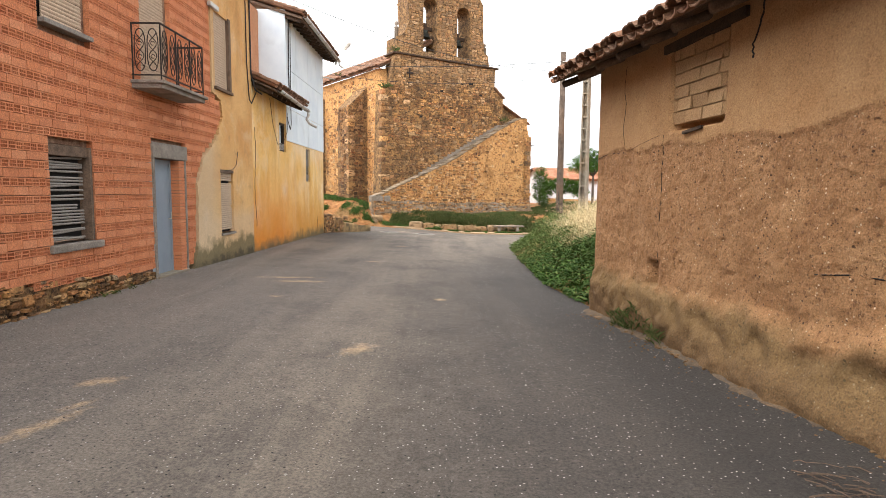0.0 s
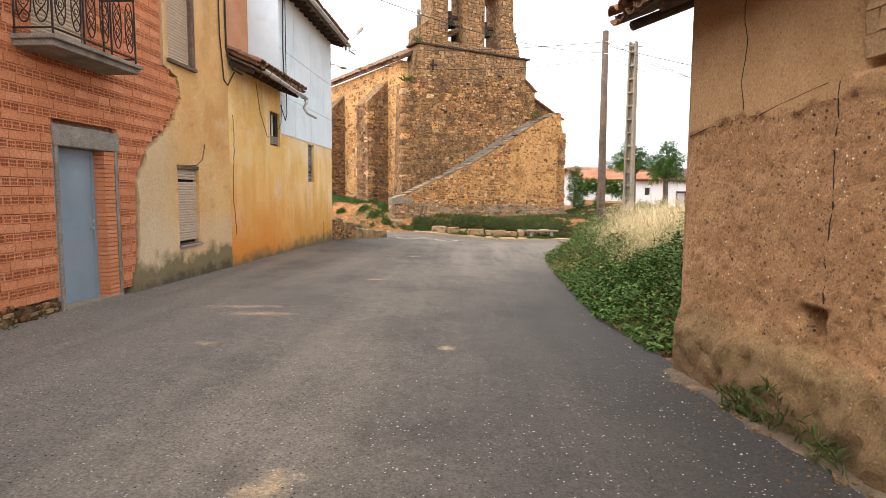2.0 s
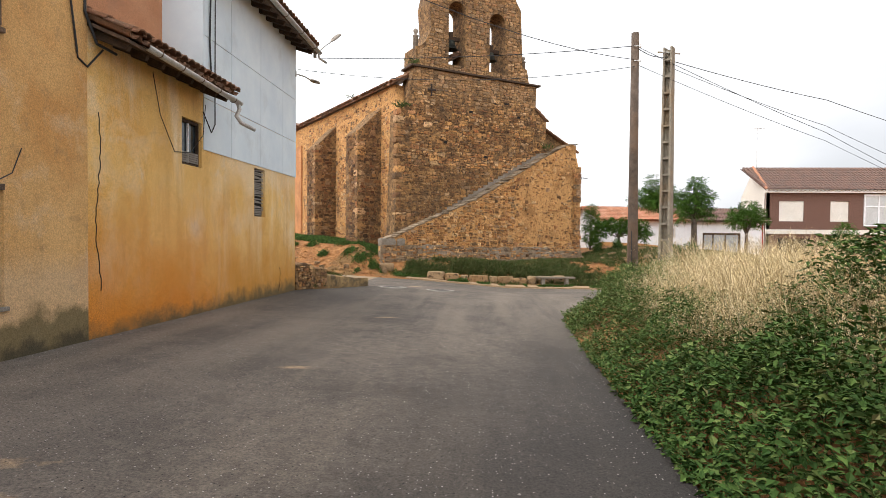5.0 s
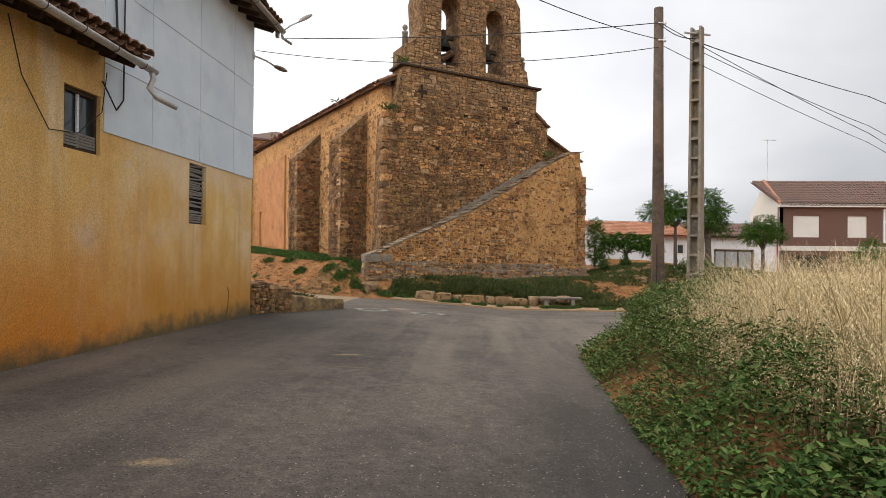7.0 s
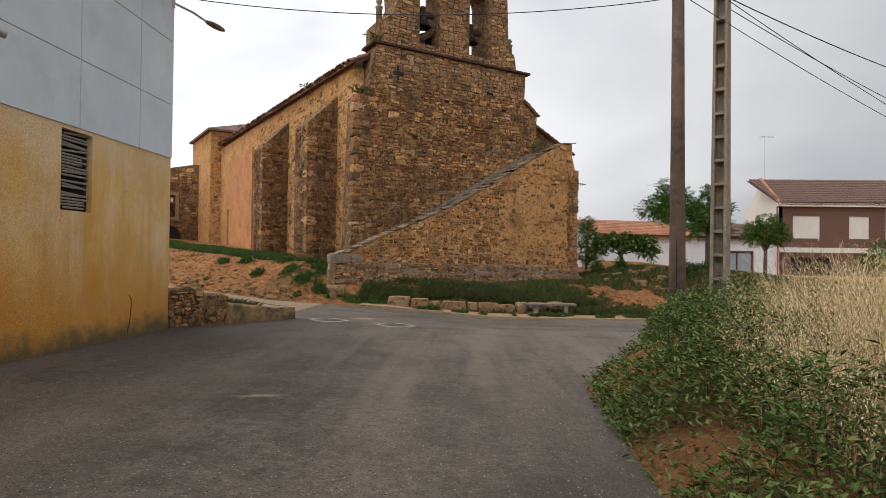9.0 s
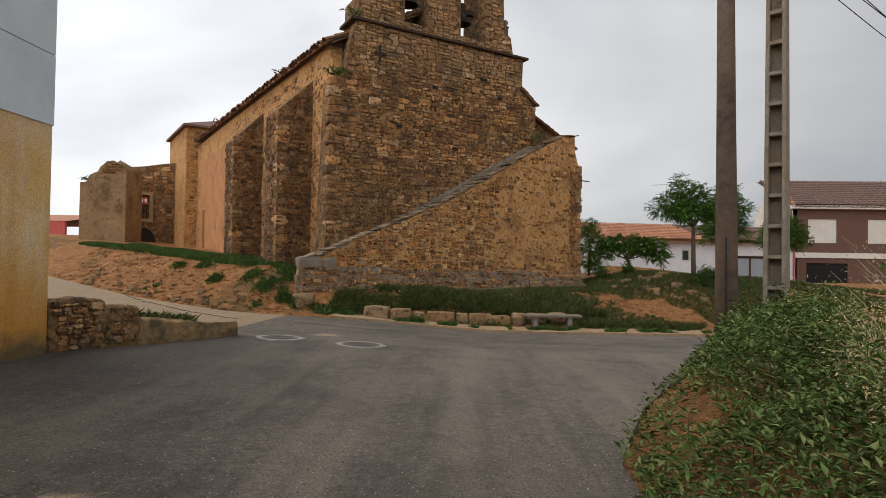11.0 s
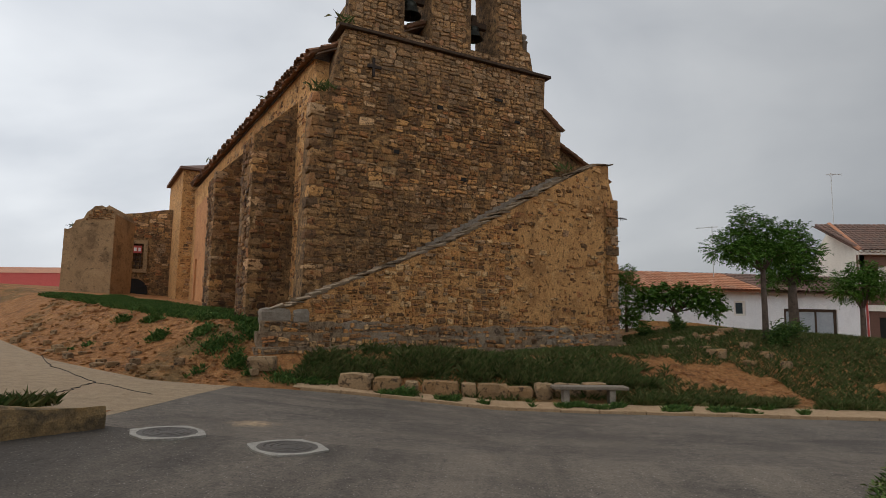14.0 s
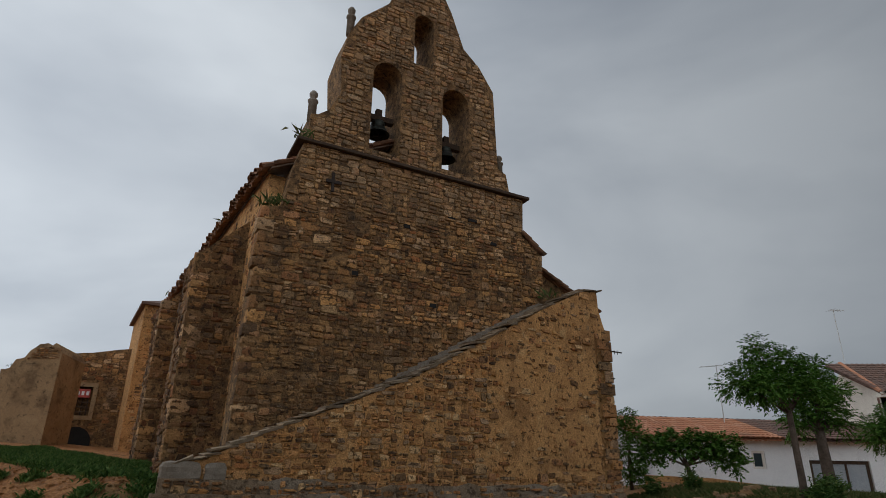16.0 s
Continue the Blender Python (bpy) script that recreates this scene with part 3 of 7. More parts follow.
def rubble(region, holes, origin, along, out, rng, h=(0.13, 0.3), w=(0.16, 0.55), proud=(0.006, 0.045), gap=0.014, wave=0.05, skip=None):
    """Uncoursed stones in a region of a wall: a list of (verts, faces), each an uneven stone with chamfered edges. skip(u, z): the share left out."""
    o, a, n = Vector(origin), Vector(along), Vector(out)
    us, zs = [p[0] for p in region], [p[1] for p in region]
    cells = []

    def split(u0, u1, z0, z1, depth):
        ww, hh = u1 - u0, z1 - z0
        if (ww < rng.uniform(w[0] * 1.4, w[1] * 1.15) and hh < rng.uniform(h[0] * 1.3, h[1] * 1.15)) or depth > 6:
            cells.append((u0, u1, z0, z1))
        elif ww > hh * rng.uniform(1.3, 2.4):
            c = u0 + ww * rng.uniform(0.32, 0.68)
            split(u0, c, z0, z1, depth + 1), split(c, u1, z0, z1, depth + 1)
        else:
            c = z0 + hh * rng.uniform(0.34, 0.66)
            split(u0, u1, z0, c, depth + 1), split(u0, u1, c, z1, depth + 1)

    z = min(zs)
    while z < max(zs):
        hh = rng.uniform(h[1] * 1.3, h[1] * 2.4)
        u = min(us) - rng.uniform(0, 0.8)
        while u < max(us):
            ww = rng.uniform(w[1] * 1.2, w[1] * 2.6)
            split(u, u + ww, z, z + hh, 0)
            u += ww
        z += hh
    stones = []
    for u0, u1, z0, z1 in cells:
        cu, cz = (u0 + u1) / 2, (z0 + z1) / 2
        if rng.random() < (0.05 if skip is None else skip(cu, cz)):
            continue
        off = wave * 2 * noise.noise((cu * 0.6, cz * 0.6, 2))
        sw, sh = (u1 - u0) / 2 - gap * rng.uniform(0.3, 1.5), (z1 - z0) / 2 - gap * rng.uniform(0.2, 1.3)
        tilt = rng.uniform(-0.12, 0.12)
        cz += off
        pts = []
        for su, sz in ((-1, -0.6), (-0.78, -1), (0.78, -1), (1, -0.6), (1, 0.6), (0.72, 1), (-0.72, 1), (-1, 0.6)):
            pu, pz = su * sw * rng.uniform(0.74, 1.1), sz * sh * rng.uniform(0.68, 1.12)
            pts.append((cu + pu, cz + pz + tilt * pu))
        if not all(inside(region, *p) for p in pts[::2]) or any(inside(q, *p) for q in holes for p in pts):
            continue
        d = rng.uniform(*proud)
        lean_u, lean_z = rng.uniform(-0.25, 0.25) * d / max(sw, 0.03), rng.uniform(-0.3, 0.3) * d / max(sh, 0.03)
        outer = [o + a * p + Z * q - n * 0.02 for p, q in pts]
        mid = [o + a * (cu + (p - cu) * 0.965) + Z * (cz + (q - cz) * 0.95) + n * (d * 0.9 + lean_u * (p - cu) + lean_z * (q - cz)) for p, q in pts]
        inner = [o + a * (cu + (p - cu) * 0.62) + Z * (cz + (q - cz) * 0.6) + n * (d * rng.uniform(0.9, 1.25) + 0.6 * (lean_u * (p - cu) + lean_z * (q - cz))) for p, q in pts]
        f = []
        for k in (0, 8):
            f += [(k + i, k + (i + 1) % 8, k + 8 + (i + 1) % 8, k + 8 + i) for i in range(8)]
        f.append(tuple(range(16, 24)))
        stones.append((cu, cz, outer + mid + inner, f))
    return stones


def lay(stones, parent, name, piece_mat, rest_mat, pick=lambda u, z: False, limit=300):
    """Stones that are picked become objects of their own; the others are joined."""
    rest, count = Build(), 0
    for u, z, v, f in stones:
        if count < limit and pick(u, z):
            b = Build()
            b.add(v, f)
            part(name, b, piece_mat, parent)
            count += 1
        else:
            rest.add(v, f)
    if rest.v:
        tagged(part(name + "s", rest, rest_mat, parent), kind="stuff")


def lumpy(made, amount, scale, cuts=0):
    """Pushes vertices about with noise, so that a wall is not dead flat."""
    out = Build()
    out.f = made.f
    for p in made.v:
        q = noise.noise_vector(Vector(p) * scale)
        out.v.append((p[0] + q[0] * amount, p[1] + q[1] * amount, p[2] + q[2] * amount))
    return out


def tile_roof(origin, along, length, down, run, mat, parent, pitch=0.2, course=0.32, rng=None, name="roof_tiles", jitter=0.02):
    """Rows of curved clay tiles. origin: upper start; along: unit vector of the ridge; down: unit vector down the slope."""
    rng = rng or random.Random(3)
    o, a, d = Vector(origin), Vector(along), Vector(down)
    n = a.cross(d).normalized()
    n = n if n.z > 0 else -n
    b = Build()
    cols, rows = int(length / pitch), int(run / course)
    for i in range(cols + 1):
        for cover in (0, 1):
            for j in range(rows + 1):
                c = o + a * (i * pitch + (pitch / 2 if cover else 0) + rng.uniform(-jitter, jitter)) + d * (j * course - 0.04 + rng.uniform(-jitter, jitter))
                r0, r1 = pitch * 0.40, pitch * 0.52
                L = min(course * 1.25, run - j * course + 0.1)
                if L < 0.1:
                    continue
                lift = 0.055 if cover else 0.015
                s = 1 if cover else -1
                v = []
                for e, r in ((0, r0), (L, r1)):
                    for k in range(5):
                        t = math.pi * k / 4
                        v.append(c + d * e + a * (math.cos(t) * r) + n * (lift + s * math.sin(t) * r * 0.62 + (0.02 if e else 0)))
                v += [p - n * 0.018 for p in v]
                f = [(k, k + 1, k + 6, k + 5) for k in range(4)] + [(k + 10, k + 15, k + 16, k + 11) for k in range(4)] + [(k + 5, k + 6, k + 16, k + 15) for k in range(4)]
                b.add(v, f)
    return tagged(part(name, b, mat, parent), kind="stuff")


# ---- the lie of the land ----
def smooth(a, b, v):
    t = min(1.0, max(0.0, (v - a) / (b - a)))
    return t * t * (3 - 2 * t)


def ip(v, xs, ys):
    return float(np.interp(v, xs, ys))


def road_right(y):
    return ip(y, [-15, 3.8, 8.9, 11.5, 17, 20.6, 22.4, 24.0, 26.0, 26.9, 27.3, 27.8], [5.6, 2.92, 2.24, 2.04, 2.2, 2.36, 3.1, 3.95, 5.2, 6.3, 8.2, 45])


def road_left(y):
    return ip(y, [-15, 24, 25.3, 27.2], [-4.88, -4.88, -4.1, -3.45])


def kerb_y(x):
    return ip(x, [-60, -30, -16, -9, -5.5, -4.2, -2.8, -1.3, 0.6, 3.4, 8.9, 60], [70, 49, 38.5, 33.2, 31.6, 31.9, 32.4, 32.7, 32.75, 32.5, 32.7, 34])


def near_y(x):
    """The near edge of the cross road and, to the left, of the concrete lane."""
    return ip(x, [-60, -30, -16, -9, -5.5, -3.45, 5.9, 8.0, 12, 60], [62, 42.5, 33.0, 28.9, 27.6, 27.2, 27.2, 27.5, 27.7, 28])


def road_z(x, y):
    a = ip(y, [-15, 0, 10, 15, 24, 27, 33], [0.12, 0.06, 0.02, -0.06, -0.2, -0.27, -0.33])
    b = ip(y, [-15, 0, 7, 11, 16.4, 22, 27, 33], [0.05, 0, -0.11, -0.23, -0.35, -0.39, -0.5, -0.81])
    k = min(1.1, max(0.0, (x + 4.85) / 5.85))
    return a + (b - a) * k + 0.07 * max(0.0, min(25.0, -4.85 - x))


def land(x, y):
    z = road_z(x, y)
    if y > kerb_y(x):
        slant = ip(x, [-16, -6, -5, -4], [0.62, 0.62, 0.8, 1.0])
        d = (y - kerb_y(x)) * slant
        z = road_z(x, kerb_y(x))
        top = ip(x, [-60, -5.4, -4.0, -2.6, 0, 6, 9, 13, 18, 60], [1.15, 1.15, 0.75, 0.72, 0.82, 0.95, 1.55, 1.35, 0.9, 0.9])
        start = ip(x, [-6, -4, -2, 8], [0.1, 0.3, 0.9, 0.9])
        end = ip(x, [-6, -4, 0, 6, 9], [2.3, 2.2, 2.6, 5.0, 6.5])
        z += top * smooth(start, end, d) + 0.05 * smooth(0, 0.3, d)
        z += 0.05 * noise.noise((x * 0.8, y * 0.8, 0)) * smooth(0.5, 2, d) + 0.1 * noise.noise((x * 0.25, y * 0.25, 3)) * smooth(1, 4, d)
        z += ip(x, [-30, -6], [0.02, 0.0]) * min(d, 40)
    elif x > road_right(y) and y < 27.8:
        e = min(x - road_right(y), max(0.0, (27.8 - y)) * 1.2)
        z = z + 0.42 * smooth(0.05, 0.9, e) * ip(y, [8, 10, 18, 21], [0.25, 0.5, 0.6, 1.0]) + 0.09 * noise.noise((x * 1.3, y * 1.3, 0)) * smooth(0.1, 0.8, e)
    elif x < road_left(y) - 0.36 or (x < -5.2 and y < near_y(x)):
        if y < 23.86:
            return z - 0.12
        z = ip(y, [23, 24, 25.3, 27.2, 30], [0.25, 0.34, 0.14, -0.16, -0.3]) * smooth(-8.5, -5.0, x) + (road_z(x, near_y(x)) + 0.02) * smooth(-5.0, -8.5, x)
    return z


def on_road(x, y):
    if y < 27.2 and road_left(y) - 0.05 < x < road_right(y):
        return True
    return near_y(x) <= y <= kerb_y(x)


def sheet(name, grid, mat, thick=0.0):
    b = Build()
    rows, cols = len(grid), len(grid[0])
    b.v = [p for r in grid for p in r]
    b.f = [(i * cols + j, i * cols + j + 1, (i + 1) * cols + j + 1, (i + 1) * cols + j) for i in range(rows - 1) for j in range(cols - 1)]
    if thick:
        rim = [(0, j) for j in range(cols)] + [(i, cols - 1) for i in range(1, rows)] + [(rows - 1, j) for j in range(cols - 2, -1, -1)] + [(i, 0) for i in range(rows - 2, 0, -1)]
        k = len(b.v)
        b.v += [(grid[i][j][0], grid[i][j][1], grid[i][j][2] - thick) for i, j in rim]
        c = len(rim)
        b.f += [(rim[q][0] * cols + rim[q][1], k + q, k + (q + 1) % c, rim[(q + 1) % c][0] * cols + rim[(q + 1) % c][1]) for q in range(c)]
    return part(name, b, mat, smooth=not thick)


gx = [-1500, -700, -300, -150, -90, -60, -45, -36, -30, -26, -23, -21] + list(np.arange(-20, 26, 0.3)) + [27, 29, 32, 36, 42, 50, 65, 90, 150, 300, 700, 1500]
gy = [-1500, -700, -300, -150, -80, -50, -34, -26, -20, -17, -15] + list(np.arange(-14, 46, 0.3)) + [47, 48.5, 50, 52, 54, 57, 60, 64, 70, 80, 100, 140, 200, 300, 700, 1500]


def ground_z(x, y):
    far = smooth(60, 140, max(abs(x), abs(y - 20)))
    xx, yy = max(-60, min(60, x)), max(-15, min(90, y))
    z = land(xx, yy)
    if on_road(xx, yy):
        z -= 0.1
    return z * (1 - far) + 0.3 * far


tagged(sheet("ground", [[(float(x), float(y), ground_z(x, y)) for x in gx] for y in gy], M_EARTH), "bare reddish clay ground with patches of grass", "ground", kind="structure")
street = [[(road_left(y) + (road_right(y) - road_left(y)) * s, y, 0) for s in np.linspace(0, 1, 24)] for y in [float(v) for v in np.arange(-15, 26.0, 0.5)] + [26.0, 26.3, 26.6, 26.9, 27.0, 27.1, 27.2]]
street = [[(x, y, road_z(x, y) + 0.012 * noise.noise((x * 0.6, y * 0.6, 0))) for x, y, _ in r] for r in street]
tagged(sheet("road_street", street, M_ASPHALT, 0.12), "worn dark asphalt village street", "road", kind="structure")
cross = []
for s in np.linspace(0, 1, 22):
    row = []
    for x in [float(v) for v in np.concatenate([np.arange(-3.9, 14, 0.35), np.arange(14, 60, 2)])]:
        y = near_y(x) + (kerb_y(x) - near_y(x)) * float(s)
        row.append((x, y, road_z(x, y) + 0.012 * noise.noise((x * 0.6, y * 0.6, 0))))
    cross.append(row)
tagged(sheet("road_crossing", cross, M_ASPHALT_CROSS, 0.12), "dark asphalt crossing in front of the church", "road", kind="structure")
lane = []
for s in np.linspace(0, 1, 14):
    row = []
    for x in [float(v) for v in np.concatenate([np.arange(-58, -14, 2), np.arange(-14, -3.95, 0.35)])] + [-3.904]:
        y = near_y(x) + (kerb_y(x) - near_y(x)) * float(s)
        row.append((x, y, road_z(x, y) + 0.008 * noise.noise((x, y, 0))))
    lane.append(row)
tagged(sheet("road_lane", lane, M_CONCRETE_ROAD, 0.12), "pale worn concrete lane climbing past the church", "road", kind="structure")

# ---- church ----
CA = radians(31.4)
CU, CV = Vector((math.cos(CA), math.sin(CA), 0)), Vector((-math.sin(CA), math.cos(CA), 0))
CO = Vector((-3.7, 36.15, 0))
SA = radians(36.0)
SW, SQ = Vector((-math.sin(SA), math.cos(SA), 0)), Vector((-math.cos(SA), -math.sin(SA), 0))
SO = Vector((-4.3, 37.3, 0))
rng = random.Random(11)
church = thing("church", "old rubble stone village church with a bell gable", "church", tuple(CO))
church_origin = Matrix.Translation(CO).inverted()


def under(ob, parent):
    """Keeps a mesh that was built in world places where it is under a parent that stands elsewhere."""
    ob.parent = parent
    ob.matrix_parent_inverse = parent.matrix_world.inverted() if parent.parent else Matrix.Translation(parent.location).inverted()
    return ob


FACADE = [(-0.25, -0.6), (8.98, -0.6), (9.0, 7.82), (8.27, 8.42), (8.32, 9.78), (0.86, 9.9), (0.6, 8.9), (0.45, 7.75), (0.02, 7.68), (-0.16, 1.9)]
facade = under(part("front_wall", slab(FACADE, [], CO, CU, CV, 1.1), M_MORTAR), church)
lay(rubble(FACADE, [], CO, CU, -CV, rng, (0.09, 0.29), (0.14, 0.62), (0.008, 0.05), gap=0.011), facade, "stone", M_STONE_PIECE, M_STONE, lambda u, z: 0.5 < u < 8.8 and 5.0 < z < 7.0, 150)


def arch(u0, u1, z0, spring, n=9):
    c, r = (u0 + u1) / 2, (u1 - u0) / 2
    return [(u0, z0), (u1, z0)] + [(c + r * math.cos(math.pi * k / n), spring + r * math.sin(math.pi * k / n)) for k in range(n + 1)]


BELLS = [arch(2.82, 3.82, 10.25, 13.05), arch(5.3, 6.3, 10.2, 12.85), arch(4.2, 4.92, 13.9, 15.65)]
GABLE = [(0.95, 9.85), (7.9, 9.8), (7.75, 10.6), (7.43, 10.75), (7.3, 13.75), (6.75, 14.6), (6.1, 15.2), (5.6, 16.6), (5.15, 17.5), (4.5, 17.9), (3.8, 17.4), (3.2, 15.95), (2.3, 15.0), (1.95, 14.3), (1.72, 13.25), (1.82, 11.9), (1.5, 11.2), (1.2, 10.95), (0.98, 10.9)]
gable = under(part("bell_gable", slab(GABLE, BELLS, CO + CV * 0.12, CU, CV, 1.45), M_MORTAR), church)
lay(rubble(GABLE, BELLS, CO + CV * 0.12, CU, -CV, rng, (0.1, 0.3), (0.16, 0.5), (0.008, 0.05), gap=0.011), gable, "stone", M_STONE_PIECE, M_STONE)
b = Build()
b.box(0.62, 8.5, -0.16, 1.2, 0, 0.1)
cm = Matrix.Translation(CO + Z * 9.84) @ Matrix.Rotation(CA, 4, "Z") @ Matrix.Rotation(radians(0.9), 4, "Y")
for i in range(len(b.v)):
    b.v[i] = tuple(cm @ Vector(b.v[i]))
under(part("cornice", b, M_DARK_TIMBER, None, "dark slate coping course", bevel=0.02), church)

# stair wall in front of the facade
TA = math.atan2(5.96, 8.75)
TU, TV = Vector((math.cos(TA), math.sin(TA), 0)), Vector((-math.sin(TA), math.cos(TA), 0))
TO = Vector((-3.55, 34.35, 0))
STAIR = [(-0.75, -0.8), (11.45, -0.8), (11.42, 5.0), (11.12, 5.9), (11.1, 6.5), (10.5, 6.45), (8.86, 5.62), (7.05, 4.6), (4.74, 3.33), (2.69, 2.45), (1.2, 1.85), (0.0, 1.3), (-0.55, 1.25), (-0.6, 0.7)]
stair = under(part("stair_wall", slab(STAIR, [], TO, TU, TV, 0.6), M_RENDERED), church)
lay(rubble(STAIR, [], TO, TU, -TV, rng, (0.09, 0.27), (0.13, 0.46), (0.008, 0.055), gap=0.012, skip=lambda u, z: 0.72 if u > 6.3 + 0.5 * z * 0.4 and z > 1.0 else 0.08), stair, "stone", M_STONE_PIECE, M_STONE_WARM, lambda u, z: 0 < u < 9 and z < 3.2, 300)
b = Build()
pr = [(-0.55, 1.26), (0.0, 1.34), (1.2, 1.9), (2.69, 2.5), (4.74, 3.38), (7.05, 4.65), (8.86, 5.68), (10.5, 6.5), (11.15, 6.56)]
cop = random.Random(5)
u = -0.55
while u < 11.1:
    w = cop.uniform(0.22, 0.5)
    h = float(np.interp(u + w * 0.6, [q[0] for q in pr], [q[1] for q in pr]))
    t = cop.uniform(0.025, 0.06)
    o, tl = cop.uniform(0.0, 0.07), cop.uniform(0.1, 0.45)
    v = []
    for uu in (u, u + w):
        rise = tl * (uu - u - w / 2)
        for dz, dv in ((-t, -o * 0.7), (0.0, -o), (t * 0.35, 0.12), (t * 0.3, 0.6), (-t, 0.6)):
            v.append(TO + TU * (uu + cop.uniform(-0.03, 0.03)) + TV * dv + Z * (h + dz + rise + cop.uniform(-0.012, 0.012)))
    b = Build()
    b.add(v, [(i, (i + 1) % 5, 5 + (i + 1) % 5, 5 + i) for i in range(5)] + [(4, 3, 2, 1, 0), (5, 6, 7, 8, 9)])
    under(part("coping_stone", b, M_COPING), stair)
    u += w * cop.uniform(0.45, 0.7)
# steps behind the parapet and the fill below them
for k in range(30):
    u = 0.2 + k * 0.31
    b = Build()
    b.add([TO + TU * uu + TV * vv + Z * zz for zz in (0.5 + k * 0.17, 1.0 + k * 0.172) for vv in (0.55, 1.7) for uu in (u, u + 0.33)], [(0, 2, 3, 1), (4, 5, 7, 6), (0, 1, 5, 4), (2, 6, 7, 3), (0, 4, 6, 2), (1, 3, 7, 5)])
    under(part("step", b, M_GREY_STONE), church)
# end wall of the stair with big quoins
end = slab([(0, -0.8), (3.2, -0.8), (3.2, 6.2), (0.6, 6.2), (0.0, 5.0)], [], TO + TU * 11.45, TV, -TU, 0.6)
under(part("stair_end_wall", end, M_RENDERED), church)
b = Build()
z, k = 0.1, 0
while z < 5.2:
    h = cop.uniform(0.24, 0.4)
    m = Matrix.Translation(TO + TU * 11.45 + Z * z) @ Matrix.Rotation(TA, 4, "Z")
    lw = 0.5 if k % 2 else 0.28
    b = Build()
    b.box(-lw, cop.uniform(0.02, 0.1), cop.uniform(-0.06, -0.02), 0.5 if not k % 2 else 0.3, 0, h - 0.025, m)
    under(part("quoin", b, M_STONE_PIECE, bevel=0.02), stair)
    z += h
    k += 1
# landing house behind the top of the stair
b = Build()
b.add([CO + CU * u + CV * v + Z * z for u, v, z in ((8.9, 0.5, 0), (11.4, 0.5, 0), (11.4, 6, 0), (8.9, 6, 0), (8.9, 0.5, 7.6), (11.4, 0.5, 6.35), (11.4, 6, 6.35), (8.9, 6, 7.6))], [(0, 1, 5, 4), (1, 2, 6, 5), (2, 3, 7, 6), (3, 0, 4, 7)])
under(part("landing_wall", b, M_MORTAR), church)
dn = (CU * 2.75 + Z * -1.35).normalized()
under(tile_roof(CO + CU * 8.75 + CV * 0.3 + Z * 7.72, CV, 5.6, dn, 3.1, M_TILE, None, name="landing_roof_tiles"), church)
dn2 = (CU * 0.8 + Z * -0.62).normalized()
under(tile_roof(CO + CU * 8.2 + CV * -0.1 + Z * 8.5, CV, 1.3, dn2, 1.0, M_TILE, None, name="shoulder_tiles"), church)

# nave: side wall, buttresses, roof, crossing tower
side = slab([(-1.0, -0.3), (22.5, -0.3), (22.5, 8.8), (14.3, 8.95), (-0.5, 9.02), (-1.0, 7.6)], [], SO, SW, -SQ, 0.9)
nave = under(part("nave_wall", side, M_RENDERED), church)
SIDE_R = [(0.1, 0.8), (13.6, 0.8), (13.6, 8.75), (0.1, 8.8)]
lay(rubble(SIDE_R, [], SO, SW, SQ, rng, (0.14, 0.32), (0.18, 0.5), (0.0, 0.035), skip=lambda u, z: 0.55 if z > 5.5 else 0.35), nave, "stone", M_STONE_PIECE, M_STONE_WARM)


def buttress(at, wide, deep, low, high, seed):
    r = random.Random(seed)
    m = Matrix(((SW.x, SQ.x, 0, SO.x), (SW.y, SQ.y, 0, SO.y), (0, 0, 1, 0), (0, 0, 0, 1)))
    b = Build()
    v = [m @ Vector(p) for p in ((at, 0, 0.3), (at + wide, 0, 0.3), (at + wide, deep, 0.3), (at, deep, 0.3), (at, 0, high), (at + wide, 0, high), (at + wide, deep, low), (at, deep, low))]
    b.add(v, [(0, 3, 7, 4), (1, 5, 6, 2), (3, 2, 6, 7), (4, 7, 6, 5), (0, 4, 5, 1)])
    ob = under(part("buttress", recalc(b), M_MORTAR, None, "stepped dark stone buttress"), church)
    near = [(0.0, 0.5), (deep, 0.5), (deep, low), (0.0, high)]
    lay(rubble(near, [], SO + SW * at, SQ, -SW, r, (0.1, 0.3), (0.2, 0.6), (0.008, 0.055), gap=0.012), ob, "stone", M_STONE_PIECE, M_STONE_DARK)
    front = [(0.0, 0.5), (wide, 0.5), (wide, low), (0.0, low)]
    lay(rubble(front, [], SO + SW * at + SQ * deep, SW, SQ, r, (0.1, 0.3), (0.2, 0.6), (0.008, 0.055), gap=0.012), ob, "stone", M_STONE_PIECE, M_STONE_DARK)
    return ob


buttress(1.05, 1.5, 1.35, 6.75, 8.1, 21)
buttress(7.4, 1.5, 1.35, 6.7, 8.1, 22)
# clay-rendered bay between the far buttress and the tower
b = slab([(13.8, 0.9), (20.5, 0.9), (20.5, 7.4), (13.8, 7.7)], [rect(19.2, 19.9, 1.5, 4.2)], SO + SQ * 0.12, SW, -SQ, 0.15)
under(part("render_panel", b, M_PANEL_CLAY, None, "pink render patch on the nave wall"), church)
ridge_dir = (-SQ * 5.0 + Z * 2.6).normalized()
under(tile_roof(SO + SQ * 0.16 + Z * 9.1 + ridge_dir * 5.6 + SW * -0.8, SW, 23.0, -ridge_dir, 5.7, M_TILE, None, 0.3, 0.42, name="nave_roof_tiles", jitter=0.085), church)
b = Build()
p0 = SO + SQ * 0.06 + Z * 9.05 - SW * 0.9
v = [p0, p0 + SW * 23.2, p0 + SW * 23.2 + ridge_dir * 5.7, p0 + ridge_dir * 5.7]
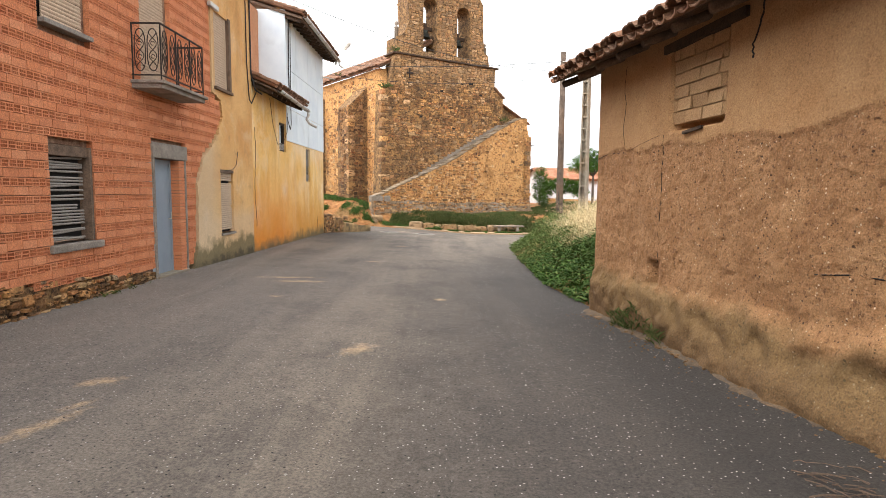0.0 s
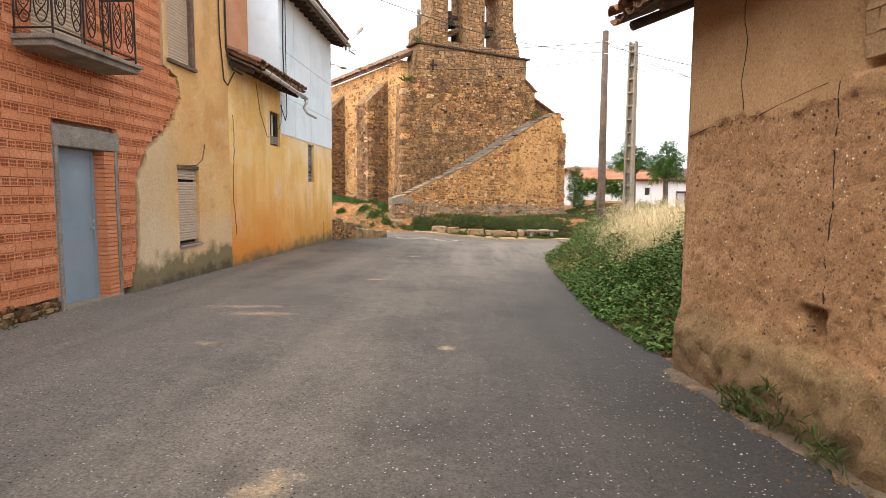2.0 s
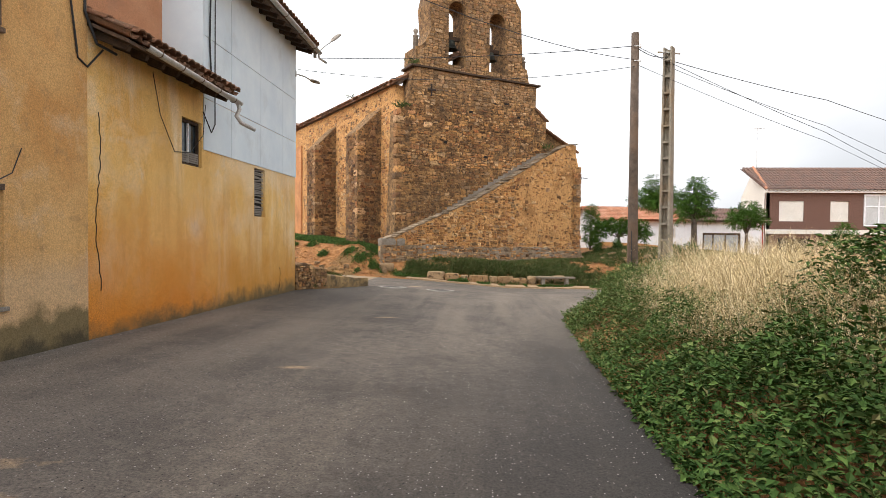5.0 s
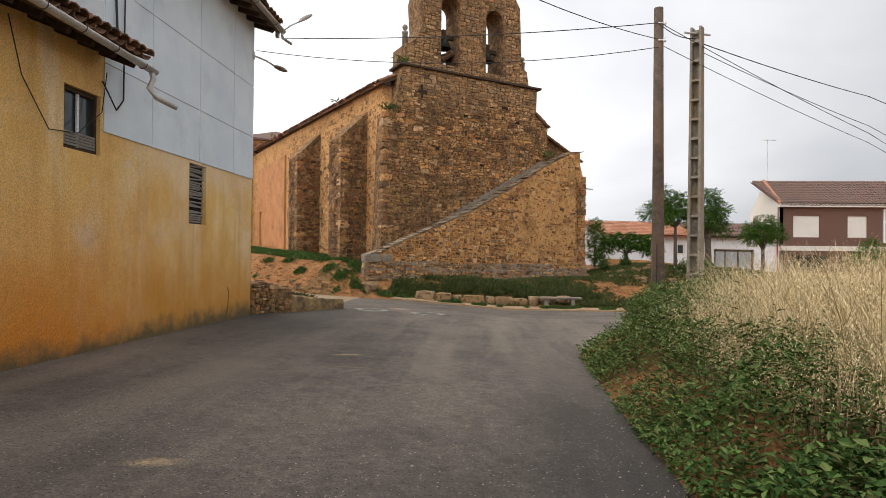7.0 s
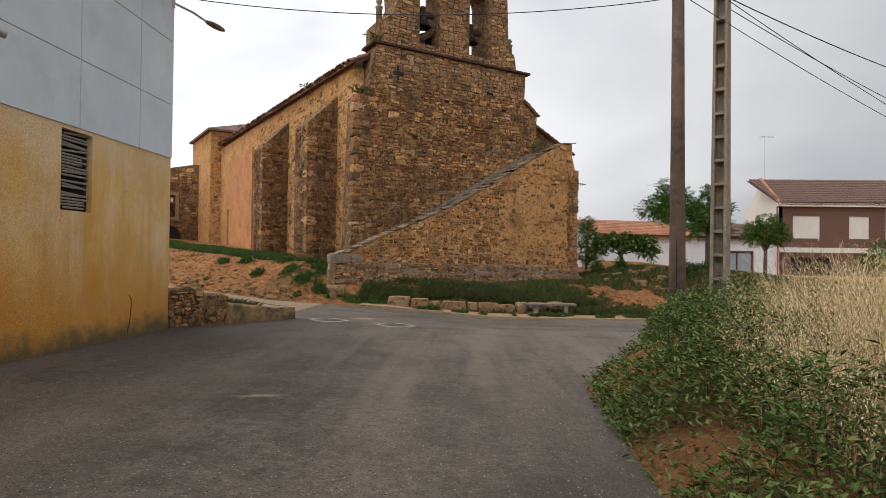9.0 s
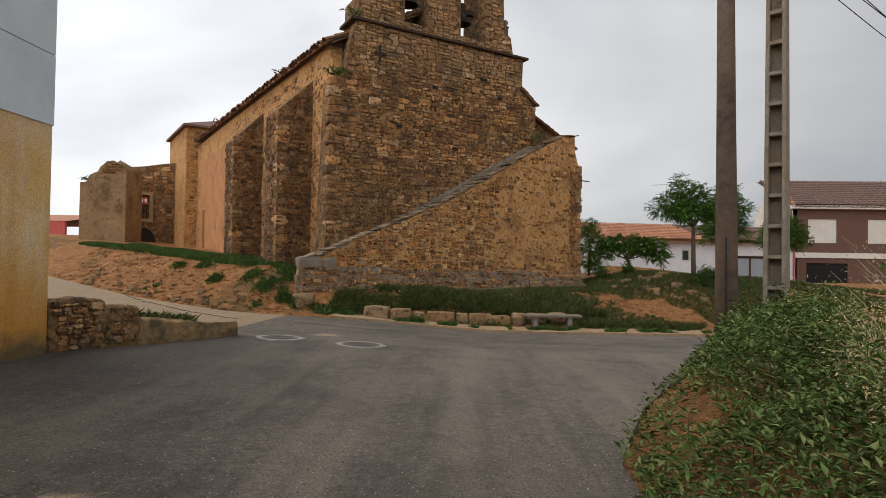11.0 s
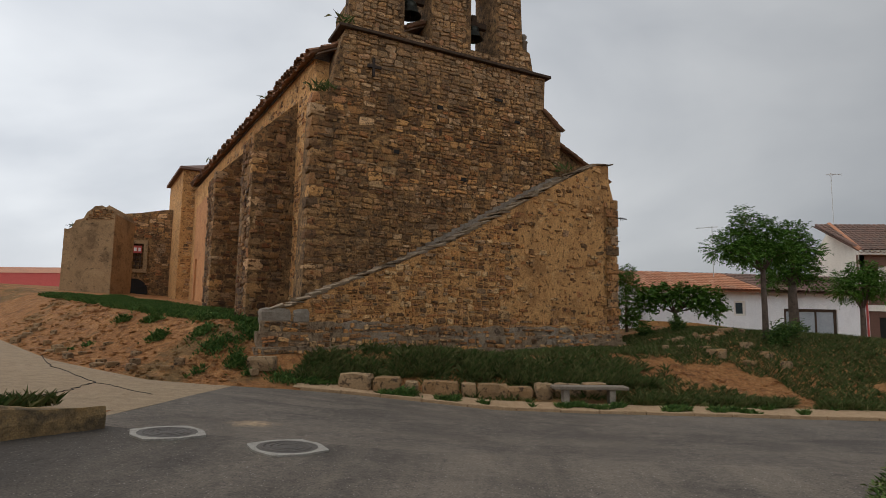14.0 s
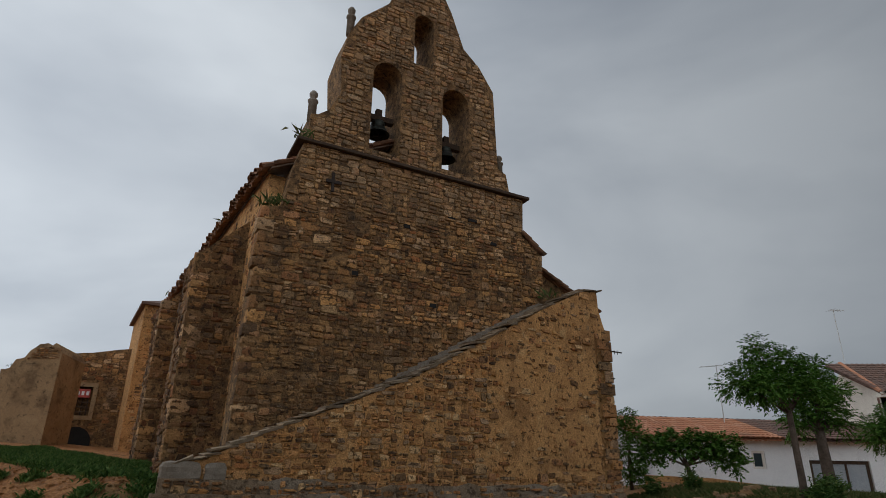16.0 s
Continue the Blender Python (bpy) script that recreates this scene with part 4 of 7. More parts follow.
b.add(v + [p - Z * 0.05 for p in v], [(0, 1, 2, 3), (4, 7, 6, 5), (0, 4, 5, 1), (1, 5, 6, 2), (2, 6, 7, 3), (3, 7, 4, 0)])
under(part("nave_roof", b, M_TIMBER), church)
# crossing block farther back
b = Build()
m = Matrix(((SW.x, SQ.x, 0, SO.x), (SW.y, SQ.y, 0, SO.y), (0, 0, 1, 0), (0, 0, 0, 1)))
b.box(22.4, 29.0, -7.0, 0.75, 0.0, 10.2, m)
under(part("crossing_block", b, M_RENDERED, None, "taller rendered block at the far end"), church)
TW = [(-0.7, 0.8), (6.9, 0.8), (6.9, 10.1), (-0.7, 10.1)]
lay(rubble(TW, [], SO + SW * 22.4, -SQ, -SW, rng, (0.2, 0.4), (0.3, 0.7), (0, 0.03)), church, "block_stone", M_STONE_PIECE, M_STONE_WARM)
b = Build()
b.add([m @ Vector(p) for p in ((22.1, 1.0, 10.1), (29.3, 1.0, 10.1), (29.3, -7.3, 10.1), (22.1, -7.3, 10.1), (25.5, -2.7, 11.6), (22.1, 1.0, 10.25), (29.3, 1.0, 10.25), (29.3, -7.3, 10.25), (22.1, -7.3, 10.25))], [(0, 3, 2, 1), (0, 1, 6, 5), (1, 2, 7, 6), (2, 3, 8, 7), (3, 0, 5, 8), (5, 6, 4), (6, 7, 4), (7, 8, 4), (8, 5, 4)])
under(part("crossing_roof", b, M_TILE_DARK), church)
# ruined walls at the far end
ruin = thing("ruined_wall", "crumbling roofless stone and render wall beside the church", "wall", (-23.0, 52, 0))
b = slab(rect(2.5, 3.8, 3.7, 5.8), [], (-25.2 - 0.15, 56.35, 0), Vector((0.9, 0.43, 0)).normalized(), Vector((-0.43, 0.9, 0)).normalized(), 0.1)
under(part("blocked_window", b, M_MORTAR, None, "rubble blocking the window"), ruin)
b = slab([(0, 0.5), (10.5, 0.5), (10.5, 8.5), (6.0, 8.2), (4.6, 8.0), (3.2, 7.7), (1.6, 7.5), (0.0, 7.0)], [rect(2.7, 3.6, 3.9, 5.6)], (-25.2, 56.0, 0), Vector((0.9, 0.43, 0)).normalized(), Vector((-0.43, 0.9, 0)).normalized(), 0.7)
under(part("wall", b, M_MORTAR), ruin)
lay(rubble([(0, 0.9), (10.5, 0.9), (10.5, 8.4), (6.0, 8.1), (4.6, 7.9), (3.2, 7.6), (1.6, 7.4), (0.0, 6.9)], [rect(2.5, 3.8, 3.6, 5.8)], (-25.2, 56.0, 0), Vector((0.9, 0.43, 0)).normalized(), Vector((0.43, -0.9, 0)).normalized(), rng, (0.2, 0.4), (0.3, 0.7)), ruin, "stone", M_STONE_PIECE, M_STONE)
b = Build()
n = 14
for i in range(n + 1):
    t = i / n
    x, y = -23.1 + 2.3 * t, 51.5 + 1.1 * t
    top = ip(t, [0, 0.14, 0.2, 0.4, 0.46, 0.6, 0.95, 1.0], [5.75, 5.85, 6.3, 6.5, 6.95, 7.25, 7.2, 6.8]) + 0.22 * noise.noise((x * 5, 0, 5))
    for dy in (0.0, 2.6):
        b.v += [(x - dy * 0.15, y + dy, 0.4), (x - dy * 0.15, y + dy, top * 0.6), (x - dy * 0.15, y + dy, top - 0.08 * dy)]
b.f = [(i * 6 + k, (i + 1) * 6 + k, (i + 1) * 6 + k + 1, i * 6 + k + 1) for i in range(n) for k in (0, 1, 3, 4)] + [(i * 6 + 2, (i + 1) * 6 + 2, (i + 1) * 6 + 5, i * 6 + 5) for i in range(n)] + [(0, 1, 4, 3), (1, 2, 5, 4), (n * 6, n * 6 + 3, n * 6 + 4, n * 6 + 1), (n * 6 + 1, n * 6 + 4, n * 6 + 5, n * 6 + 2)]
under(part("corner_pier", recalc(b), M_PIER, None, "rendered corner pier with a broken top"), ruin)

# ---- left row of houses ----
HX = -4.85
YV, XB = Vector((0, 1, 0)), Vector((-1, 0, 0))
WIN_A, WIN_UP, DOOR, WIN_BAL = rect(7.3, 8.16, 0.82, 2.1), rect(7.3, 8.17, 3.58, 5.0), rect(9.9, 11.02, -0.02, 2.05), rect(9.65, 10.6, 3.22, 5.3)
WIN_S, WIN_U2 = rect(12.77, 13.54, 0.58, 1.92), rect(12.6, 13.47, 3.7, 5.25)
brick_house = thing("brick_house", "house with an unrendered hollow red brick front", "house", (HX, 8, 0))
wall_brick = under(part("wall", slab(rect(-15, 13.4, -0.3, 6.5), [WIN_A, WIN_UP, DOOR, WIN_BAL, rect(12.7, 13.3, 0.3, 2.2), rect(12.55, 13.3, 3.6, 5.35)], (HX - 0.085, 0, 0), YV, XB, 0.3), M_BRICK_MORTAR), brick_house)
plaster_house = thing("plaster_house", "house front in flaking tan plaster", "house", (HX, 14, 0))
EDGE = []
_k = [(12.46, 3.56), (12.9, 3.45), (13.0, 3.1), (12.75, 2.75), (12.4, 2.45), (11.95, 2.2), (11.6, 1.65), (11.55, 0.5), (11.2, -0.3)]
for (a0, c0), (a1, c1) in zip(_k, _k[1:]):
    for q in range(7):
        t = q / 7
        EDGE.append((a0 + (a1 - a0) * t + 0.09 * noise.noise((a0 * 9 + t * 5, c0 * 7, 2)) + 0.05 * noise.noise((t * 19, a0 * 20, 4)), c0 + (c1 - c0) * t + 0.05 * noise.noise((t * 13, c0 * 9, 9))))
PL = [(11.2, -0.3), (14.95, -0.3), (14.95, 6.5), (12.46, 6.5)] + EDGE
under(part("wall", slab(PL, [WIN_S, WIN_U2], (HX + 0.025, 0, 0), YV, XB, 0.28), M_PLASTER_TAN), plaster_house)
yellow_house = thing("yellow_house", "low ochre house wall with a tiled lean-to roof", "house", (HX, 16.5, 0))
WIN_Y = rect(17.5, 18.24, 2.68, 3.53)
under(part("wall", slab(rect(14.951, 18.3, -0.4, 4.25), [WIN_Y], (HX, 0, 0), YV, XB, 0.3), M_PLASTER_YELLOW), yellow_house)
under(part("upper_wall", slab(rect(14.95, 18.3, 4.2, 6.9), [], (HX - 0.8, 0, 0), YV, XB, 0.3), M_PLASTER_PINK, None, "cracked pink render"), yellow_house)
panel_house = thing("panel_house", "tall house with ochre ground floor and pale blue cladding above", "house", (HX, 21, 0))
WIN_V = rect(20.85, 21.53, 1.84, 2.99)
under(part("wall", slab(rect(18.301, 23.85, -0.5, 7.0), [WIN_V], (HX - 0.01, 0, 0), YV, XB, 0.3), M_PLASTER_YELLOW), panel_house)
b = Build()
b.box(-12, -5.17, 23.5, 23.84, -0.5, 7.0)
under(part("end_wall", b, M_PLASTER_YELLOW), panel_house)
# cladding panels
py = [18.3, 19.55, 21.2, 22.75, 23.86]
pz = [3.04, 4.05, 5.25, 6.95]
for i in range(4):
    for j in range(3):
        b = Build()
        b.box(HX - 0.012, HX + 0.012, py[i] + 0.008, py[i + 1] - 0.008, pz[j] + 0.008, pz[j + 1] - 0.008)
        under(part("cladding_panel", b, M_PANEL), panel_house)
b = Build()
b.box(-5.7, HX + 0.01, 18.27, 18.3, 4.3, 6.95)
under(part("side_cladding", b, M_PANEL, None, "pale side cladding"), panel_house)
b = Build()
b.box(-12, -5.2, -15, 23.5, -0.3, 0.0)
b.box(-12.2, -12, -15, 23.8, -0.3, 6.8)
tagged(part("wall_back", b, M_RENDERED), "plain rear walls of the row of houses", "wall", kind="structure")

# ---- adobe barn ----
AP = Vector((2.2, 8.65, 0))
AD = Vector((0.70, -4.85, 0)).normalized()
AN = Vector((-AD.y, AD.x, 0))
barn = thing("adobe_barn", "old mud-rendered adobe barn with a sagging tiled eave", "barn", tuple(AP))


def barn_skin(u, z):
    """How far the mud wall stands out (+) or is worn back at that spot."""
    d = 0.035 * noise.noise((u * 1.1, z * 1.1, 4)) + 0.014 * noise.noise((u * 4, z * 4, 1)) + 0.007 * noise.noise((u * 11, z * 11, 7))
    line = 2.08 + 0.06 * noise.noise((u * 1.7, 0, 9)) + (0.18 * noise.noise((u * 0.9, 5, 2)) if u > 2 else 0)
    if z > line:
        d = d * 0.5 + 0.014
    else:
        d += 0.016 * abs(noise.noise((u * 16, z * 18, 12))) - 0.022 * max(0.0, noise.noise((u * 21, z * 23, 15)) - 0.15) * 2 + 0.008 * noise.noise((u * 40, z * 40, 2))
    foot = 0.42 + 0.16 * noise.noise((u * 1.3, 2, 2)) + 0.05 * u
    if z < foot:
        d += 0.07 * smooth(foot, foot - 0.2, z) + 0.05 * noise.noise((u * 5, z * 5, 3)) + 0.16 * smooth(0.35, -0.1, z) * smooth(1.0, 5, u)
    if 2.08 < u < 3.08 and 2.22 < z < 3.1:
        d = -0.12
    if 0.45 < z < 0.75 and abs(u - 1.85) < 0.14:
        d -= 0.1 * smooth(0.14, 0.05, abs(u - 1.85))
    # corner worn round
    if u < 0.22:
        d -= 0.2 * (1 - math.sqrt(max(0, 1 - ((0.22 - u) / 0.22) ** 2)))
    return d


us, zs = [float(v) for v in np.arange(0, 6.7, 0.03)] + [7.0, 7.5, 8.0], [float(v) for v in np.arange(-0.3, 3.31, 0.03)]
b = Build()
b.v = [tuple(AP + AD * u + Z * z - AN * barn_skin(u, z)) for u in us for z in zs]
nz_ = len(zs)
low_f, top_f = [], []
for i in range(len(us) - 1):
    for j in range(nz_ - 1):
        line = 2.08 + 0.06 * noise.noise((us[i] * 1.7, 0, 9)) + (0.18 * noise.noise((us[i] * 0.9, 5, 2)) if us[i] > 2 else 0)
        (top_f if zs[j] > line + 0.05 * noise.noise((us[i] * 9, zs[j] * 9, 3)) else low_f).append((i * nz_ + j, i * nz_ + j + 1, (i + 1) * nz_ + j + 1, (i + 1) * nz_ + j))
b.f = low_f + top_f
barn_wall = part("wall", b, [M_ADOBE, M_ADOBE_SMOOTH], barn, smooth=True)
barn_wall.data.polygons.foreach_set("material_index", [0] * len(low_f) + [1] * len(top_f))
part("wall_run", slab(rect(7.9, 24, -0.3, 3.3), [], AP + AN * 0.03, AD, AN, 0.5), M_ADOBE, barn)
part("end_wall", slab([(0.03, -0.3), (5, -0.3), (5, 3.2), (2.5, 4.5), (0.03, 3.2)], [], AP + AD * 0.06, AN, AD, 0.4), M_ADOBE, barn)
# walled-up opening: mud bricks on a timber sill and under a timber lintel
mb = random.Random(8)
row, z = 0, 2.3
while z < 3.02:
    u = 2.1 - (0.15 if row % 2 else 0.0)
    while u < 3.05:
        w = mb.uniform(0.24, 0.33)
        a0, a1 = max(2.1, u), min(3.06, u + w)
        if a1 - a0 > 0.06:
            b = Build()
            p = [AP + AD * uu + AN * dd + Z * zz for zz in (z, z + 0.124) for dd in (0.16, mb.uniform(0.0, 0.03)) for uu in (a0 + 0.007, a1 - 0.007)]
            b.add(p, [(0, 2, 3, 1), (4, 5, 7, 6), (0, 1, 5, 4), (2, 6, 7, 3), (0, 4, 6, 2), (1, 3, 7, 5)])
            part("mud_brick", recalc(b), M_MUDBRICK, barn_wall)
        u += w
    z += 0.135
    row += 1
for nm, z0, z1, a0, a1, tip in (("lintel", 3.08, 3.17, 1.95, 3.35, 0.03), ("sill_timber", 2.17, 2.2, 2.4, 2.75, 0.02)):
    b = Build()
    p = [AP + AD * uu - AN * dd + Z * (zz + (0.03 if uu == a1 else 0)) for zz in (z0, z1) for dd in (-0.1, 0.045) for uu in (a0, a1)]
    b.add(p, [(0, 2, 3, 1), (4, 5, 7, 6), (0, 1, 5, 4), (2, 6, 7, 3), (0, 4, 6, 2), (1, 3, 7, 5)])
    part(nm, recalc(b), M_DARK_TIMBER, barn_wall, "dark old timber")
# cracks in the render
for name, pts, w in (("crack", [(0.98, 3.15), (0.93, 2.9), (0.99, 2.7), (0.96, 2.4), (1.0, 2.1)], 0.006), ("crack", [(3.55, 3.2), (3.52, 3.0), (3.42, 2.85), (3.45, 2.7)], 0.012), ("crack", [(0.1, 2.02), (0.5, 2.08), (1.0, 2.06), (1.5, 2.15), (1.95, 2.22)], 0.004), ("crack", [(1.96, 2.2), (1.94, 1.8), (1.97, 1.4), (1.93, 1.0), (1.95, 0.7)], 0.005), ("crack", [(4.3, 0.95), (4.7, 1.0), (5.2, 0.98)], 0.006)):
    b = Build()
    fine = []
    for (u0, z0), (u1, z1) in zip(pts, pts[1:]):
        for k in range(5):
            u, z = u0 + (u1 - u0) * k / 5 + mb.uniform(-0.012, 0.012), z0 + (z1 - z0) * k / 5
            fine.append(AP + AD * u + Z * z - AN * (barn_skin(u, z) - 0.002))
    b.tube(fine, w, 4)
    part(name, b, M_DARK, barn_wall, "dark crack in the mud render")
# roof: sagging eave with rafters, boards and tiles
dnb = (-AN * 2.6 + Z * -1.05).normalized()
EA = AP - AN * 0.42 + Z * 3.16
for k in range(12):
    u = -0.35 + k * 0.62
    b = Build()
    p0 = EA + AD * u - dnb * 0.04 - Z * 0.03
    b.tube([p0, p0 - dnb * 1.2, p0 - dnb * 2.6], 0.05, 7, 0.055)
    part("rafter", b, M_TIMBER, barn, smooth=True)
for k in range(26):
    b = Build()
    u = -0.45 + k * 0.3
    p = [EA + AD * (u + du) - dnb * dd + Z * dz for dz in (0.045, 0.07) for dd in (mb.uniform(-0.06, 0.04), 2.7) for du in (0.005, 0.29)]
    b.add(p, [(0, 2, 3, 1), (4, 5, 7, 6), (0, 1, 5, 4), (2, 6, 7, 3), (0, 4, 6, 2), (1, 3, 7, 5)])
    part("eave_board", recalc(b), M_TIMBER, barn)
tile_roof(EA - dnb * 2.8 - AD * 0.5 + Z * 0.1, AD, 24.4, dnb, 2.85, M_TILE, barn, 0.2, 0.36, jitter=0.03)
dnr = (AN * 2.6 + Z * -1.05).normalized()
tile_roof(EA - dnb * 2.8 - AD * 0.5 + Z * 0.1, AD, 24.4, dnr, 3.0, M_TILE, barn, 0.24, 0.4, name="rear_roof_tiles")
# rubble and clods fallen along the foot of the wall
b = Build()
for k in range(220):
    u = mb.uniform(0.4, 6.5)
    off = abs(mb.gauss(0, 0.16)) + 0.05
    c = AP + AD * u - AN * (off + 0.1)
    s = mb.uniform(0.005, 0.018) * (1.2 if off < 0.15 else 0.7)
    c.z = road_z(c.x, c.y) + s * 0.3
    v = [c + Vector((math.cos(a) * s * mb.uniform(0.7, 1.3), math.sin(a) * s * mb.uniform(0.7, 1.3), h * s)) for h in (-0.5, 0.35) for a in (0, 1.2, 2.5, 3.7, 5.0)] + [c + Z * s * 0.7]
    b.add(v, [(i, (i + 1) % 5, 5 + (i + 1) % 5, 5 + i) for i in range(5)] + [(5 + i, 5 + (i + 1) % 5, 10) for i in range(5)])
tagged(part("fallen_clods", b, M_ADOBE), "crumbs of mud and pebbles along the barn foot", "rubble", kind="stuff")
# sandy strip between asphalt and wall
b = Build()
rows = 60
for i in range(rows):
    u = 0.1 + i * 0.13
    w = 0.22 + 0.16 * noise.noise((u * 1.1, 0, 5)) + 0.03 * u
    for j, q in enumerate((-0.12, 0.5, 1.0)):
        c = AP + AD * u - AN * (q * w * (1 + 0.5 * noise.noise((u * 5, q, 8))) if q > 0 else q)
        b.v.append((c.x, c.y, road_z(c.x, c.y) + (0.035, 0.014, -0.02)[j] + 0.006 * noise.noise((c.x * 6, c.y * 6, j))))
b.f = [(i * 3 + j, i * 3 + j + 1, i * 3 + j + 4, i * 3 + j + 3) for i in range(rows - 1) for j in range(2)]
M_DIRT = material("road_dirt", [(0.075, 0.055, 0.036), (0.16, 0.11, 0.065)], 9, 0.95, 0.8, 60, stain=[((0.30, 0.18, 0.085), 2, 0.55, 0.68, 0.7), ((0.06, 0.05, 0.042), 3.5, 0.48, 0.6, 0.7)])
tagged(part("verge_barn", b, M_DIRT, smooth=True), "sandy dirt strip along the barn", "verge", kind="structure")

# ---- brick house: openings, balcony, footing ----
def blinds(name, u0, u1, z0, z1, x, mat, parent, ragged=0.0, pitch=0.05, seed=1, fill=0.92):
    """A roller blind of separate slats; ragged: how many slats hang askew or are gone."""
    r = random.Random(seed)
    frame_ob = part(name, (lambda q: (q.box(x - 0.06, x - 0.05, u0, u1, z0, z1), q)[1])(Build()), M_DARK, parent, "dark gap behind the slats")
    z = z0
    while z < z1 - 0.02:
        b = Build()
        tilt = r.uniform(-0.05, 0.05) if r.random() < ragged else r.uniform(-0.003, 0.003)
        a = u0 + (r.uniform(0, 0.1) if r.random() < ragged * 0.5 else 0.005)
        c = u1 - (r.uniform(0, 0.18) if r.random() < ragged * 0.5 else 0.005)
        if not (r.random() < ragged * 0.18):
            p = [Vector((x + dx, y, z + dz + (tilt if y == c else 0))) for dz, dx in ((0, 0.004), (pitch * fill * 0.45, 0.011), (pitch * fill, 0.002), (pitch * fill, -0.006), (0, -0.006)) for y in (a, c)]
            b.add(p, [(0, 1, 3, 2), (2, 3, 5, 4), (4, 5, 7, 6), (6, 7, 9, 8), (8, 9, 1, 0), (0, 2, 4, 6, 8), (9, 7, 5, 3, 1)])
            part("slat", b, mat, frame_ob)
        z += pitch
    return frame_ob


def boxed(name, x0, x1, y0, y1, z0, z1, mat, parent, label="", bevel=0.008):
    b = Build()
    b.box(x0, x1, y0, y1, z0, z1)
    return part(name, b, mat, parent, label, bevel=bevel)


window = part("window", slab([(7.26, 0.78), (8.2, 0.78), (8.2, 2.14), (7.26, 2.14)], [rect(7.32, 8.14, 0.84, 1.98)], (HX - 0.16, 0, 0), YV, XB, 0.06), M_TIMBER, brick_house, "wooden window frame")
boxed("sill", HX - 0.2, HX + 0.05, 7.2, 8.3, 0.72, 0.82, M_CONCRETE, window, "rough concrete sill", 0.02)
boxed("lintel_board", HX - 0.17, HX - 0.03, 7.31, 8.15, 1.95, 2.09, M_TIMBER, window, "weathered lintel board")
boxed("reveal", HX - 0.15, HX + 0.002, 8.1, 8.158, 0.83, 2.09, M_TIMBER, window, "brown mortar reveal")
blinds("blind", 7.32, 8.09, 0.86, 1.96, HX - 0.1, M_BLIND, brick_house, 0.55, 0.04, 3, 0.72)
w2 = part("window", slab([(7.27, 3.54), (8.2, 3.54), (8.2, 5.05), (7.27, 5.05)], [rect(7.33, 8.12, 3.62, 5.0)], (HX - 0.14, 0, 0), YV, XB, 0.05), M_TIMBER, brick_house)
boxed("sill", HX - 0.12, HX + 0.06, 7.24, 8.24, 3.52, 3.58, M_BLIND, w2, "thin stone sill", 0.01)
blinds("blind", 7.33, 8.14, 3.6, 5.0, HX - 0.05, M_BLIND_TAN, brick_house, 0.0, 0.05, 4)
part("balcony_window", slab(rect(9.6, 10.65, 3.2, 5.35), [rect(9.7, 10.55, 3.25, 5.3)], (HX - 0.16, 0, 0), YV, XB, 0.05), M_TIMBER, brick_house)
blinds("blind", 9.68, 10.57, 3.24, 5.3, HX - 0.08, M_BLIND_TAN, brick_house, 0.0, 0.05, 5)
# steel door in a deep brick reveal, under a concrete lintel
door = part("door", slab([(9.9, -0.02), (10.8, -0.02), (10.8, 2.05), (9.9, 2.05)], [rect(9.96, 10.74, 0.03, 1.99)], (HX - 0.14, 0, 0), YV, XB, 0.05), M_DOOR, brick_house, "plain grey-blue steel street door")
boxed("leaf", HX - 0.185, HX - 0.155, 9.955, 10.745, 0.03, 1.995, M_DOOR, door, "smooth painted leaf", 0.004)
b = Build()
b.tube([(HX - 0.15, 10.68, 1.0), (HX - 0.1, 10.68, 1.0), (HX - 0.1, 10.68, 1.12)], 0.011, 7)
part("handle", b, M_ZINC, door, "small metal handle", smooth=True)
boxed("lintel", HX - 0.1, HX + 0.03, 9.82, 11.14, 2.06, 2.32, M_CONCRETE, brick_house, "rough grey concrete lintel", 0.015)
boxed("threshold", HX - 0.25, HX + 0.05, 9.86, 11.05, -0.1, 0.045, M_POLE_CONCRETE, brick_house, "pale worn threshold", 0.008)
boxed("jamb_strip", HX - 0.01, HX + 0.022, 9.84, 9.895, 0.0, 2.06, M_CONCRETE, brick_house, "smeared mortar strip", 0.006)
boxed("jamb_strip", HX - 0.01, HX + 0.022, 11.03, 11.09, 0.0, 2.06, M_CONCRETE, brick_house, "smeared mortar strip", 0.006)
for k in range(34):
    b = Build()
    b.box(HX - 0.14, HX + 0.012, 10.8, 11.02, 0.02 + k * 0.06, 0.02 + k * 0.06 + 0.05)
    part("reveal_brick", b, M_BRICK, door)
# balcony
balcony = part("balcony", (lambda q: (q.box(-4.86, -4.38, 9.3, 10.95, 3.1, 3.2), q.box(-4.86, -4.33, 9.26, 10.99, 3.17, 3.22), q)[2])(Build()), M_CONCRETE, brick_house, "thin concrete balcony slab with a wrought-iron railing", bevel=0.01)
b = Build()
BX, B0, B1 = -4.4, 9.33, 10.92
b.tube([(-4.86, B0, 4.08), (BX, B0, 4.08), (BX, B1, 4.08), (-4.86, B1, 4.08)], 0.016, 6)
b.tube([(-4.86, B0, 3.3), (BX, B0, 3.3), (BX, B1, 3.3), (-4.86, B1, 3.3)], 0.012, 6)
part("handrail", b, M_IRON, balcony)
for x, y in ((BX, B0), (BX, B1), (BX, B0 + 0.53), (BX, B0 + 1.06), (-4.84, B0), (-4.84, B1)):
    b = Build()
    b.tube([(x, y, 3.2), (x, y, 4.08)], 0.012, 6)
    part("baluster", b, M_IRON, balcony)


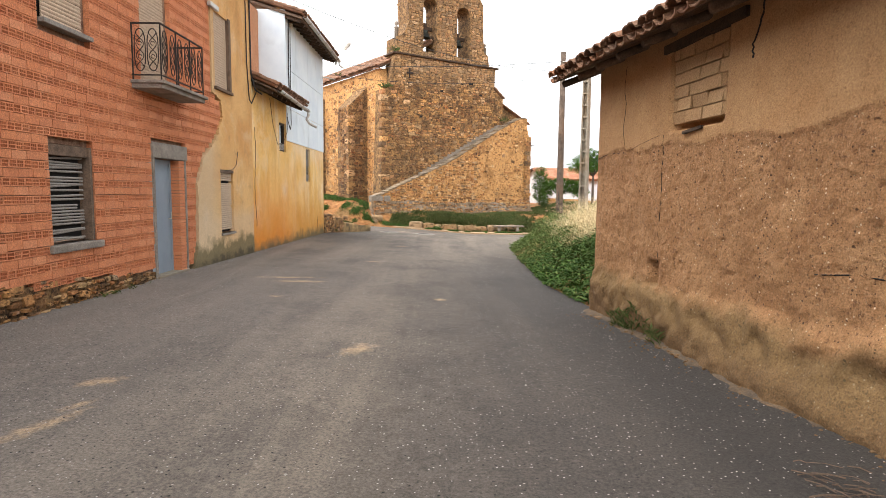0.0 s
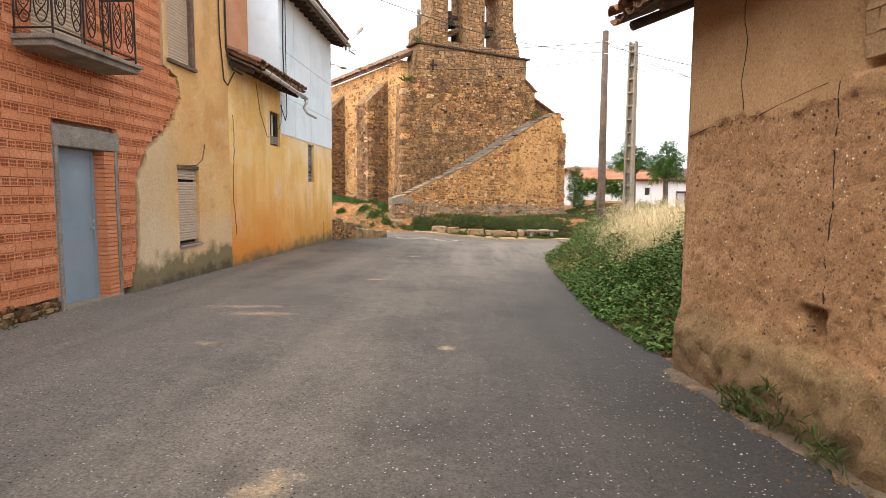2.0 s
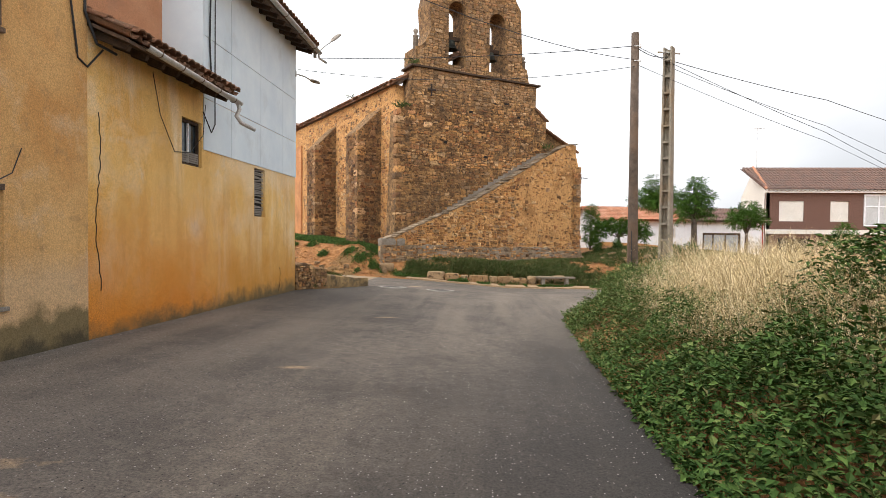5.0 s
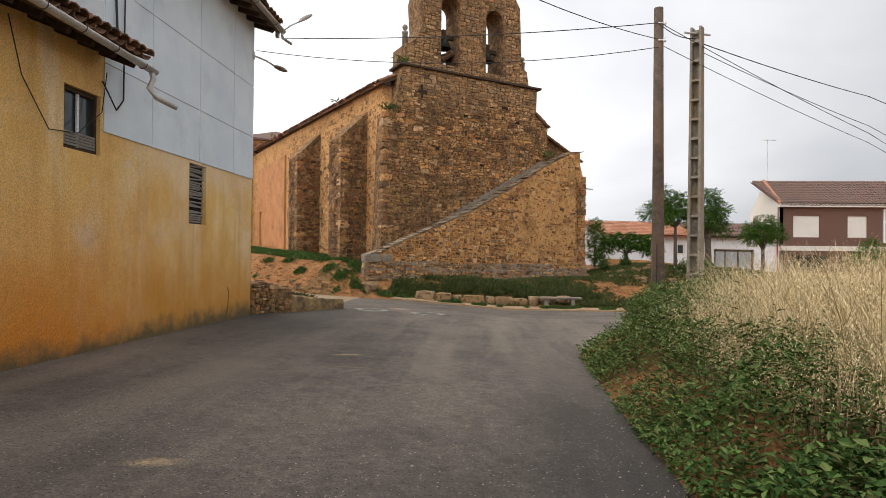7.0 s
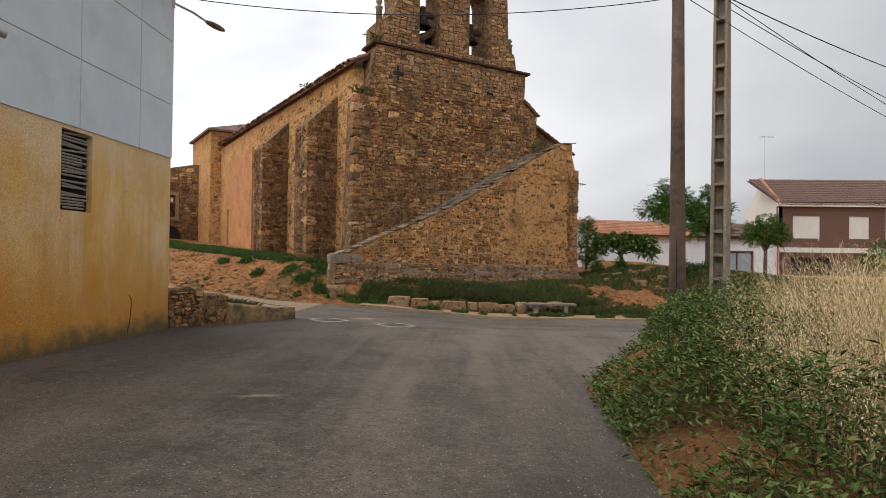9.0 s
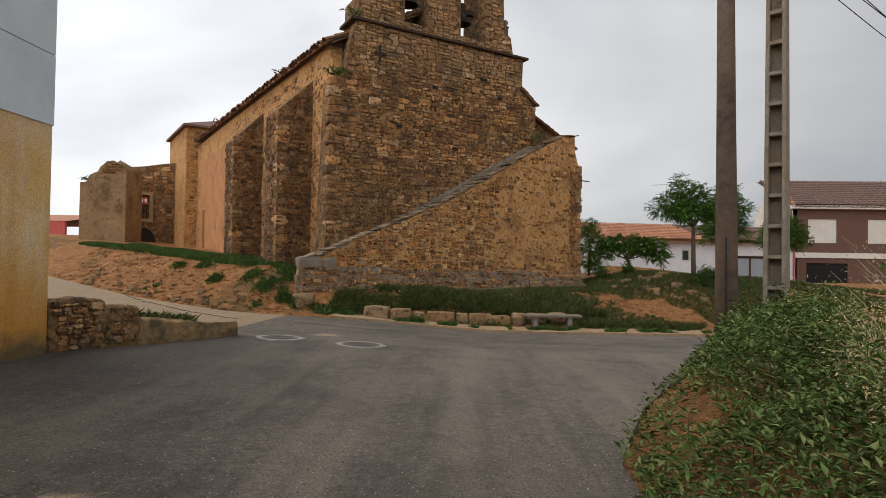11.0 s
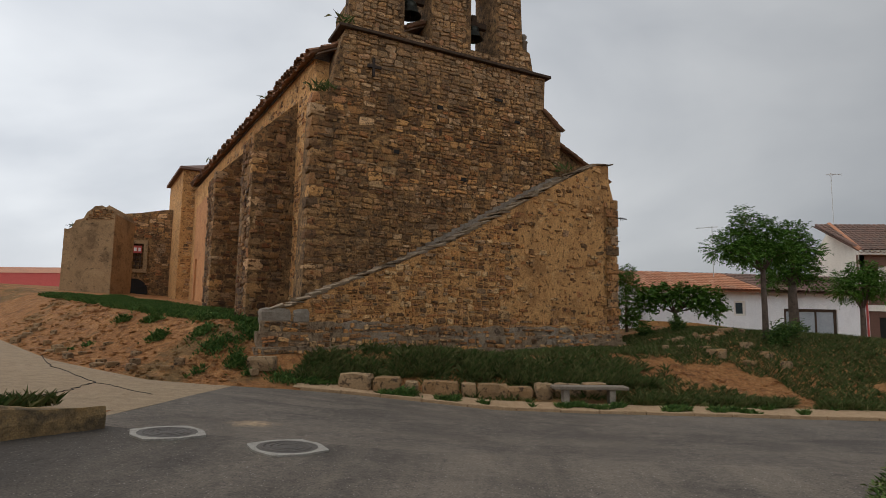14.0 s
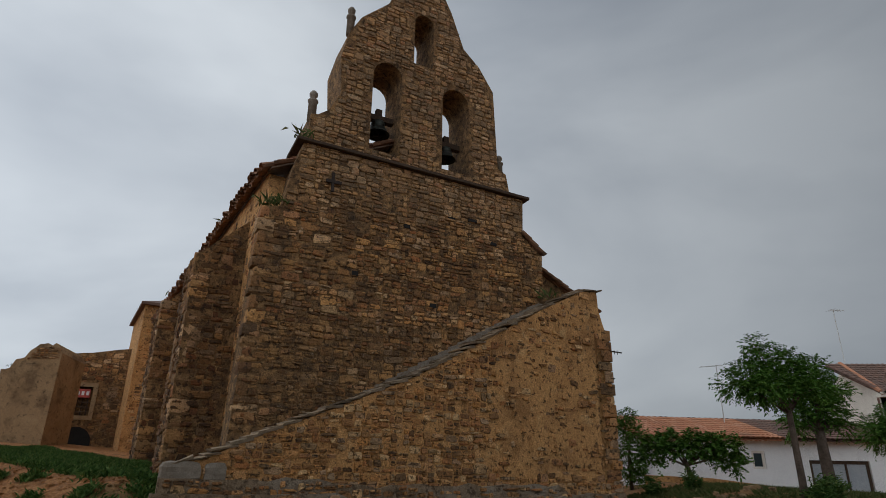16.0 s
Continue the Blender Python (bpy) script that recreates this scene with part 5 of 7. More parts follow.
def scroll(o, a):
    """One wrought-iron panel: a long oval ring with crossed scrolls inside."""
    b = Build()
    o, a = Vector(o), Vector(a)
    ring = [o + a * (0.085 * math.cos(t)) + Z * (0.24 * math.copysign(abs(math.sin(t)) ** 0.5, math.sin(t)) + (0.08 * math.sin(t))) for t in np.linspace(0, 2 * math.pi, 25)]
    b.tube(ring, 0.008, 5, cap=False)
    for s in (-1, 1):
        b.tube([o + a * (s * 0.06 * math.sin(3 * t)) + Z * (0.27 * t / 1.5708) for t in np.linspace(-1.5708, 1.5708, 17)], 0.007, 5)
    for zz in (-0.1, 0.1):
        b.tube([o + a * (0.03 * math.cos(t)) + Z * (zz + 0.03 * math.sin(t)) for t in np.linspace(0, 5.2, 9)], 0.006, 5)
    return b


for k in range(6):
    part("scroll_panel", scroll((BX, B0 + 0.14 + k * 0.265, 3.68), (0, 1, 0)), M_IRON, balcony)
for k in range(2):
    part("scroll_panel", scroll((-4.52 - k * 0.2, B0, 3.68), (1, 0, 0)), M_IRON, balcony)
# hanging lead flashing beside the upper window
boxed("flashing", HX + 0.02, HX + 0.1, 12.3, 12.75, 5.25, 5.34, M_ZINC, brick_house, "bent metal flashing", 0.01)

# ---- plaster house ----
w3 = part("window", slab(rect(12.74, 13.57, 0.54, 1.96), [rect(12.8, 13.51, 0.6, 1.88)], (HX - 0.1, 0, 0), YV, XB, 0.05), M_TIMBER, plaster_house, "window closed by a tan roller blind")
boxed("sill", HX - 0.08, HX + 0.06, 12.74, 13.58, 0.53, 0.58, M_CONCRETE, w3, "", 0.01)
boxed("lintel_board", HX - 0.08, HX + 0.03, 12.75, 13.56, 1.9, 1.97, M_TIMBER, w3, "", 0.008)
blinds("blind", 12.78, 13.53, 0.6, 1.92, HX - 0.03, M_BLIND_TAN, plaster_house, 0.05, 0.045, 6)
w4 = part("window", slab(rect(12.57, 13.5, 3.66, 5.3), [rect(12.64, 13.43, 3.74, 5.22)], (HX - 0.1, 0, 0), YV, XB, 0.05), M_TIMBER, plaster_house)
boxed("sill", HX - 0.08, HX + 0.09, 12.55, 13.52, 3.64, 3.7, M_TIMBER, w4, "dark wooden sill", 0.01)
boxed("shutter_box", HX - 0.02, HX + 0.06, 13.38, 13.5, 3.72, 5.28, M_TIMBER, w4, "", 0.01)
blinds("blind", 12.6, 13.4, 3.72, 5.25, HX - 0.02, M_BLIND_TAN, plaster_house, 0.0, 0.05, 7)
boxed("eave", -6.0, -4.45, -15, 15.0, 6.5, 6.6, M_TIMBER, plaster_house, "timber eave boards", 0.0)
tile_roof((-6.6, -15, 7.35), (0, 1, 0), 30.0, Vector((2.1, 0, -0.72)).normalized(), 2.3, M_TILE, plaster_house, 0.24, 0.4)

# ---- yellow house: lean-to roof, gutter, window ----
LD = Vector((1.45, 0, -0.62)).normalized()
tile_roof((-5.68, 15.05, 4.75), (0, 1, 0), 3.25, LD, 1.55, M_TILE, yellow_house, 0.2, 0.36, jitter=0.025)
b = Build()
b.add([(-5.65, 15.0, 4.66), (-4.27, 15.0, 4.07), (-4.27, 18.35, 4.07), (-5.65, 18.35, 4.66), (-5.65, 15.0, 4.61), (-4.27, 15.0, 4.02), (-4.27, 18.35, 4.02), (-5.65, 18.35, 4.61)], [(0, 1, 2, 3), (7, 6, 5, 4), (0, 4, 5, 1), (1, 5, 6, 2), (2, 6, 7, 3), (3, 7, 4, 0)])
part("roof_boards", b, M_TIMBER, yellow_house)
for k in range(8):
    b = Build()
    y = 15.1 + k * 0.44
    b.add([Vector(p) for p in ((-4.88, y, 4.26), (-4.32, y, 4.02), (-4.32, y + 0.07, 4.02), (-4.88, y + 0.07, 4.26), (-4.88, y, 4.14), (-4.36, y, 3.94), (-4.36, y + 0.07, 3.94), (-4.88, y + 0.07, 4.14))], [(0, 1, 2, 3), (7, 6, 5, 4), (0, 4, 5, 1), (1, 5, 6, 2), (2, 6, 7, 3), (3, 7, 4, 0)])
    part("rafter_end", b, M_DARK_TIMBER, yellow_house)


def gutter(name, y0, y1, x, z0, z1, r, parent):
    """A half-round gutter along y that falls from z0 to z1, with bands round it."""
    b = Build()
    n = 9
    for y, z in ((y0, z0), (y1, z1)):
        for rr in (r, r * 0.9):
            b.v += [(x + rr * math.cos(math.pi + math.pi * k / n), y, z + rr * math.sin(math.pi + math.pi * k / n)) for k in range(n + 1)]
    m = n + 1
    b.f = [(k, k + 1, 2 * m + k + 1, 2 * m + k) for k in range(n)] + [(m + k, 3 * m + k, 3 * m + k + 1, m + k + 1) for k in range(n)] + [(k, m + k, m + k + 1, k + 1) for k in range(n)] + [(2 * m + k, 2 * m + k + 1, 3 * m + k + 1, 3 * m + k) for k in range(n)] + [(0, 2 * m, 3 * m, m), (n, m + n, 3 * m + n, 2 * m + n)]
    ob = part(name, b, M_ZINC, parent, "half-round metal gutter", smooth=True)
    for k in range(5):
        t = (k + 0.5) / 5
        y, z = y0 + (y1 - y0) * t, z0 + (z1 - z0) * t
        c = Build()
        c.tube([(x + r * 1.06 * math.cos(math.pi + math.pi * q / 8), y, z + r * 1.06 * math.sin(math.pi + math.pi * q / 8)) for q in range(9)], 0.009, 5)
        part("bracket", c, M_TIMBER, ob)
    return ob


g1 = gutter("gutter", 15.35, 18.55, -4.22, 4.09, 3.99, 0.065, yellow_house)
b = Build()
b.tube([(-4.22, 18.45, 3.95), (-4.2, 18.47, 3.85), (-4.26, 18.46, 3.72), (-4.2, 18.55, 3.6), (-4.05, 18.85, 3.52)], 0.04, 9)
part("outlet", b, M_ZINC, g1, "short bent outlet spout", smooth=True)
w5 = part("window", slab(rect(17.46, 18.28, 2.64, 3.57), [rect(17.54, 18.2, 2.73, 3.47)], (HX - 0.06, 0, 0), YV, XB, 0.06), M_DARK_TIMBER, yellow_house, "small dark wooden window with a broken blind")
boxed("pane", HX - 0.12, HX - 0.11, 17.54, 18.2, 2.73, 3.47, M_GLASS, w5, "", 0.0)
boxed("mullion", HX - 0.1, HX - 0.07, 17.85, 17.89, 2.73, 3.47, M_WHITE, w5, "pale mullion", 0.004)
for k in range(5):
    boxed("slat", HX - 0.07, HX - 0.05, 17.56, 18.2, 2.74 + k * 0.04, 2.77 + k * 0.04, M_BLIND, w5, "", 0.0)
# crack down the ochre wall
b = Build()
ck = random.Random(17)
b.tube([(HX + 0.001, 15.2 + 0.05 * math.sin(z * 3) + ck.uniform(-0.02, 0.02), z) for z in np.arange(0.6, 3.2, 0.09)], 0.009, 4)
part("crack", b, M_DARK, yellow_house, "long crack in the plaster")
b = Build()
b.tube([(HX - 0.009, 22.55 + 0.06 * math.sin(z * 5) + ck.uniform(-0.02, 0.02), z) for z in np.arange(-0.1, 0.6, 0.07)], 0.008, 4)
part("crack", b, M_DARK, panel_house, "short crack near the ground")

# ---- panel house: blind, eave, gutter, street lamps ----
w6 = part("window", slab(rect(20.82, 21.56, 1.8, 3.03), [rect(20.9, 21.48, 1.88, 2.95)], (HX - 0.1, 0, 0), YV, XB, 0.05), M_DARK_TIMBER, panel_house, "window behind a torn slatted blind")
blinds("blind", 20.88, 21.5, 1.87, 2.97, HX - 0.06, M_BLIND, panel_house, 0.4, 0.042, 9, 0.75)
ED = Vector((1.0, 0, -0.42)).normalized()
b = Build()
b.add([(-6.4, 18.2, 7.36), (-4.3, 18.2, 6.72), (-4.3, 24.1, 6.72), (-6.4, 24.1, 7.36), (-6.4, 18.2, 7.28), (-4.3, 18.2, 6.64), (-4.3, 24.1, 6.64), (-6.4, 24.1, 7.28)], [(0, 1, 2, 3), (7, 6, 5, 4), (0, 4, 5, 1), (1, 5, 6, 2), (2, 6, 7, 3), (3, 7, 4, 0)])
part("eave_boards", b, M_TIMBER, panel_house)
for k in range(13):
    b = Build()
    y = 18.3 + k * 0.46
    b.add([Vector(p) for p in ((-4.9, y, 6.84), (-4.36, y, 6.65), (-4.36, y + 0.08, 6.65), (-4.9, y + 0.08, 6.84), (-4.9, y, 6.72), (-4.4, y, 6.56), (-4.4, y + 0.08, 6.56), (-4.9, y + 0.08, 6.72))], [(0, 1, 2, 3), (7, 6, 5, 4), (0, 4, 5, 1), (1, 5, 6, 2), (2, 6, 7, 3), (3, 7, 4, 0)])
    part("rafter_end", b, M_DARK_TIMBER, panel_house)
tile_roof((-6.7, 18.15, 7.55), (0, 1, 0), 5.9, Vector((2.1, 0, -0.64)).normalized(), 2.5, M_TILE, panel_house, 0.22, 0.38)
g2 = gutter("gutter", 18.25, 24.1, -4.22, 6.74, 6.68, 0.07, panel_house)
b = Build()
b.tube([(-4.22, 24.0, 6.66), (-4.22, 24.05, 6.5), (-4.1, 24.35, 6.46)], 0.035, 8)
part("outlet", b, M_ZINC, g2, "short bent outlet spout", smooth=True)


def street_lamp(root, tip, label):
    lamp = thing("street_lamp", label, "street lamp", tuple(root))
    r, t = Vector(root), Vector(tip)
    d = (t - r)
    f = d.normalized()
    side = f.cross(Z).normalized()
    b = Build()
    b.tube([r, r + d * 0.35 + Z * 0.03, r + d * 0.62], 0.022, 7)
    part("arm", b, M_ZINC, lamp, "thin metal arm", smooth=True)
    h = r + d * 0.6
    b = Build()
    L = d.length * 0.4
    prof = [(0.0, 0.03, 0.03), (0.25, 0.09, 0.06), (0.6, 0.11, 0.065), (0.9, 0.07, 0.05), (1.0, 0.02, 0.02)]
    for s, w, hh in prof:
        for k in range(8):
            a = math.pi * 2 * k / 8
            b.v.append(tuple(h + f * (L * s) + side * (w * math.cos(a)) + Z * (hh * math.sin(a) * (1.0 if math.sin(a) > 0 else 0.5))))
    b.f = [(i * 8 + k, i * 8 + (k + 1) % 8, (i + 1) * 8 + (k + 1) % 8, (i + 1) * 8 + k) for i in range(4) for k in range(8)]
    part("head", b, M_CONCRETE, lamp, "oval lamp head", smooth=True)
    b = Build()
    b.box(-0.05, 0.02, -0.05, 0.05, -0.09, 0.09, Matrix.Translation(r))
    part("bracket", b, M_ZINC, lamp)
    return lamp


street_lamp((-4.84, 23.8, 6.0), (-4.75, 25.9, 6.25), "wall-mounted street lamp on a thin arm at the house corner")
street_lamp((-4.35, 24.1, 6.62), (-4.1, 26.0, 7.85), "street lamp on a raked arm above the eave")

# cables on the house fronts
def cable(pts, r=0.012, name="cable", label="black cable clipped to the house front", sag=0.0, n=14):
    b = Build()
    line = []
    for p, q in zip(pts, pts[1:]):
        p, q = Vector(p), Vector(q)
        for k in range(n):
            t = k / n
            line.append(p.lerp(q, t) - Z * (sag * 4 * t * (1 - t)))
    line.append(Vector(pts[-1]))
    b.tube(line, r, 5)
    return tagged(part(name, b, M_CABLE), label, "cable")


cable([(-4.8, 14.55, 6.4), (-4.8, 14.58, 4.6), (-4.81, 14.75, 3.75), (-4.82, 14.95, 3.68), (-4.8, 15.25, 4.0)], 0.014)
cable([(-4.8, 14.85, 6.4), (-4.8, 14.88, 4.4), (-4.75, 15.05, 4.02), (-4.7, 15.4, 3.98)], 0.02)
cable([(-4.8, 18.55, 6.8), (-4.81, 18.5, 5.2), (-4.8, 18.55, 4.35)], 0.018)
cable([(-4.8, 18.72, 6.8), (-4.81, 18.72, 4.3), (-4.8, 18.7, 3.6), (-4.78, 18.5, 3.4), (-4.8, 18.2, 3.75)], 0.012)
cable([(-4.83, 16.55, 4.05), (-4.82, 16.75, 3.4), (-4.82, 17.2, 2.85), (-4.8, 17.7, 2.9), (-4.8, 18.2, 3.3), (-4.8, 18.3, 3.9)], 0.007, label="thin slack wire looping under the lean-to roof")
cable([(-4.8, 13.05, 1.96), (-4.76, 13.35, 1.98), (-4.77, 13.6, 2.1), (-4.78, 13.75, 2.4)], 0.007, label="loose pale wire above the blind")

# ---- poles and overhead wires ----
wood_pole = thing("utility_pole", "weathered round wooden utility pole", "pole", (4.76, 24.12, -0.1))
b = Build()
b.tube([(4.76, 24.1, -0.4), (4.75, 24.12, 1.2), (4.75, 24.16, 3.5), (4.76, 24.25, 7.15)], 0.165, 16, 0.105)
part("shaft", b, M_POLE, wood_pole, smooth=True)
b = Build()
b.tube([(4.68, 23.95, -0.3), (4.68, 23.97, 1.6)], 0.012, 6)
part("earth_wire", b, M_CABLE, wood_pole, "thin black earth wire")
for zz in (6.75, 6.35):
    b = Build()
    b.lathe([(0.0, -0.05), (0.035, -0.045), (0.04, 0.0), (0.025, 0.03), (0.035, 0.05), (0.0, 0.06)], (4.86, 24.1, zz), 10)
    b.tube([(4.7, 24.1, zz), (4.86, 24.1, zz)], 0.01, 6)
    part("insulator", b, M_WHITE, wood_pole, "small white insulator", smooth=True)
concrete_pole = thing("concrete_pole", "square concrete electricity pole with cast step holes", "pole", (5.95, 25.1, -0.1))
PM = Matrix.Translation((5.95, 25.1, 0)) @ Matrix.Rotation(radians(-38), 4, "Z")
for nm, x0, x1 in (("flange", -0.17, -0.1), ("flange", 0.1, 0.17)):
    b = Build()
    p = [PM @ Vector((x * (1 if z < 0 else 0.78), y * (1 if z < 0 else 0.75), z)) for z in (-0.5, 7.0) for y in (-0.16, 0.16) for x in (x0, x1)]
    b.add(p, [(0, 2, 3, 1), (4, 5, 7, 6), (0, 1, 5, 4), (2, 6, 7, 3), (0, 4, 6, 2), (1, 3, 7, 5)])
    part(nm, b, M_POLE_CONCRETE, concrete_pole, bevel=0.012)
b = Build()
b.box(-0.12, 0.12, 0.02, 0.1, -0.5, 6.95, PM)
part("web", b, M_POLE_CONCRETE, concrete_pole, "ochre-stained recessed web")
for k in range(14):
    b = Build()
    b.box(-0.11, 0.11, -0.13, 0.04, 0.35 + k * 0.48, 0.41 + k * 0.48, PM)
    part("cast_step", b, M_POLE_CONCRETE, concrete_pole, bevel=0.01)
b = Build()
b.tube([(5.6, 25.0, 6.85), (6.3, 25.2, 6.85)], 0.025, 6)
part("cross_arm", b, M_ZINC, concrete_pole, "short steel cross arm")
W = "thin overhead wire between the poles and houses"
cable([(-4.2, 24.2, 6.55), (4.72, 24.1, 6.75), (5.9, 25.05, 6.72)], 0.011, "overhead_wire", W, 0.12)
cable([(-4.8, 23.9, 6.15), (4.72, 24.1, 6.18)], 0.009, "overhead_wire", W, 0.34)
for x0, y0, z0, z1, r in ((5.95, 25.0, 6.6, 6.54, 0.012), (5.95, 25.0, 6.4, 5.59, 0.009), (4.85, 24.15, 6.72, 5.35, 0.009), (4.85, 24.15, 6.22, 5.04, 0.008)):
    k = 2.6
    cable([(x0, y0, z0), (13.12, 30, z1), (x0 + (13.12 - x0) * k, y0 + (30 - y0) * k, z1 + (z1 - z0) * (k - 1) - 0.5)], r, "overhead_wire", W, 0.06)
cable([(-4.4, 14.2, 6.3), (4.76, 24.2, 6.4)], 0.009, "overhead_wire", W, 0.5)

# ---- stub wall beside the house corner ----
M_EDGE = material("ochre_stained_concrete", [(0.20, 0.135, 0.065), (0.42, 0.27, 0.115)], 5, 0.95, 1.0, 24, stain=[((0.09, 0.07, 0.045), 2.2, 0.48, 0.6, 0.8), ((0.42, 0.24, 0.075), 1.5, 0.55, 0.66, 0.7)], bump_dist=0.04)
stub = thing("retaining_wall", "low crumbling stone and concrete retaining wall", "wall", (-4.4, 25, 0))
sr = random.Random(31)
SEG = [((-4.87, 23.86), (-4.6, 24.75), 0.57, 0.53), ((-4.6, 24.75), (-4.33, 25.25), 0.42, 0.38), ((-4.33, 25.25), (-3.42, 27.1), 0.2, -0.12)]
for (x0, y0), (x1, y1), t0, t1 in SEG:
    d = Vector((x1 - x0, y1 - y0, 0))
    L = d.length
    d.normalize()
    b = Build()
    n = max(3, int(L / 0.12))
    for i in range(n + 1):
        u = i / n
        px, py = x0 + (x1 - x0) * u, y0 + (y1 - y0) * u
        top = t0 + (t1 - t0) * u
        o = Vector((d.y, -d.x, 0))
        for zz, off in ((-0.6, 0.05), (-0.15, 0.06), (top * 0.5, 0.04), (top - 0.04, 0.03), (top, -0.03), (top, -0.35), (-0.3, -0.4)):
            q = Vector((px, py, zz)) + o * (off + 0.05 * noise.noise((px * 4, py * 4, zz * 5)) + 0.03 * noise.noise((px * 11, py * 11, zz * 9)))
            q.z += 0.022 * noise.noise((px * 3, py * 3, zz)) + (0.035 * noise.noise((px * 9, py * 9, zz)) if zz > 0 else 0)
            b.v.append(tuple(q))
    b.f = [(i * 7 + k, i * 7 + k + 1, (i + 1) * 7 + k + 1, (i + 1) * 7 + k) for i in range(n) for k in range(6)] + [tuple(range(7)), tuple(n * 7 + k for k in range(6, -1, -1))]
    seg = part("masonry", recalc(b), M_MORTAR if t0 > 0.3 else M_EDGE, stub, "weathered grey masonry" if t0 > 0.3 else "ochre concrete edge")
    if t0 > 0.3:
        lay(rubble([(0.02, -0.2), (L - 0.02, -0.2), (L - 0.02, t1 - 0.05), (0.02, t0 - 0.05)], [], Vector((x0, y0, 0)) + Vector((d.y, -d.x, 0)) * 0.05, d, Vector((d.y, -d.x, 0)), sr, (0.1, 0.18), (0.12, 0.3)), seg, "stone", M_STONE_PIECE, M_STONE_WARM, lambda u, z: True, 60)

# ---- manholes, kerb, stone blocks, bench ----
M_LID = material("worn_iron_lid", [(0.07, 0.06, 0.052), (0.13, 0.115, 0.10)], 30, 0.6, 0.6, 80)
M_COLLAR = material("cement_collar", [(0.27, 0.25, 0.215), (0.38, 0.355, 0.31)], 12, 0.9, 0.4, 70)


def manhole(x, y):
    z = road_z(x, y)
    cover = thing("manhole_cover", "round iron manhole cover in a pale concrete collar", "manhole cover", (x, y, z), "manholes at the crossing")
    b = Build()
    outer, inner, n = [], [], 40
    for k in range(n):
        a = 6.2832 * k / n
        r = 0.425 + 0.07 * (abs(math.cos(2 * a)) ** 10) + 0.012 * noise.noise((x + math.cos(a) * 3, math.sin(a) * 3, 0))
        outer.append((x + r * math.cos(a), y + r * math.sin(a)))
        inner.append((x + 0.355 * math.cos(a), y + 0.355 * math.sin(a)))
    b.v = [(px, py, road_z(px, py) + 0.022) for px, py in outer] + [(px, py, road_z(px, py) + 0.022) for px, py in inner] + [(px, py, road_z(px, py) - 0.03) for px, py in outer]
    b.f = [(k, (k + 1) % n, n + (k + 1) % n, n + k) for k in range(n)] + [(k, 2 * n + k, 2 * n + (k + 1) % n, (k + 1) % n) for k in range(n)]
    part("collar", b, M_COLLAR, cover, "pale cement collar")
    b = Build()
    b.v = [(px, py, road_z(px, py) + 0.02) for px, py in inner] + [(x, y, z + 0.02)]
    b.f = [(k, (k + 1) % n, n) for k in range(n)]
    part("lid", b, M_LID, cover, "dark worn iron lid")
    for r in (0.12, 0.2, 0.28):
        b = Build()
        b.tube([(x + r * math.cos(a), y + r * math.sin(a), road_z(x + r * math.cos(a), y + r * math.sin(a)) + 0.02) for a in np.linspace(0, 6.2832, 25)], 0.008, 4, cap=False)
        part("rib", b, M_LID, cover)


manhole(-2.52, 27.05)
manhole(-0.87, 26.75)
kerb_rng = random.Random(40)
kerb = thing("kerb", "low pale kerb stones along the church verge", "kerb", (3, 32.5, -0.8))
x = -2.6
while x < 24:
    w = kerb_rng.uniform(0.7, 1.05)
    b = Build()
    p = []
    for zz in (-0.12, 0.07):
        for dy in (0.0, 0.13):
            for xx in (x + 0.01, x + w - 0.01):
                p.append(Vector((xx, kerb_y(xx) + dy, road_z(xx, kerb_y(xx)) + zz + kerb_rng.uniform(-0.008, 0.008))))
    b.add(p, [(0, 2, 3, 1), (4, 5, 7, 6), (0, 1, 5, 4), (2, 6, 7, 3), (0, 4, 6, 2), (1, 3, 7, 5)])
    part("kerb_stone", b, M_SAND, kerb, bevel=0.015)
    x += w
verge = [[(float(x), kerb_y(x) + 0.12 + d, land(float(x), kerb_y(x) + 0.12 + d) + 0.02) for x in np.arange(-2.8, 24, 0.3)] for d in (0.0, 0.3, 0.6, 0.85)]
tagged(sheet("verge_church", verge, M_SAND), "sandy strip between kerb and church slope", "verge", kind="structure")


def rough_block(w, d, h, r, steps=3):
    """A squared stone with worn corners and uneven faces."""
    bm = bmesh.new()
    bmesh.ops.create_cube(bm, size=1.0)
    bmesh.ops.subdivide_edges(bm, edges=list(bm.edges), cuts=steps, use_grid_fill=True)
    s = r.uniform(0, 50)
    for v in bm.verts:
        c = v.co.copy()
        k = sum(1 for a in c if abs(a) > 0.49)
        f = (1.0, 1.0, 0.93, 0.84)[k]
        q = noise.noise_vector(c * 2.6 + Vector((s, s, s))) * 0.07
        v.co = Vector(((c.x * f + q.x) * w, (c.y * f + q.y) * d, (c.z * f + q.z) * h))
    me = bpy.data.meshes.new("block")
    bm.to_mesh(me)
    bm.free()
    return me


def place_stone(x, y, w, d, h, turn, name="stone_block", label="squared sandstone block lying on the verge", group="blocks below the church", mat=None, sink=0.1, seed=0):
    me = rough_block(w, d, h, random.Random(seed))
    ob = part(name, me, mat or M_BLOCK, smooth=False)
    ob.matrix_basis = pose(x, y, land(x, y) + h / 2 - sink, 0, 0, turn)
    return tagged(ob, label, "stone", group)


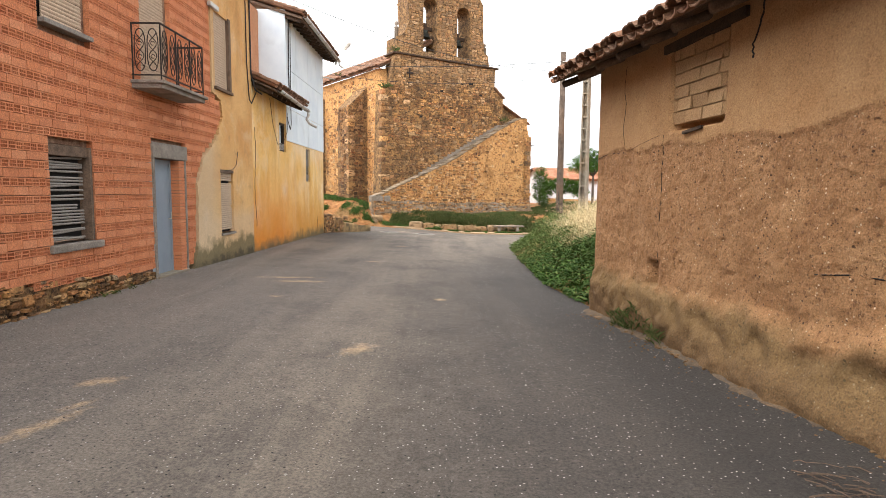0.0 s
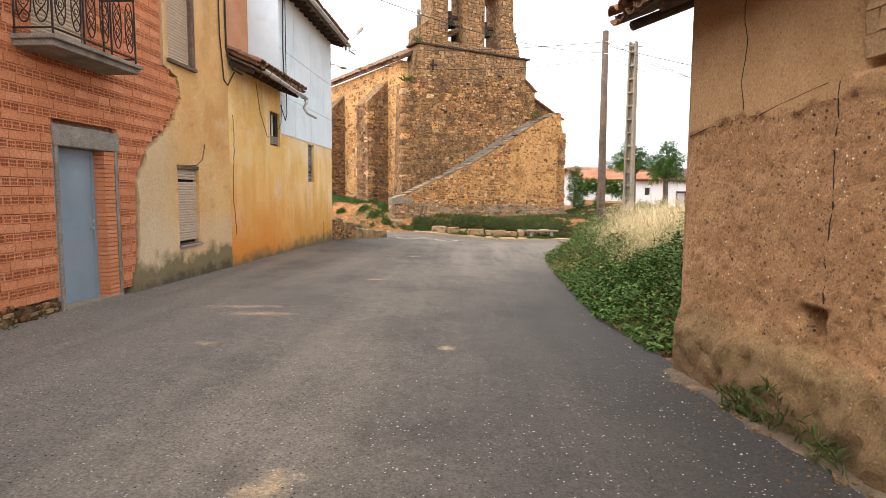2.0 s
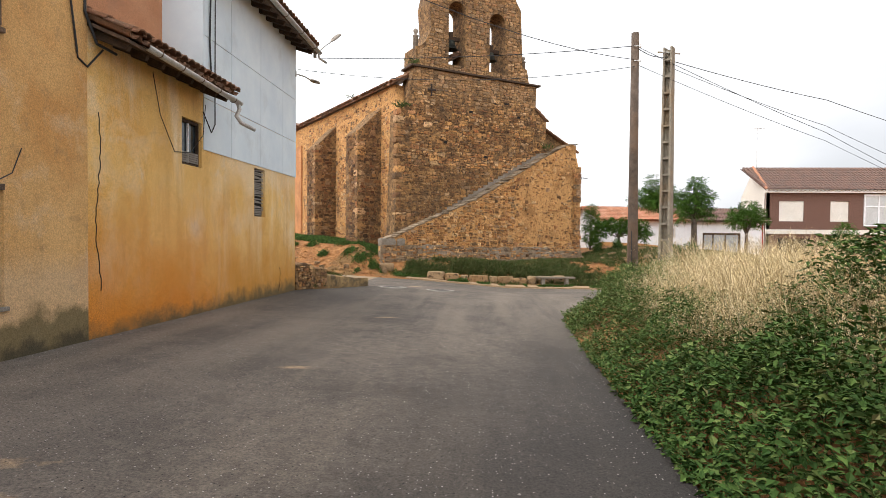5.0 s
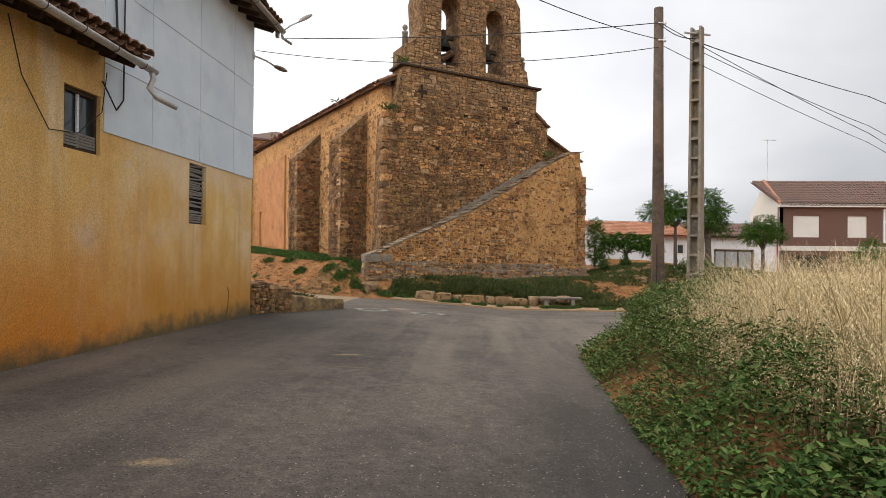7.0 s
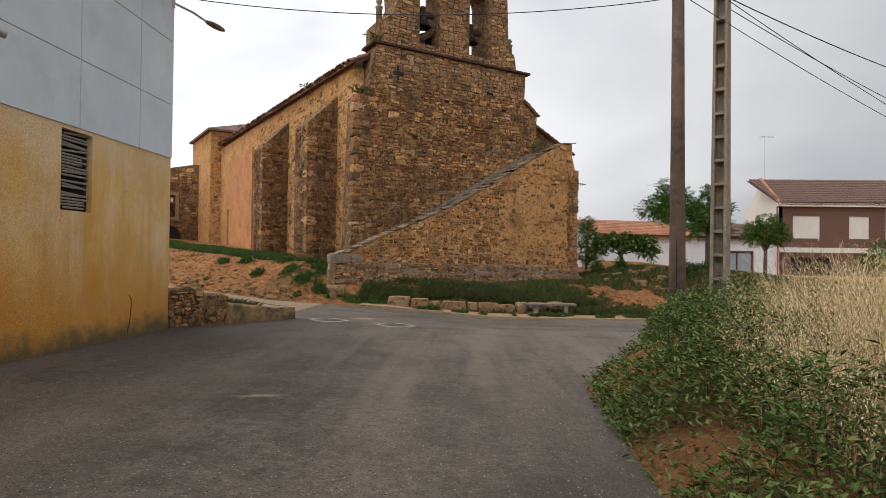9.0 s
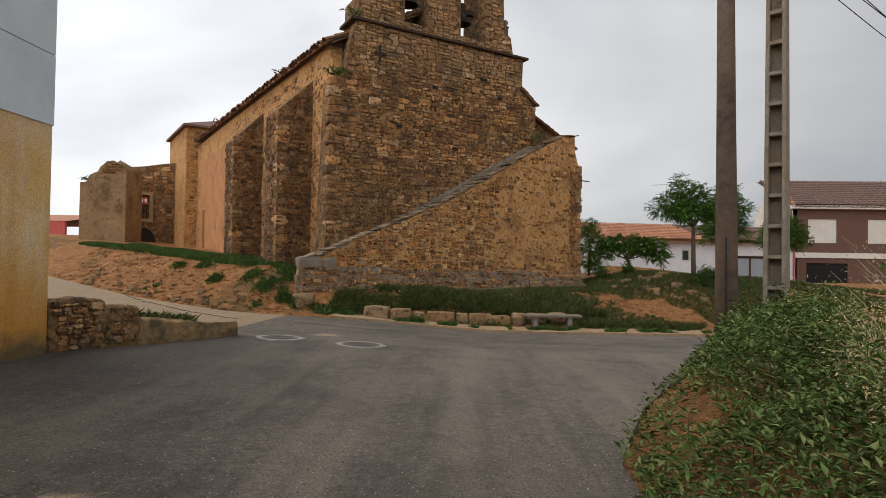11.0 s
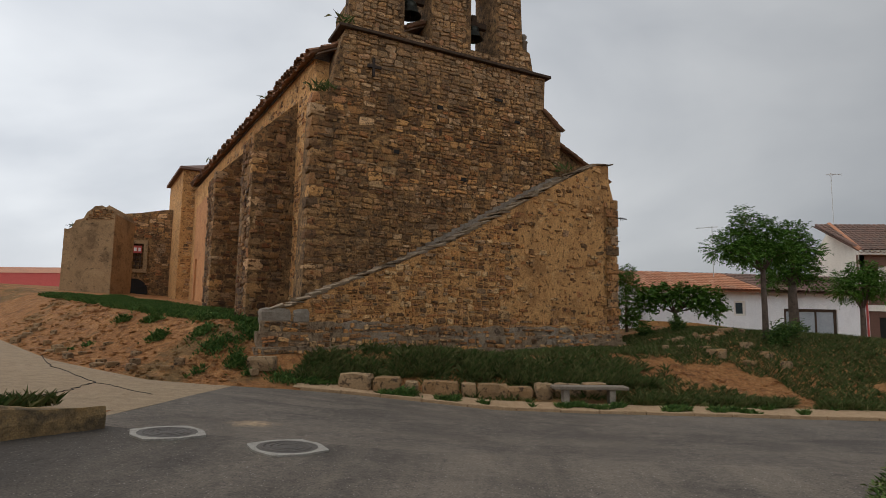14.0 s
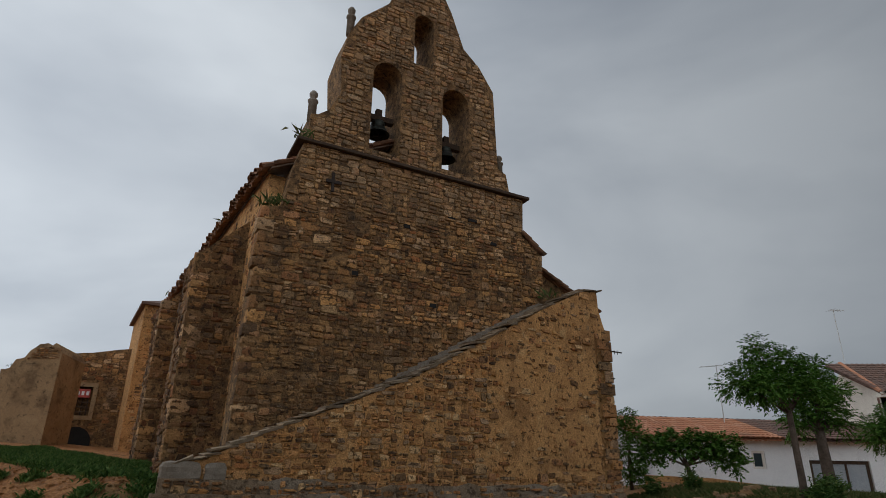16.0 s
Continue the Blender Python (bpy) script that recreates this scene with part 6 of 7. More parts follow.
br = random.Random(55)
for a, y, w in ((-1.55, 33.25, 0.75), (-0.85, 33.35, 0.62), (-0.3, 33.5, 0.3), (0.35, 33.75, 0.85), (1.0, 33.9, 0.34), (1.55, 33.95, 0.72), (2.2, 33.95, 0.6), (2.75, 34.0, 0.4), (3.3, 34.1, 0.62), (3.95, 34.2, 0.55)):
    place_stone(a, y, w, br.uniform(0.35, 0.5), br.uniform(0.34, 0.46), br.uniform(-6, 10), seed=int(a * 100) + 500)
place_stone(-3.75, 33.2, 0.62, 0.5, 0.34, 8, "boulder", "pale worn stone at the foot of the stair", seed=7)
for k in range(26):
    x = br.uniform(-13, -3.8)
    place_stone(x, kerb_y(x) + br.uniform(0.1, 1.4), br.uniform(0.1, 0.3), br.uniform(0.1, 0.24), br.uniform(0.08, 0.18), br.uniform(0, 90), "loose_stone", "loose brown stone on the clay bank", "loose stones on the bank", seed=k + 70, sink=0.03)
for k in range(22):
    x = br.uniform(6.5, 9.5)
    place_stone(x, br.uniform(35.8, 39.5), br.uniform(0.14, 0.4), br.uniform(0.12, 0.3), br.uniform(0.1, 0.22), br.uniform(0, 90), "loose_stone", "loose brown stone on the grassy slope", "loose stones by the stair end", seed=k + 170, sink=0.03)
b = Build()
for k in range(1500):
    x = br.uniform(-15, -3.8) if k % 3 else br.uniform(5.5, 14)
    y = kerb_y(x) + (br.uniform(0.1, 3.4) if x < 0 else br.uniform(1.1, 5.0))
    s = br.uniform(0.015, 0.07) * br.uniform(0.6, 1.2)
    c = Vector((x, y, land(x, y) + s * 0.2))
    v = [c + Vector((math.cos(a) * s * br.uniform(0.6, 1.4), math.sin(a) * s * br.uniform(0.6, 1.4), h * s)) for h in (-0.6, 0.3) for a in (0, 1.2, 2.5, 3.7, 5.0)] + [c + Z * s * br.uniform(0.4, 0.8)]
    b.add(v, [(i, (i + 1) % 5, 5 + (i + 1) % 5, 5 + i) for i in range(5)] + [(5 + i, 5 + (i + 1) % 5, 10) for i in range(5)])
tagged(part("clay_clods", b, M_EARTH), "crumbled clay clods and stones on the bank", "rubble", kind="stuff")
# cracks across the concrete lane
b = Build()
for line in ([(-12.7, 37.0), (-8.5, 32.5), (-6.1, 30.7), (-4.4, 29.9)], [(-6.1, 30.7), (-5.7, 29.4), (-5.6, 28.0)]):
    fine = []
    for (x0, y0), (x1, y1) in zip(line, line[1:]):
        for k in range(12):
            x, y = x0 + (x1 - x0) * k / 12 + br.uniform(-0.06, 0.06), y0 + (y1 - y0) * k / 12 + br.uniform(-0.06, 0.06)
            fine.append((x, y, road_z(x, y) + 0.004))
    b.tube(fine, 0.009, 5)
tagged(part("lane_crack", b, M_DARK), "dark cracks across the concrete lane", "crack", kind="structure")
bench = thing("bench", "plain stone slab bench on short posts", "bench", (4.0, 33.75, -0.7))
bz = land(4.0, 33.7)
BM = Matrix.Translation((3.75, 33.62, bz)) @ Matrix.Rotation(radians(6), 4, "Z")
b = Build()
b.box(-0.85, 0.85, -0.2, 0.2, 0.31, 0.38, BM)
part("seat", b, M_GREY_STONE, bench, "grey stone slab seat", bevel=0.015)
for x in (-0.55, 0.5):
    b = Build()
    b.box(x - 0.07, x + 0.07, -0.13, 0.13, -0.15, 0.315, BM)
    part("leg", b, M_CONCRETE, bench, bevel=0.012)

# ---- church details ----
def bell(u, z, r):
    c = CO + CU * u + CV * 0.85 + Z * z
    ob = Build()
    ob.lathe([(0.0, 0.62 * r * 2), (r * 0.5, 0.6 * r * 2), (r * 0.58, 0.5 * r * 2), (r * 0.62, 0.25 * r * 2), (r * 0.78, 0.1 * r * 2), (r, 0.0), (r * 0.93, 0.0), (r * 0.55, 0.4 * r * 2), (0.0, 0.5 * r * 2)], c, 20)
    bl = part("bell", ob, M_BRONZE, church, "dark bronze bell hanging in the arch", smooth=True)
    b = Build()
    m = Matrix.Translation(c + Z * (r * 1.24 + 0.09)) @ Matrix.Rotation(CA, 4, "Z")
    b.box(-0.56, 0.56, -0.1, 0.1, -0.1, 0.1, m)
    b.box(-0.1, 0.1, -0.09, 0.09, 0.1, 0.34, m)
    part("yoke", b, M_DARK_TIMBER, bl, "dark wooden yoke", bevel=0.015)
    b = Build()
    b.tube([c + Z * r * 0.8, c - Z * 0.06], 0.025, 6, 0.04)
    part("clapper", b, M_IRON, bl)


bell(3.32, 11.25, 0.4)
bell(5.8, 11.0, 0.36)


def pinnacle(u, z, h):
    b = Build()
    b.lathe([(0.0, -0.1), (0.13, -0.1), (0.13, h * 0.55), (0.16, h * 0.58), (0.16, h * 0.63), (0.08, h * 0.66), (0.06, h * 0.7), (0.12, h * 0.8), (0.13, h * 0.88), (0.08, h * 0.97), (0, h)], CO + CU * u + CV * 0.35 + Z * z, 12)
    part("pinnacle", b, M_GREY_STONE, church, "stone pinnacle with a ball top", smooth=True)


pinnacle(1.05, 10.9, 0.95)
pinnacle(2.0, 14.4, 1.05)
pinnacle(7.62, 10.6, 0.8)
for z, o in ((4.75, 0), (3.9, 0.1)):
    p = TO + TU * 11.4 + TV * 0.3 + Z * z
    b = Build()
    b.tube([p, p + TU * (0.9 - o * 4)], 0.022, 6)
    for k in range(3):
        q = p + TU * (0.45 + k * 0.13 - o * 3)
        b.tube([q - Z * 0.08, q + Z * 0.05], 0.012, 5)
    part("iron_bracket", b, M_IRON, church, "rusty iron line bracket")
# iron cross-shaped wall tie and putlog holes
b = Build()
m = Matrix.Translation(CO + CU * 1.75 + Z * 8.75 - CV * 0.09) @ Matrix.Rotation(CA, 4, "Z")
b.box(-0.04, 0.04, -0.03, 0.02, -0.3, 0.3, m)
b.box(-0.2, 0.25, -0.03, 0.02, -0.03, 0.06, m)
part("wall_tie", b, M_IRON, church, "iron wall tie")
for u, z, w, h in ((6.35, 8.55, 0.3, 0.1), (5.6, 8.45, 0.22, 0.12), (7.1, 7.9, 0.24, 0.1), (4.1, 7.9, 0.2, 0.12), (2.6, 6.2, 0.18, 0.12), (5.0, 5.6, 0.2, 0.12)):
    b = Build()
    b.box(u - w / 2, u + w / 2, -0.045, 0.05, z - h / 2, z + h / 2, Matrix.Translation(CO) @ Matrix.Rotation(CA, 4, "Z"))
    part("putlog_hole", b, M_DARK, church, "dark putlog hole")
# big squared corner stones, foot blocks and spread footing of the stair
fr = random.Random(77)
for u, z, w, h in ((-0.35, 1.02, 0.75, 0.4), (0.28, 1.0, 0.42, 0.42)):
    me = rough_block(w, 0.5, h, fr)
    ob = part("foot_block", me, M_GREY_STONE, stair, "large grey block at the stair foot")
    ob.matrix_basis = Matrix.Translation(TO + TU * u + TV * 0.18 + Z * (z + 0.05)) @ Matrix.Rotation(TA, 4, "Z")
M_FOOTING = material("mortared_footing", [(0.16, 0.105, 0.06), (0.33, 0.24, 0.15)], 6, 0.95, 1.0, 22, stain=[((0.32, 0.275, 0.215), 0.7, 0.52, 0.62, 0.65), ((0.05, 0.03, 0.017), 7, 0.53, 0.63, 0.8)], bump_dist=0.06)
ft = random.Random(79)
for k, (off, low, high, end) in enumerate(((0.5, -0.8, 0.2, 11.5), (0.27, -0.5, 0.55, 11.55), (0.12, 0.0, 0.82, 11.5))):
    edge = [(end - 0.35 * i, high + 0.1 * noise.noise((i * 0.7, k * 5, 1)) + (0.12 if i > 24 else 0) - (0.22 if i < 7 else 0)) for i in range(int((end + 0.85) / 0.35))]
    outline = [(-0.95 + 0.1 * k, low), (end + 0.1, low)] + edge + [(-0.95 + 0.1 * k, edge[-1][1])]
    foot_wall = part("footing", slab(outline, [], TO - TV * off, TU, TV, off + 0.02), M_FOOTING, stair, "spread footing of grey mortar and rubble")
    lay(rubble([(u, h - 0.01) for u, h in outline], [], TO - TV * off, TU, -TV, ft, (0.08, 0.22), (0.12, 0.46), (0.01, 0.07), skip=lambda u, z: 0.5 if u > 5.5 else 0.06), foot_wall, "stone", M_STONE_PIECE, M_STONE_WARM, lambda u, z: z > -0.3, 120)
# quoins up the left edge of the facade and on the near buttress
for base, ax, out, z0, z1, seed in ((CO + CU * -0.1, CU, -CV, 1.9, 7.6, 3), (SO + SW * 1.05 + SQ * 1.35, SW, SQ, 1.3, 6.6, 4), (SO + SW * 7.4 + SQ * 1.35, SW, SQ, 1.3, 6.6, 5)):
    q = random.Random(seed)
    z, k = z0, 0
    ang = math.atan2(ax.y, ax.x)
    while z < z1:
        h = q.uniform(0.14, 0.4)
        me = rough_block((0.5 if k % 2 else 0.3) * q.uniform(0.7, 1.25), 0.5, h - 0.012, q, 2)
        ob = part("quoin", me, M_QUOIN, church)
        ob.matrix_parent_inverse = Matrix.Translation(church.location).inverted()
        ob.matrix_basis = Matrix.Translation(base + ax * (0.24 if k % 2 else 0.12) - out * 0.215 + Z * (z + h / 2)) @ Matrix.Rotation(ang, 4, "Z")
        z += h
        k += 1
# small sign in the ruined window
b = slab(rect(2.75, 3.55, 4.95, 5.45), [], (-25.2, 55.85, 0), Vector((0.9, 0.43, 0)).normalized(), Vector((-0.43, 0.9, 0)).normalized(), 0.05)
M_RED = material("faded_red_sign", [(0.42, 0.06, 0.05), (0.5, 0.1, 0.08)], 6, 0.6, 0.0)
under(part("sign", b, M_RED, None, "small faded red sign in the blocked window"), ruin)

RU, RV = Vector((0.9, 0.43, 0)).normalized(), Vector((-0.43, 0.9, 0)).normalized()
surround = under(part("window_surround", slab(rect(2.45, 3.85, 3.65, 5.85), [rect(2.7, 3.6, 3.9, 5.6)], Vector((-25.2, 56.0, 0)) - RV * 0.09, RU, RV, 0.1), M_PIER, None, "pale rendered surround of the blocked window"), ruin)
for k in range(3):
    under(part("bar", slab(rect(2.85 + k * 0.25, 3.0 + k * 0.25, 5.08, 5.32), [], (-25.2, 55.84, 0), RU, RV, 0.02), M_WHITE), ruin)
    under(part("lattice_bar", slab(rect(2.84 + k * 0.28, 2.9 + k * 0.28, 3.92, 4.9), [], (-25.2, 55.98, 0), RU, RV, 0.05), M_DARK_TIMBER), ruin)
    under(part("lattice_bar", slab(rect(2.72, 3.58, 4.1 + k * 0.28, 4.15 + k * 0.28), [], (-25.2, 55.95, 0), RU, RV, 0.03), M_TIMBER), ruin)
under(part("niche", slab(arch(2.3, 4.0, 1.2, 2.4), [], Vector((-25.2, 56.0, 0)) - RV * 0.05, RU, RV, 0.06), M_DARK, None, "dark low arched niche"), ruin)
# stone plinth and broken coping of the pier
pd = Vector((2.3, 1.1, 0)).normalized()
po = Vector((pd.y, -pd.x, 0))
lay(rubble(rect(-0.05, 2.6, 0.6, 2.1), [], Vector((-23.1, 51.5, 0)) + po * 0.04, pd, po, rng, (0.14, 0.3), (0.2, 0.5), (0.01, 0.08)), ruin, "plinth_stone", M_QUOIN, M_STONE, lambda u, z: True, 60)
lay(rubble([(1.0, 6.3), (2.5, 6.5), (2.5, 7.15), (1.2, 7.0)], [], Vector((-23.1, 51.5, 0)) + po * 0.02, pd, po, rng, (0.08, 0.18), (0.2, 0.45), (0.01, 0.08)), ruin, "coping_stone", M_QUOIN, M_STONE, lambda u, z: True, 40)

# ---- houses across the square ----
white_house = thing("white_house", "long low whitewashed house with a clay tile roof", "house", (9, 49.5, 0))
WA = radians(14)
WU, WV = Vector((math.cos(WA), math.sin(WA), 0)), Vector((-math.sin(WA), math.cos(WA), 0))
WO = Vector((8.75, 49.3, 0))
GAR, SMALL = rect(7.9, 11.0, -0.9, 1.75), rect(5.1, 5.75, 1.35, 2.1)
part("wall", slab(rect(0, 12.9, -1.2, 2.65), [GAR, SMALL], WO, WU, WV, 0.3), M_WHITE, white_house)
part("end_wall", slab([(0, -1), (6, -1), (6, 2.6), (3, 3.6), (0, 2.6)], [], WO, WV, WU, 0.3), M_WHITE, white_house)
part("stone_plinth", slab([(-0.05, -1.2), (7.8, -1.2), (7.8, 0.45), (3.0, 0.95), (-0.05, 1.05)], [], WO - WV * 0.08, WU, WV, 0.1), M_RENDERED, white_house, "rough stone plinth")
tile_roof(WO + WV * 3 + Z * 3.6 - WU * 0.2, WU, 6.6, (-WV * 3.3 + Z * -1.0).normalized(), 3.55, M_TILE_NEW, white_house, 0.24, 0.4)
tile_roof(WO + WV * 3 + Z * 3.6 + WU * 6.6, WU, 6.6, (-WV * 3.3 + Z * -1.0).normalized(), 3.55, M_TILE_DARK, white_house, 0.24, 0.4, name="old_roof_tiles")
tile_roof(WO + WV * 3 + Z * 3.6 - WU * 0.2, WU, 13.2, (WV * 3.3 + Z * -1.0).normalized(), 3.5, M_TILE_DARK, white_house, 0.3, 0.45, name="rear_roof_tiles")
garage = part("garage_door", slab(GAR, [rect(8.08, 8.75, -0.8, 1.6), rect(8.85, 9.75, -0.8, 1.6), rect(9.85, 10.85, -0.8, 1.6)], WO + WV * 0.08, WU, WV, 0.07), M_DARK_TIMBER, white_house, "dark framed garage door with frosted panes")
for a, c in ((8.08, 8.75), (8.85, 9.75), (9.85, 10.85)):
    part("pane", slab(rect(a, c, -0.8, 1.6), [], WO + WV * 0.11, WU, WV, 0.02), material("frosted_pane", [(0.28, 0.31, 0.33), (0.36, 0.39, 0.41)], 2, 0.35, 0.0), garage)
sw = part("small_window", slab(SMALL, [rect(5.22, 5.63, 1.45, 2.0)], WO + WV * 0.05, WU, WV, 0.05), M_CREAM, white_house)
part("pane", slab(rect(5.22, 5.63, 1.45, 2.0), [], WO + WV * 0.08, WU, WV, 0.02), M_GLASS, sw)
part("drain_pipe", (lambda q: (q.tube([WO + WU * 12.75 - WV * 0.06 + Z * -0.9, WO + WU * 12.75 - WV * 0.06 + Z * 2.5], 0.05, 8), q)[1])(Build()), M_RED, white_house, "red-brown drain pipe")


def aerial(x, y, z, h, turn):
    a = thing("tv_aerial", "thin rooftop television aerial on a mast", "aerial", (x, y, z), "rooftop aerials")
    b = Build()
    b.tube([(x, y, z - 0.3), (x, y, z + h)], 0.022, 6)
    part("mast", b, M_ZINC, a)
    d = Vector((math.cos(turn), math.sin(turn), 0))
    e = Vector((-d.y, d.x, 0))
    top = Vector((x, y, z + h - 0.05))
    b = Build()
    b.tube([top - d * 0.3, top + d * 0.8], 0.014, 5)
    part("boom", b, M_ZINC, a)
    for k in range(6):
        b = Build()
        p = top + d * (-0.25 + k * 0.18)
        w = 0.32 - 0.03 * k
        b.tube([p - e * w + Z * 0.03 * (k % 2), p + e * w], 0.01, 5)
        part("element", b, M_ZINC, a)


aerial(13.3, 52.0, 3.7, 2.4, 2.6)
aerial(24.0, 60.0, 7.3, 3.6, 0.2)
right_house = thing("two_storey_house", "two-storey dark brick house with a tiled roof", "house", (22.9, 55.7, 0))
W1, W2, GL, GD = rect(1.0, 2.9, 2.75, 4.35), rect(4.9, 6.3, 2.75, 4.35), rect(7.4, 15, 2.4, 4.9), rect(0.9, 3.6, -1.1, 1.4)
part("wall", slab(rect(0, 18, -1.2, 5.2), [W1, W2, GL, GD], (22.9, 55.7, 0), (1, 0, 0), (0, 1, 0), 0.3), M_DARK_BRICK, right_house)
part("gable_wall", slab([(0, -1.2), (9, -1.2), (9, 5.2), (4.4, 7.3), (0, 5.2)], [], (22.88, 55.7, 0), Vector((0.2, 0.98, 0)), (1, 0, 0), 0.3), M_CREAM, right_house, "plain cream gable wall")
part("floor_band", slab(rect(-0.02, 18, 1.75, 2.1), [], (22.9, 55.6, 0), (1, 0, 0), (0, 1, 0), 0.12), M_CREAM, right_house, "cream floor band")
part("eave_band", slab(rect(-0.2, 18, 5.0, 5.25), [], (22.9, 55.3, 0), (1, 0, 0), (0, 1, 0), 0.4), M_CREAM, right_house, "cream eave")
for q in (W1, W2):
    part("shutter", slab(q, [], (22.9, 55.78, 0), (1, 0, 0), (0, 1, 0), 0.05), M_CREAM, right_house, "closed cream roller shutter")
part("garage_shutter", slab(GD, [], (22.9, 55.8, 0), (1, 0, 0), (0, 1, 0), 0.05), M_DARK, right_house)
glz = part("glazed_balcony", slab(GL, [rect(7.5 + k * 1.05, 8.45 + k * 1.05, z0, z1) for k in range(7) for z0, z1 in ((2.5, 3.9), (4.0, 4.8))], (22.9, 55.6, 0), (1, 0, 0), (0, 1, 0), 0.08), M_WHITE, right_house, "white framed glazed balcony")
part("pane", slab(rect(7.45, 14.95, 2.45, 4.85), [], (22.9, 55.66, 0), (1, 0, 0), (0, 1, 0), 0.02), material("pale_curtain_glass", [(0.42, 0.42, 0.4), (0.52, 0.52, 0.5)], 1.5, 0.2, 0.0), glz)
tile_roof((22.8, 60.1, 7.4), (1, 0, 0), 18.5, Vector((0, -4.7, -2.15)).normalized(), 5.3, M_TILE_DARK, right_house, 0.3, 0.42)
part("verge_tiles", (lambda q: (q.tube([(22.85, 55.4, 5.25), (23.75, 60.1, 7.5)], 0.14, 8), q)[1])(Build()), M_TILE_NEW, right_house, "orange verge tiles")
warehouse = thing("warehouse", "long far warehouse with a red metal roof", "warehouse", (-50, 78, 0))
b = Build()
b.box(-95, -47, 84, 98, 0, 3.6)
part("wall", b, M_CREAM, warehouse)
b = Build()
b.box(-95, -46.5, 83.6, 84.0, 3.4, 5.2)
part("fascia", b, M_RED, warehouse, "dark red metal fascia")
b = Build()
b.add([(-95.5, 83.5, 5.2), (-46, 83.5, 5.2), (-46, 91, 6.4), (-95.5, 91, 6.4), (-95.5, 98, 5.2), (-46, 98, 5.2)], [(0, 1, 2, 3), (3, 2, 5, 4)])
part("roof", b, M_TILE_NEW, warehouse, "red metal roof sheets")

# ---- grit and litter on the asphalt ----
gr = random.Random(91)
b = Build()
for k in range(420):
    x, y = gr.uniform(-4.7, 2.2), gr.uniform(1.2, 26)
    if gr.random() < 0.5:
        x = gr.choice((-4.75 + abs(gr.gauss(0, 0.3)), road_right(y) - abs(gr.gauss(0, 0.35))))
    s = gr.uniform(0.004, 0.013)
    c = Vector((x, y, road_z(x, y) + 0.012))
    v = [c + Vector((math.cos(a) * s * gr.uniform(0.7, 1.3), math.sin(a) * s * gr.uniform(0.7, 1.3), 0)) for a in (0, 1.57, 3.14, 4.71)] + [c + Z * s * 0.9]
    b.add(v, [(0, 1, 4), (1, 2, 4), (2, 3, 4), (3, 0, 4)])
tagged(part("gravel", b, M_COLLAR), "loose pale grit on the asphalt", "gravel", kind="stuff")
# withered stalks dropped by the barn
b = Build()
for k in range(26):
    c = Vector((2.25 + gr.gauss(0, 0.09), 3.0 + gr.gauss(0, 0.14), 0))
    a = gr.uniform(-0.6, 0.9) + 2.4
    L = gr.uniform(0.06, 0.2)
    c.z = road_z(c.x, c.y) + 0.015
    d = Vector((math.cos(a), math.sin(a), 0))
    b.tube([c, c + d * L * 0.5 + Z * 0.012, c + d * L], gr.uniform(0.002, 0.006), 5)
tagged(part("withered_stalks", b, M_TIMBER), "small heap of withered stalks on the road edge", "plant litter", kind="stuff")


# ---- plants ----
nr = np.random.default_rng(7)


def leaves(name, P, D, L, Wd, mat, label, category, fold=0.25, parent=None, curl=0.0):
    """Folded four-cornered leaves from arrays of places, directions, lengths and widths."""
    n = len(P)
    D = D / np.linalg.norm(D, axis=1, keepdims=True)
    up = np.tile(np.array([[0.0, 0.0, 1.0]]), (n, 1)) + nr.normal(0, 0.35, (n, 3))
    S = np.cross(D, up)
    S /= np.linalg.norm(S, axis=1, keepdims=True) + 1e-9
    N = np.cross(S, D)
    L, Wd = L[:, None], Wd[:, None]
    V = np.empty((n, 4, 3))
    V[:, 0] = P
    V[:, 1] = P + D * L * 0.45 + S * Wd + N * Wd * fold
    V[:, 2] = P + D * L - N * L * curl
    V[:, 3] = P + D * L * 0.45 - S * Wd + N * Wd * fold
    F = (np.arange(n) * 4)[:, None, None] + np.array([[0, 1, 2], [0, 2, 3]])[None]
    me = bpy.data.meshes.new(name)
    me.from_pydata(V.reshape(-1, 3).tolist(), [], F.reshape(-1, 3).tolist())
    me.materials.append(mat)
    ob = new(name, me)
    if parent:
        ob.parent = parent
        ob.matrix_parent_inverse = Matrix.Translation(parent.location).inverted()
    else:
        tagged(ob, label, category, kind="stuff")
    return ob


def rand_dirs(n, up):
    a = nr.uniform(0, 2 * math.pi, n)
    z = nr.normal(up, 0.45, n)
    return np.stack([np.cos(a), np.sin(a), z], 1)


def scatter(n, fx, y0, y1, e0, e1, keep):
    """Places beside the street: y between y0 and y1, e metres from the asphalt."""
    out = []
    while len(out) < n:
        y = nr.uniform(y0, y1)
        e = nr.uniform(e0, e1)
        x = fx(y) + e
        if keep(x, y, e):
            out.append((x, y, e))
    return out


def weed_top(x, y, e):
    h = 0.34 + 0.62 * smooth(0.0, 1.5, e)
    h *= ip(y, [8.8, 9.6, 12, 16, 18, 22, 26.5], [0.35, 0.75, 0.95, 0.8, 0.68, 0.8, 0.85])
    h *= 0.75 + 0.7 * noise.noise((x * 1.1, y * 1.1, 30)) + 0.35 * noise.noise((x * 3.1, y * 3.1, 31))
    h *= 0.45 + 0.55 * smooth(-0.1, 0.35, e)
    return max(0.05, h)


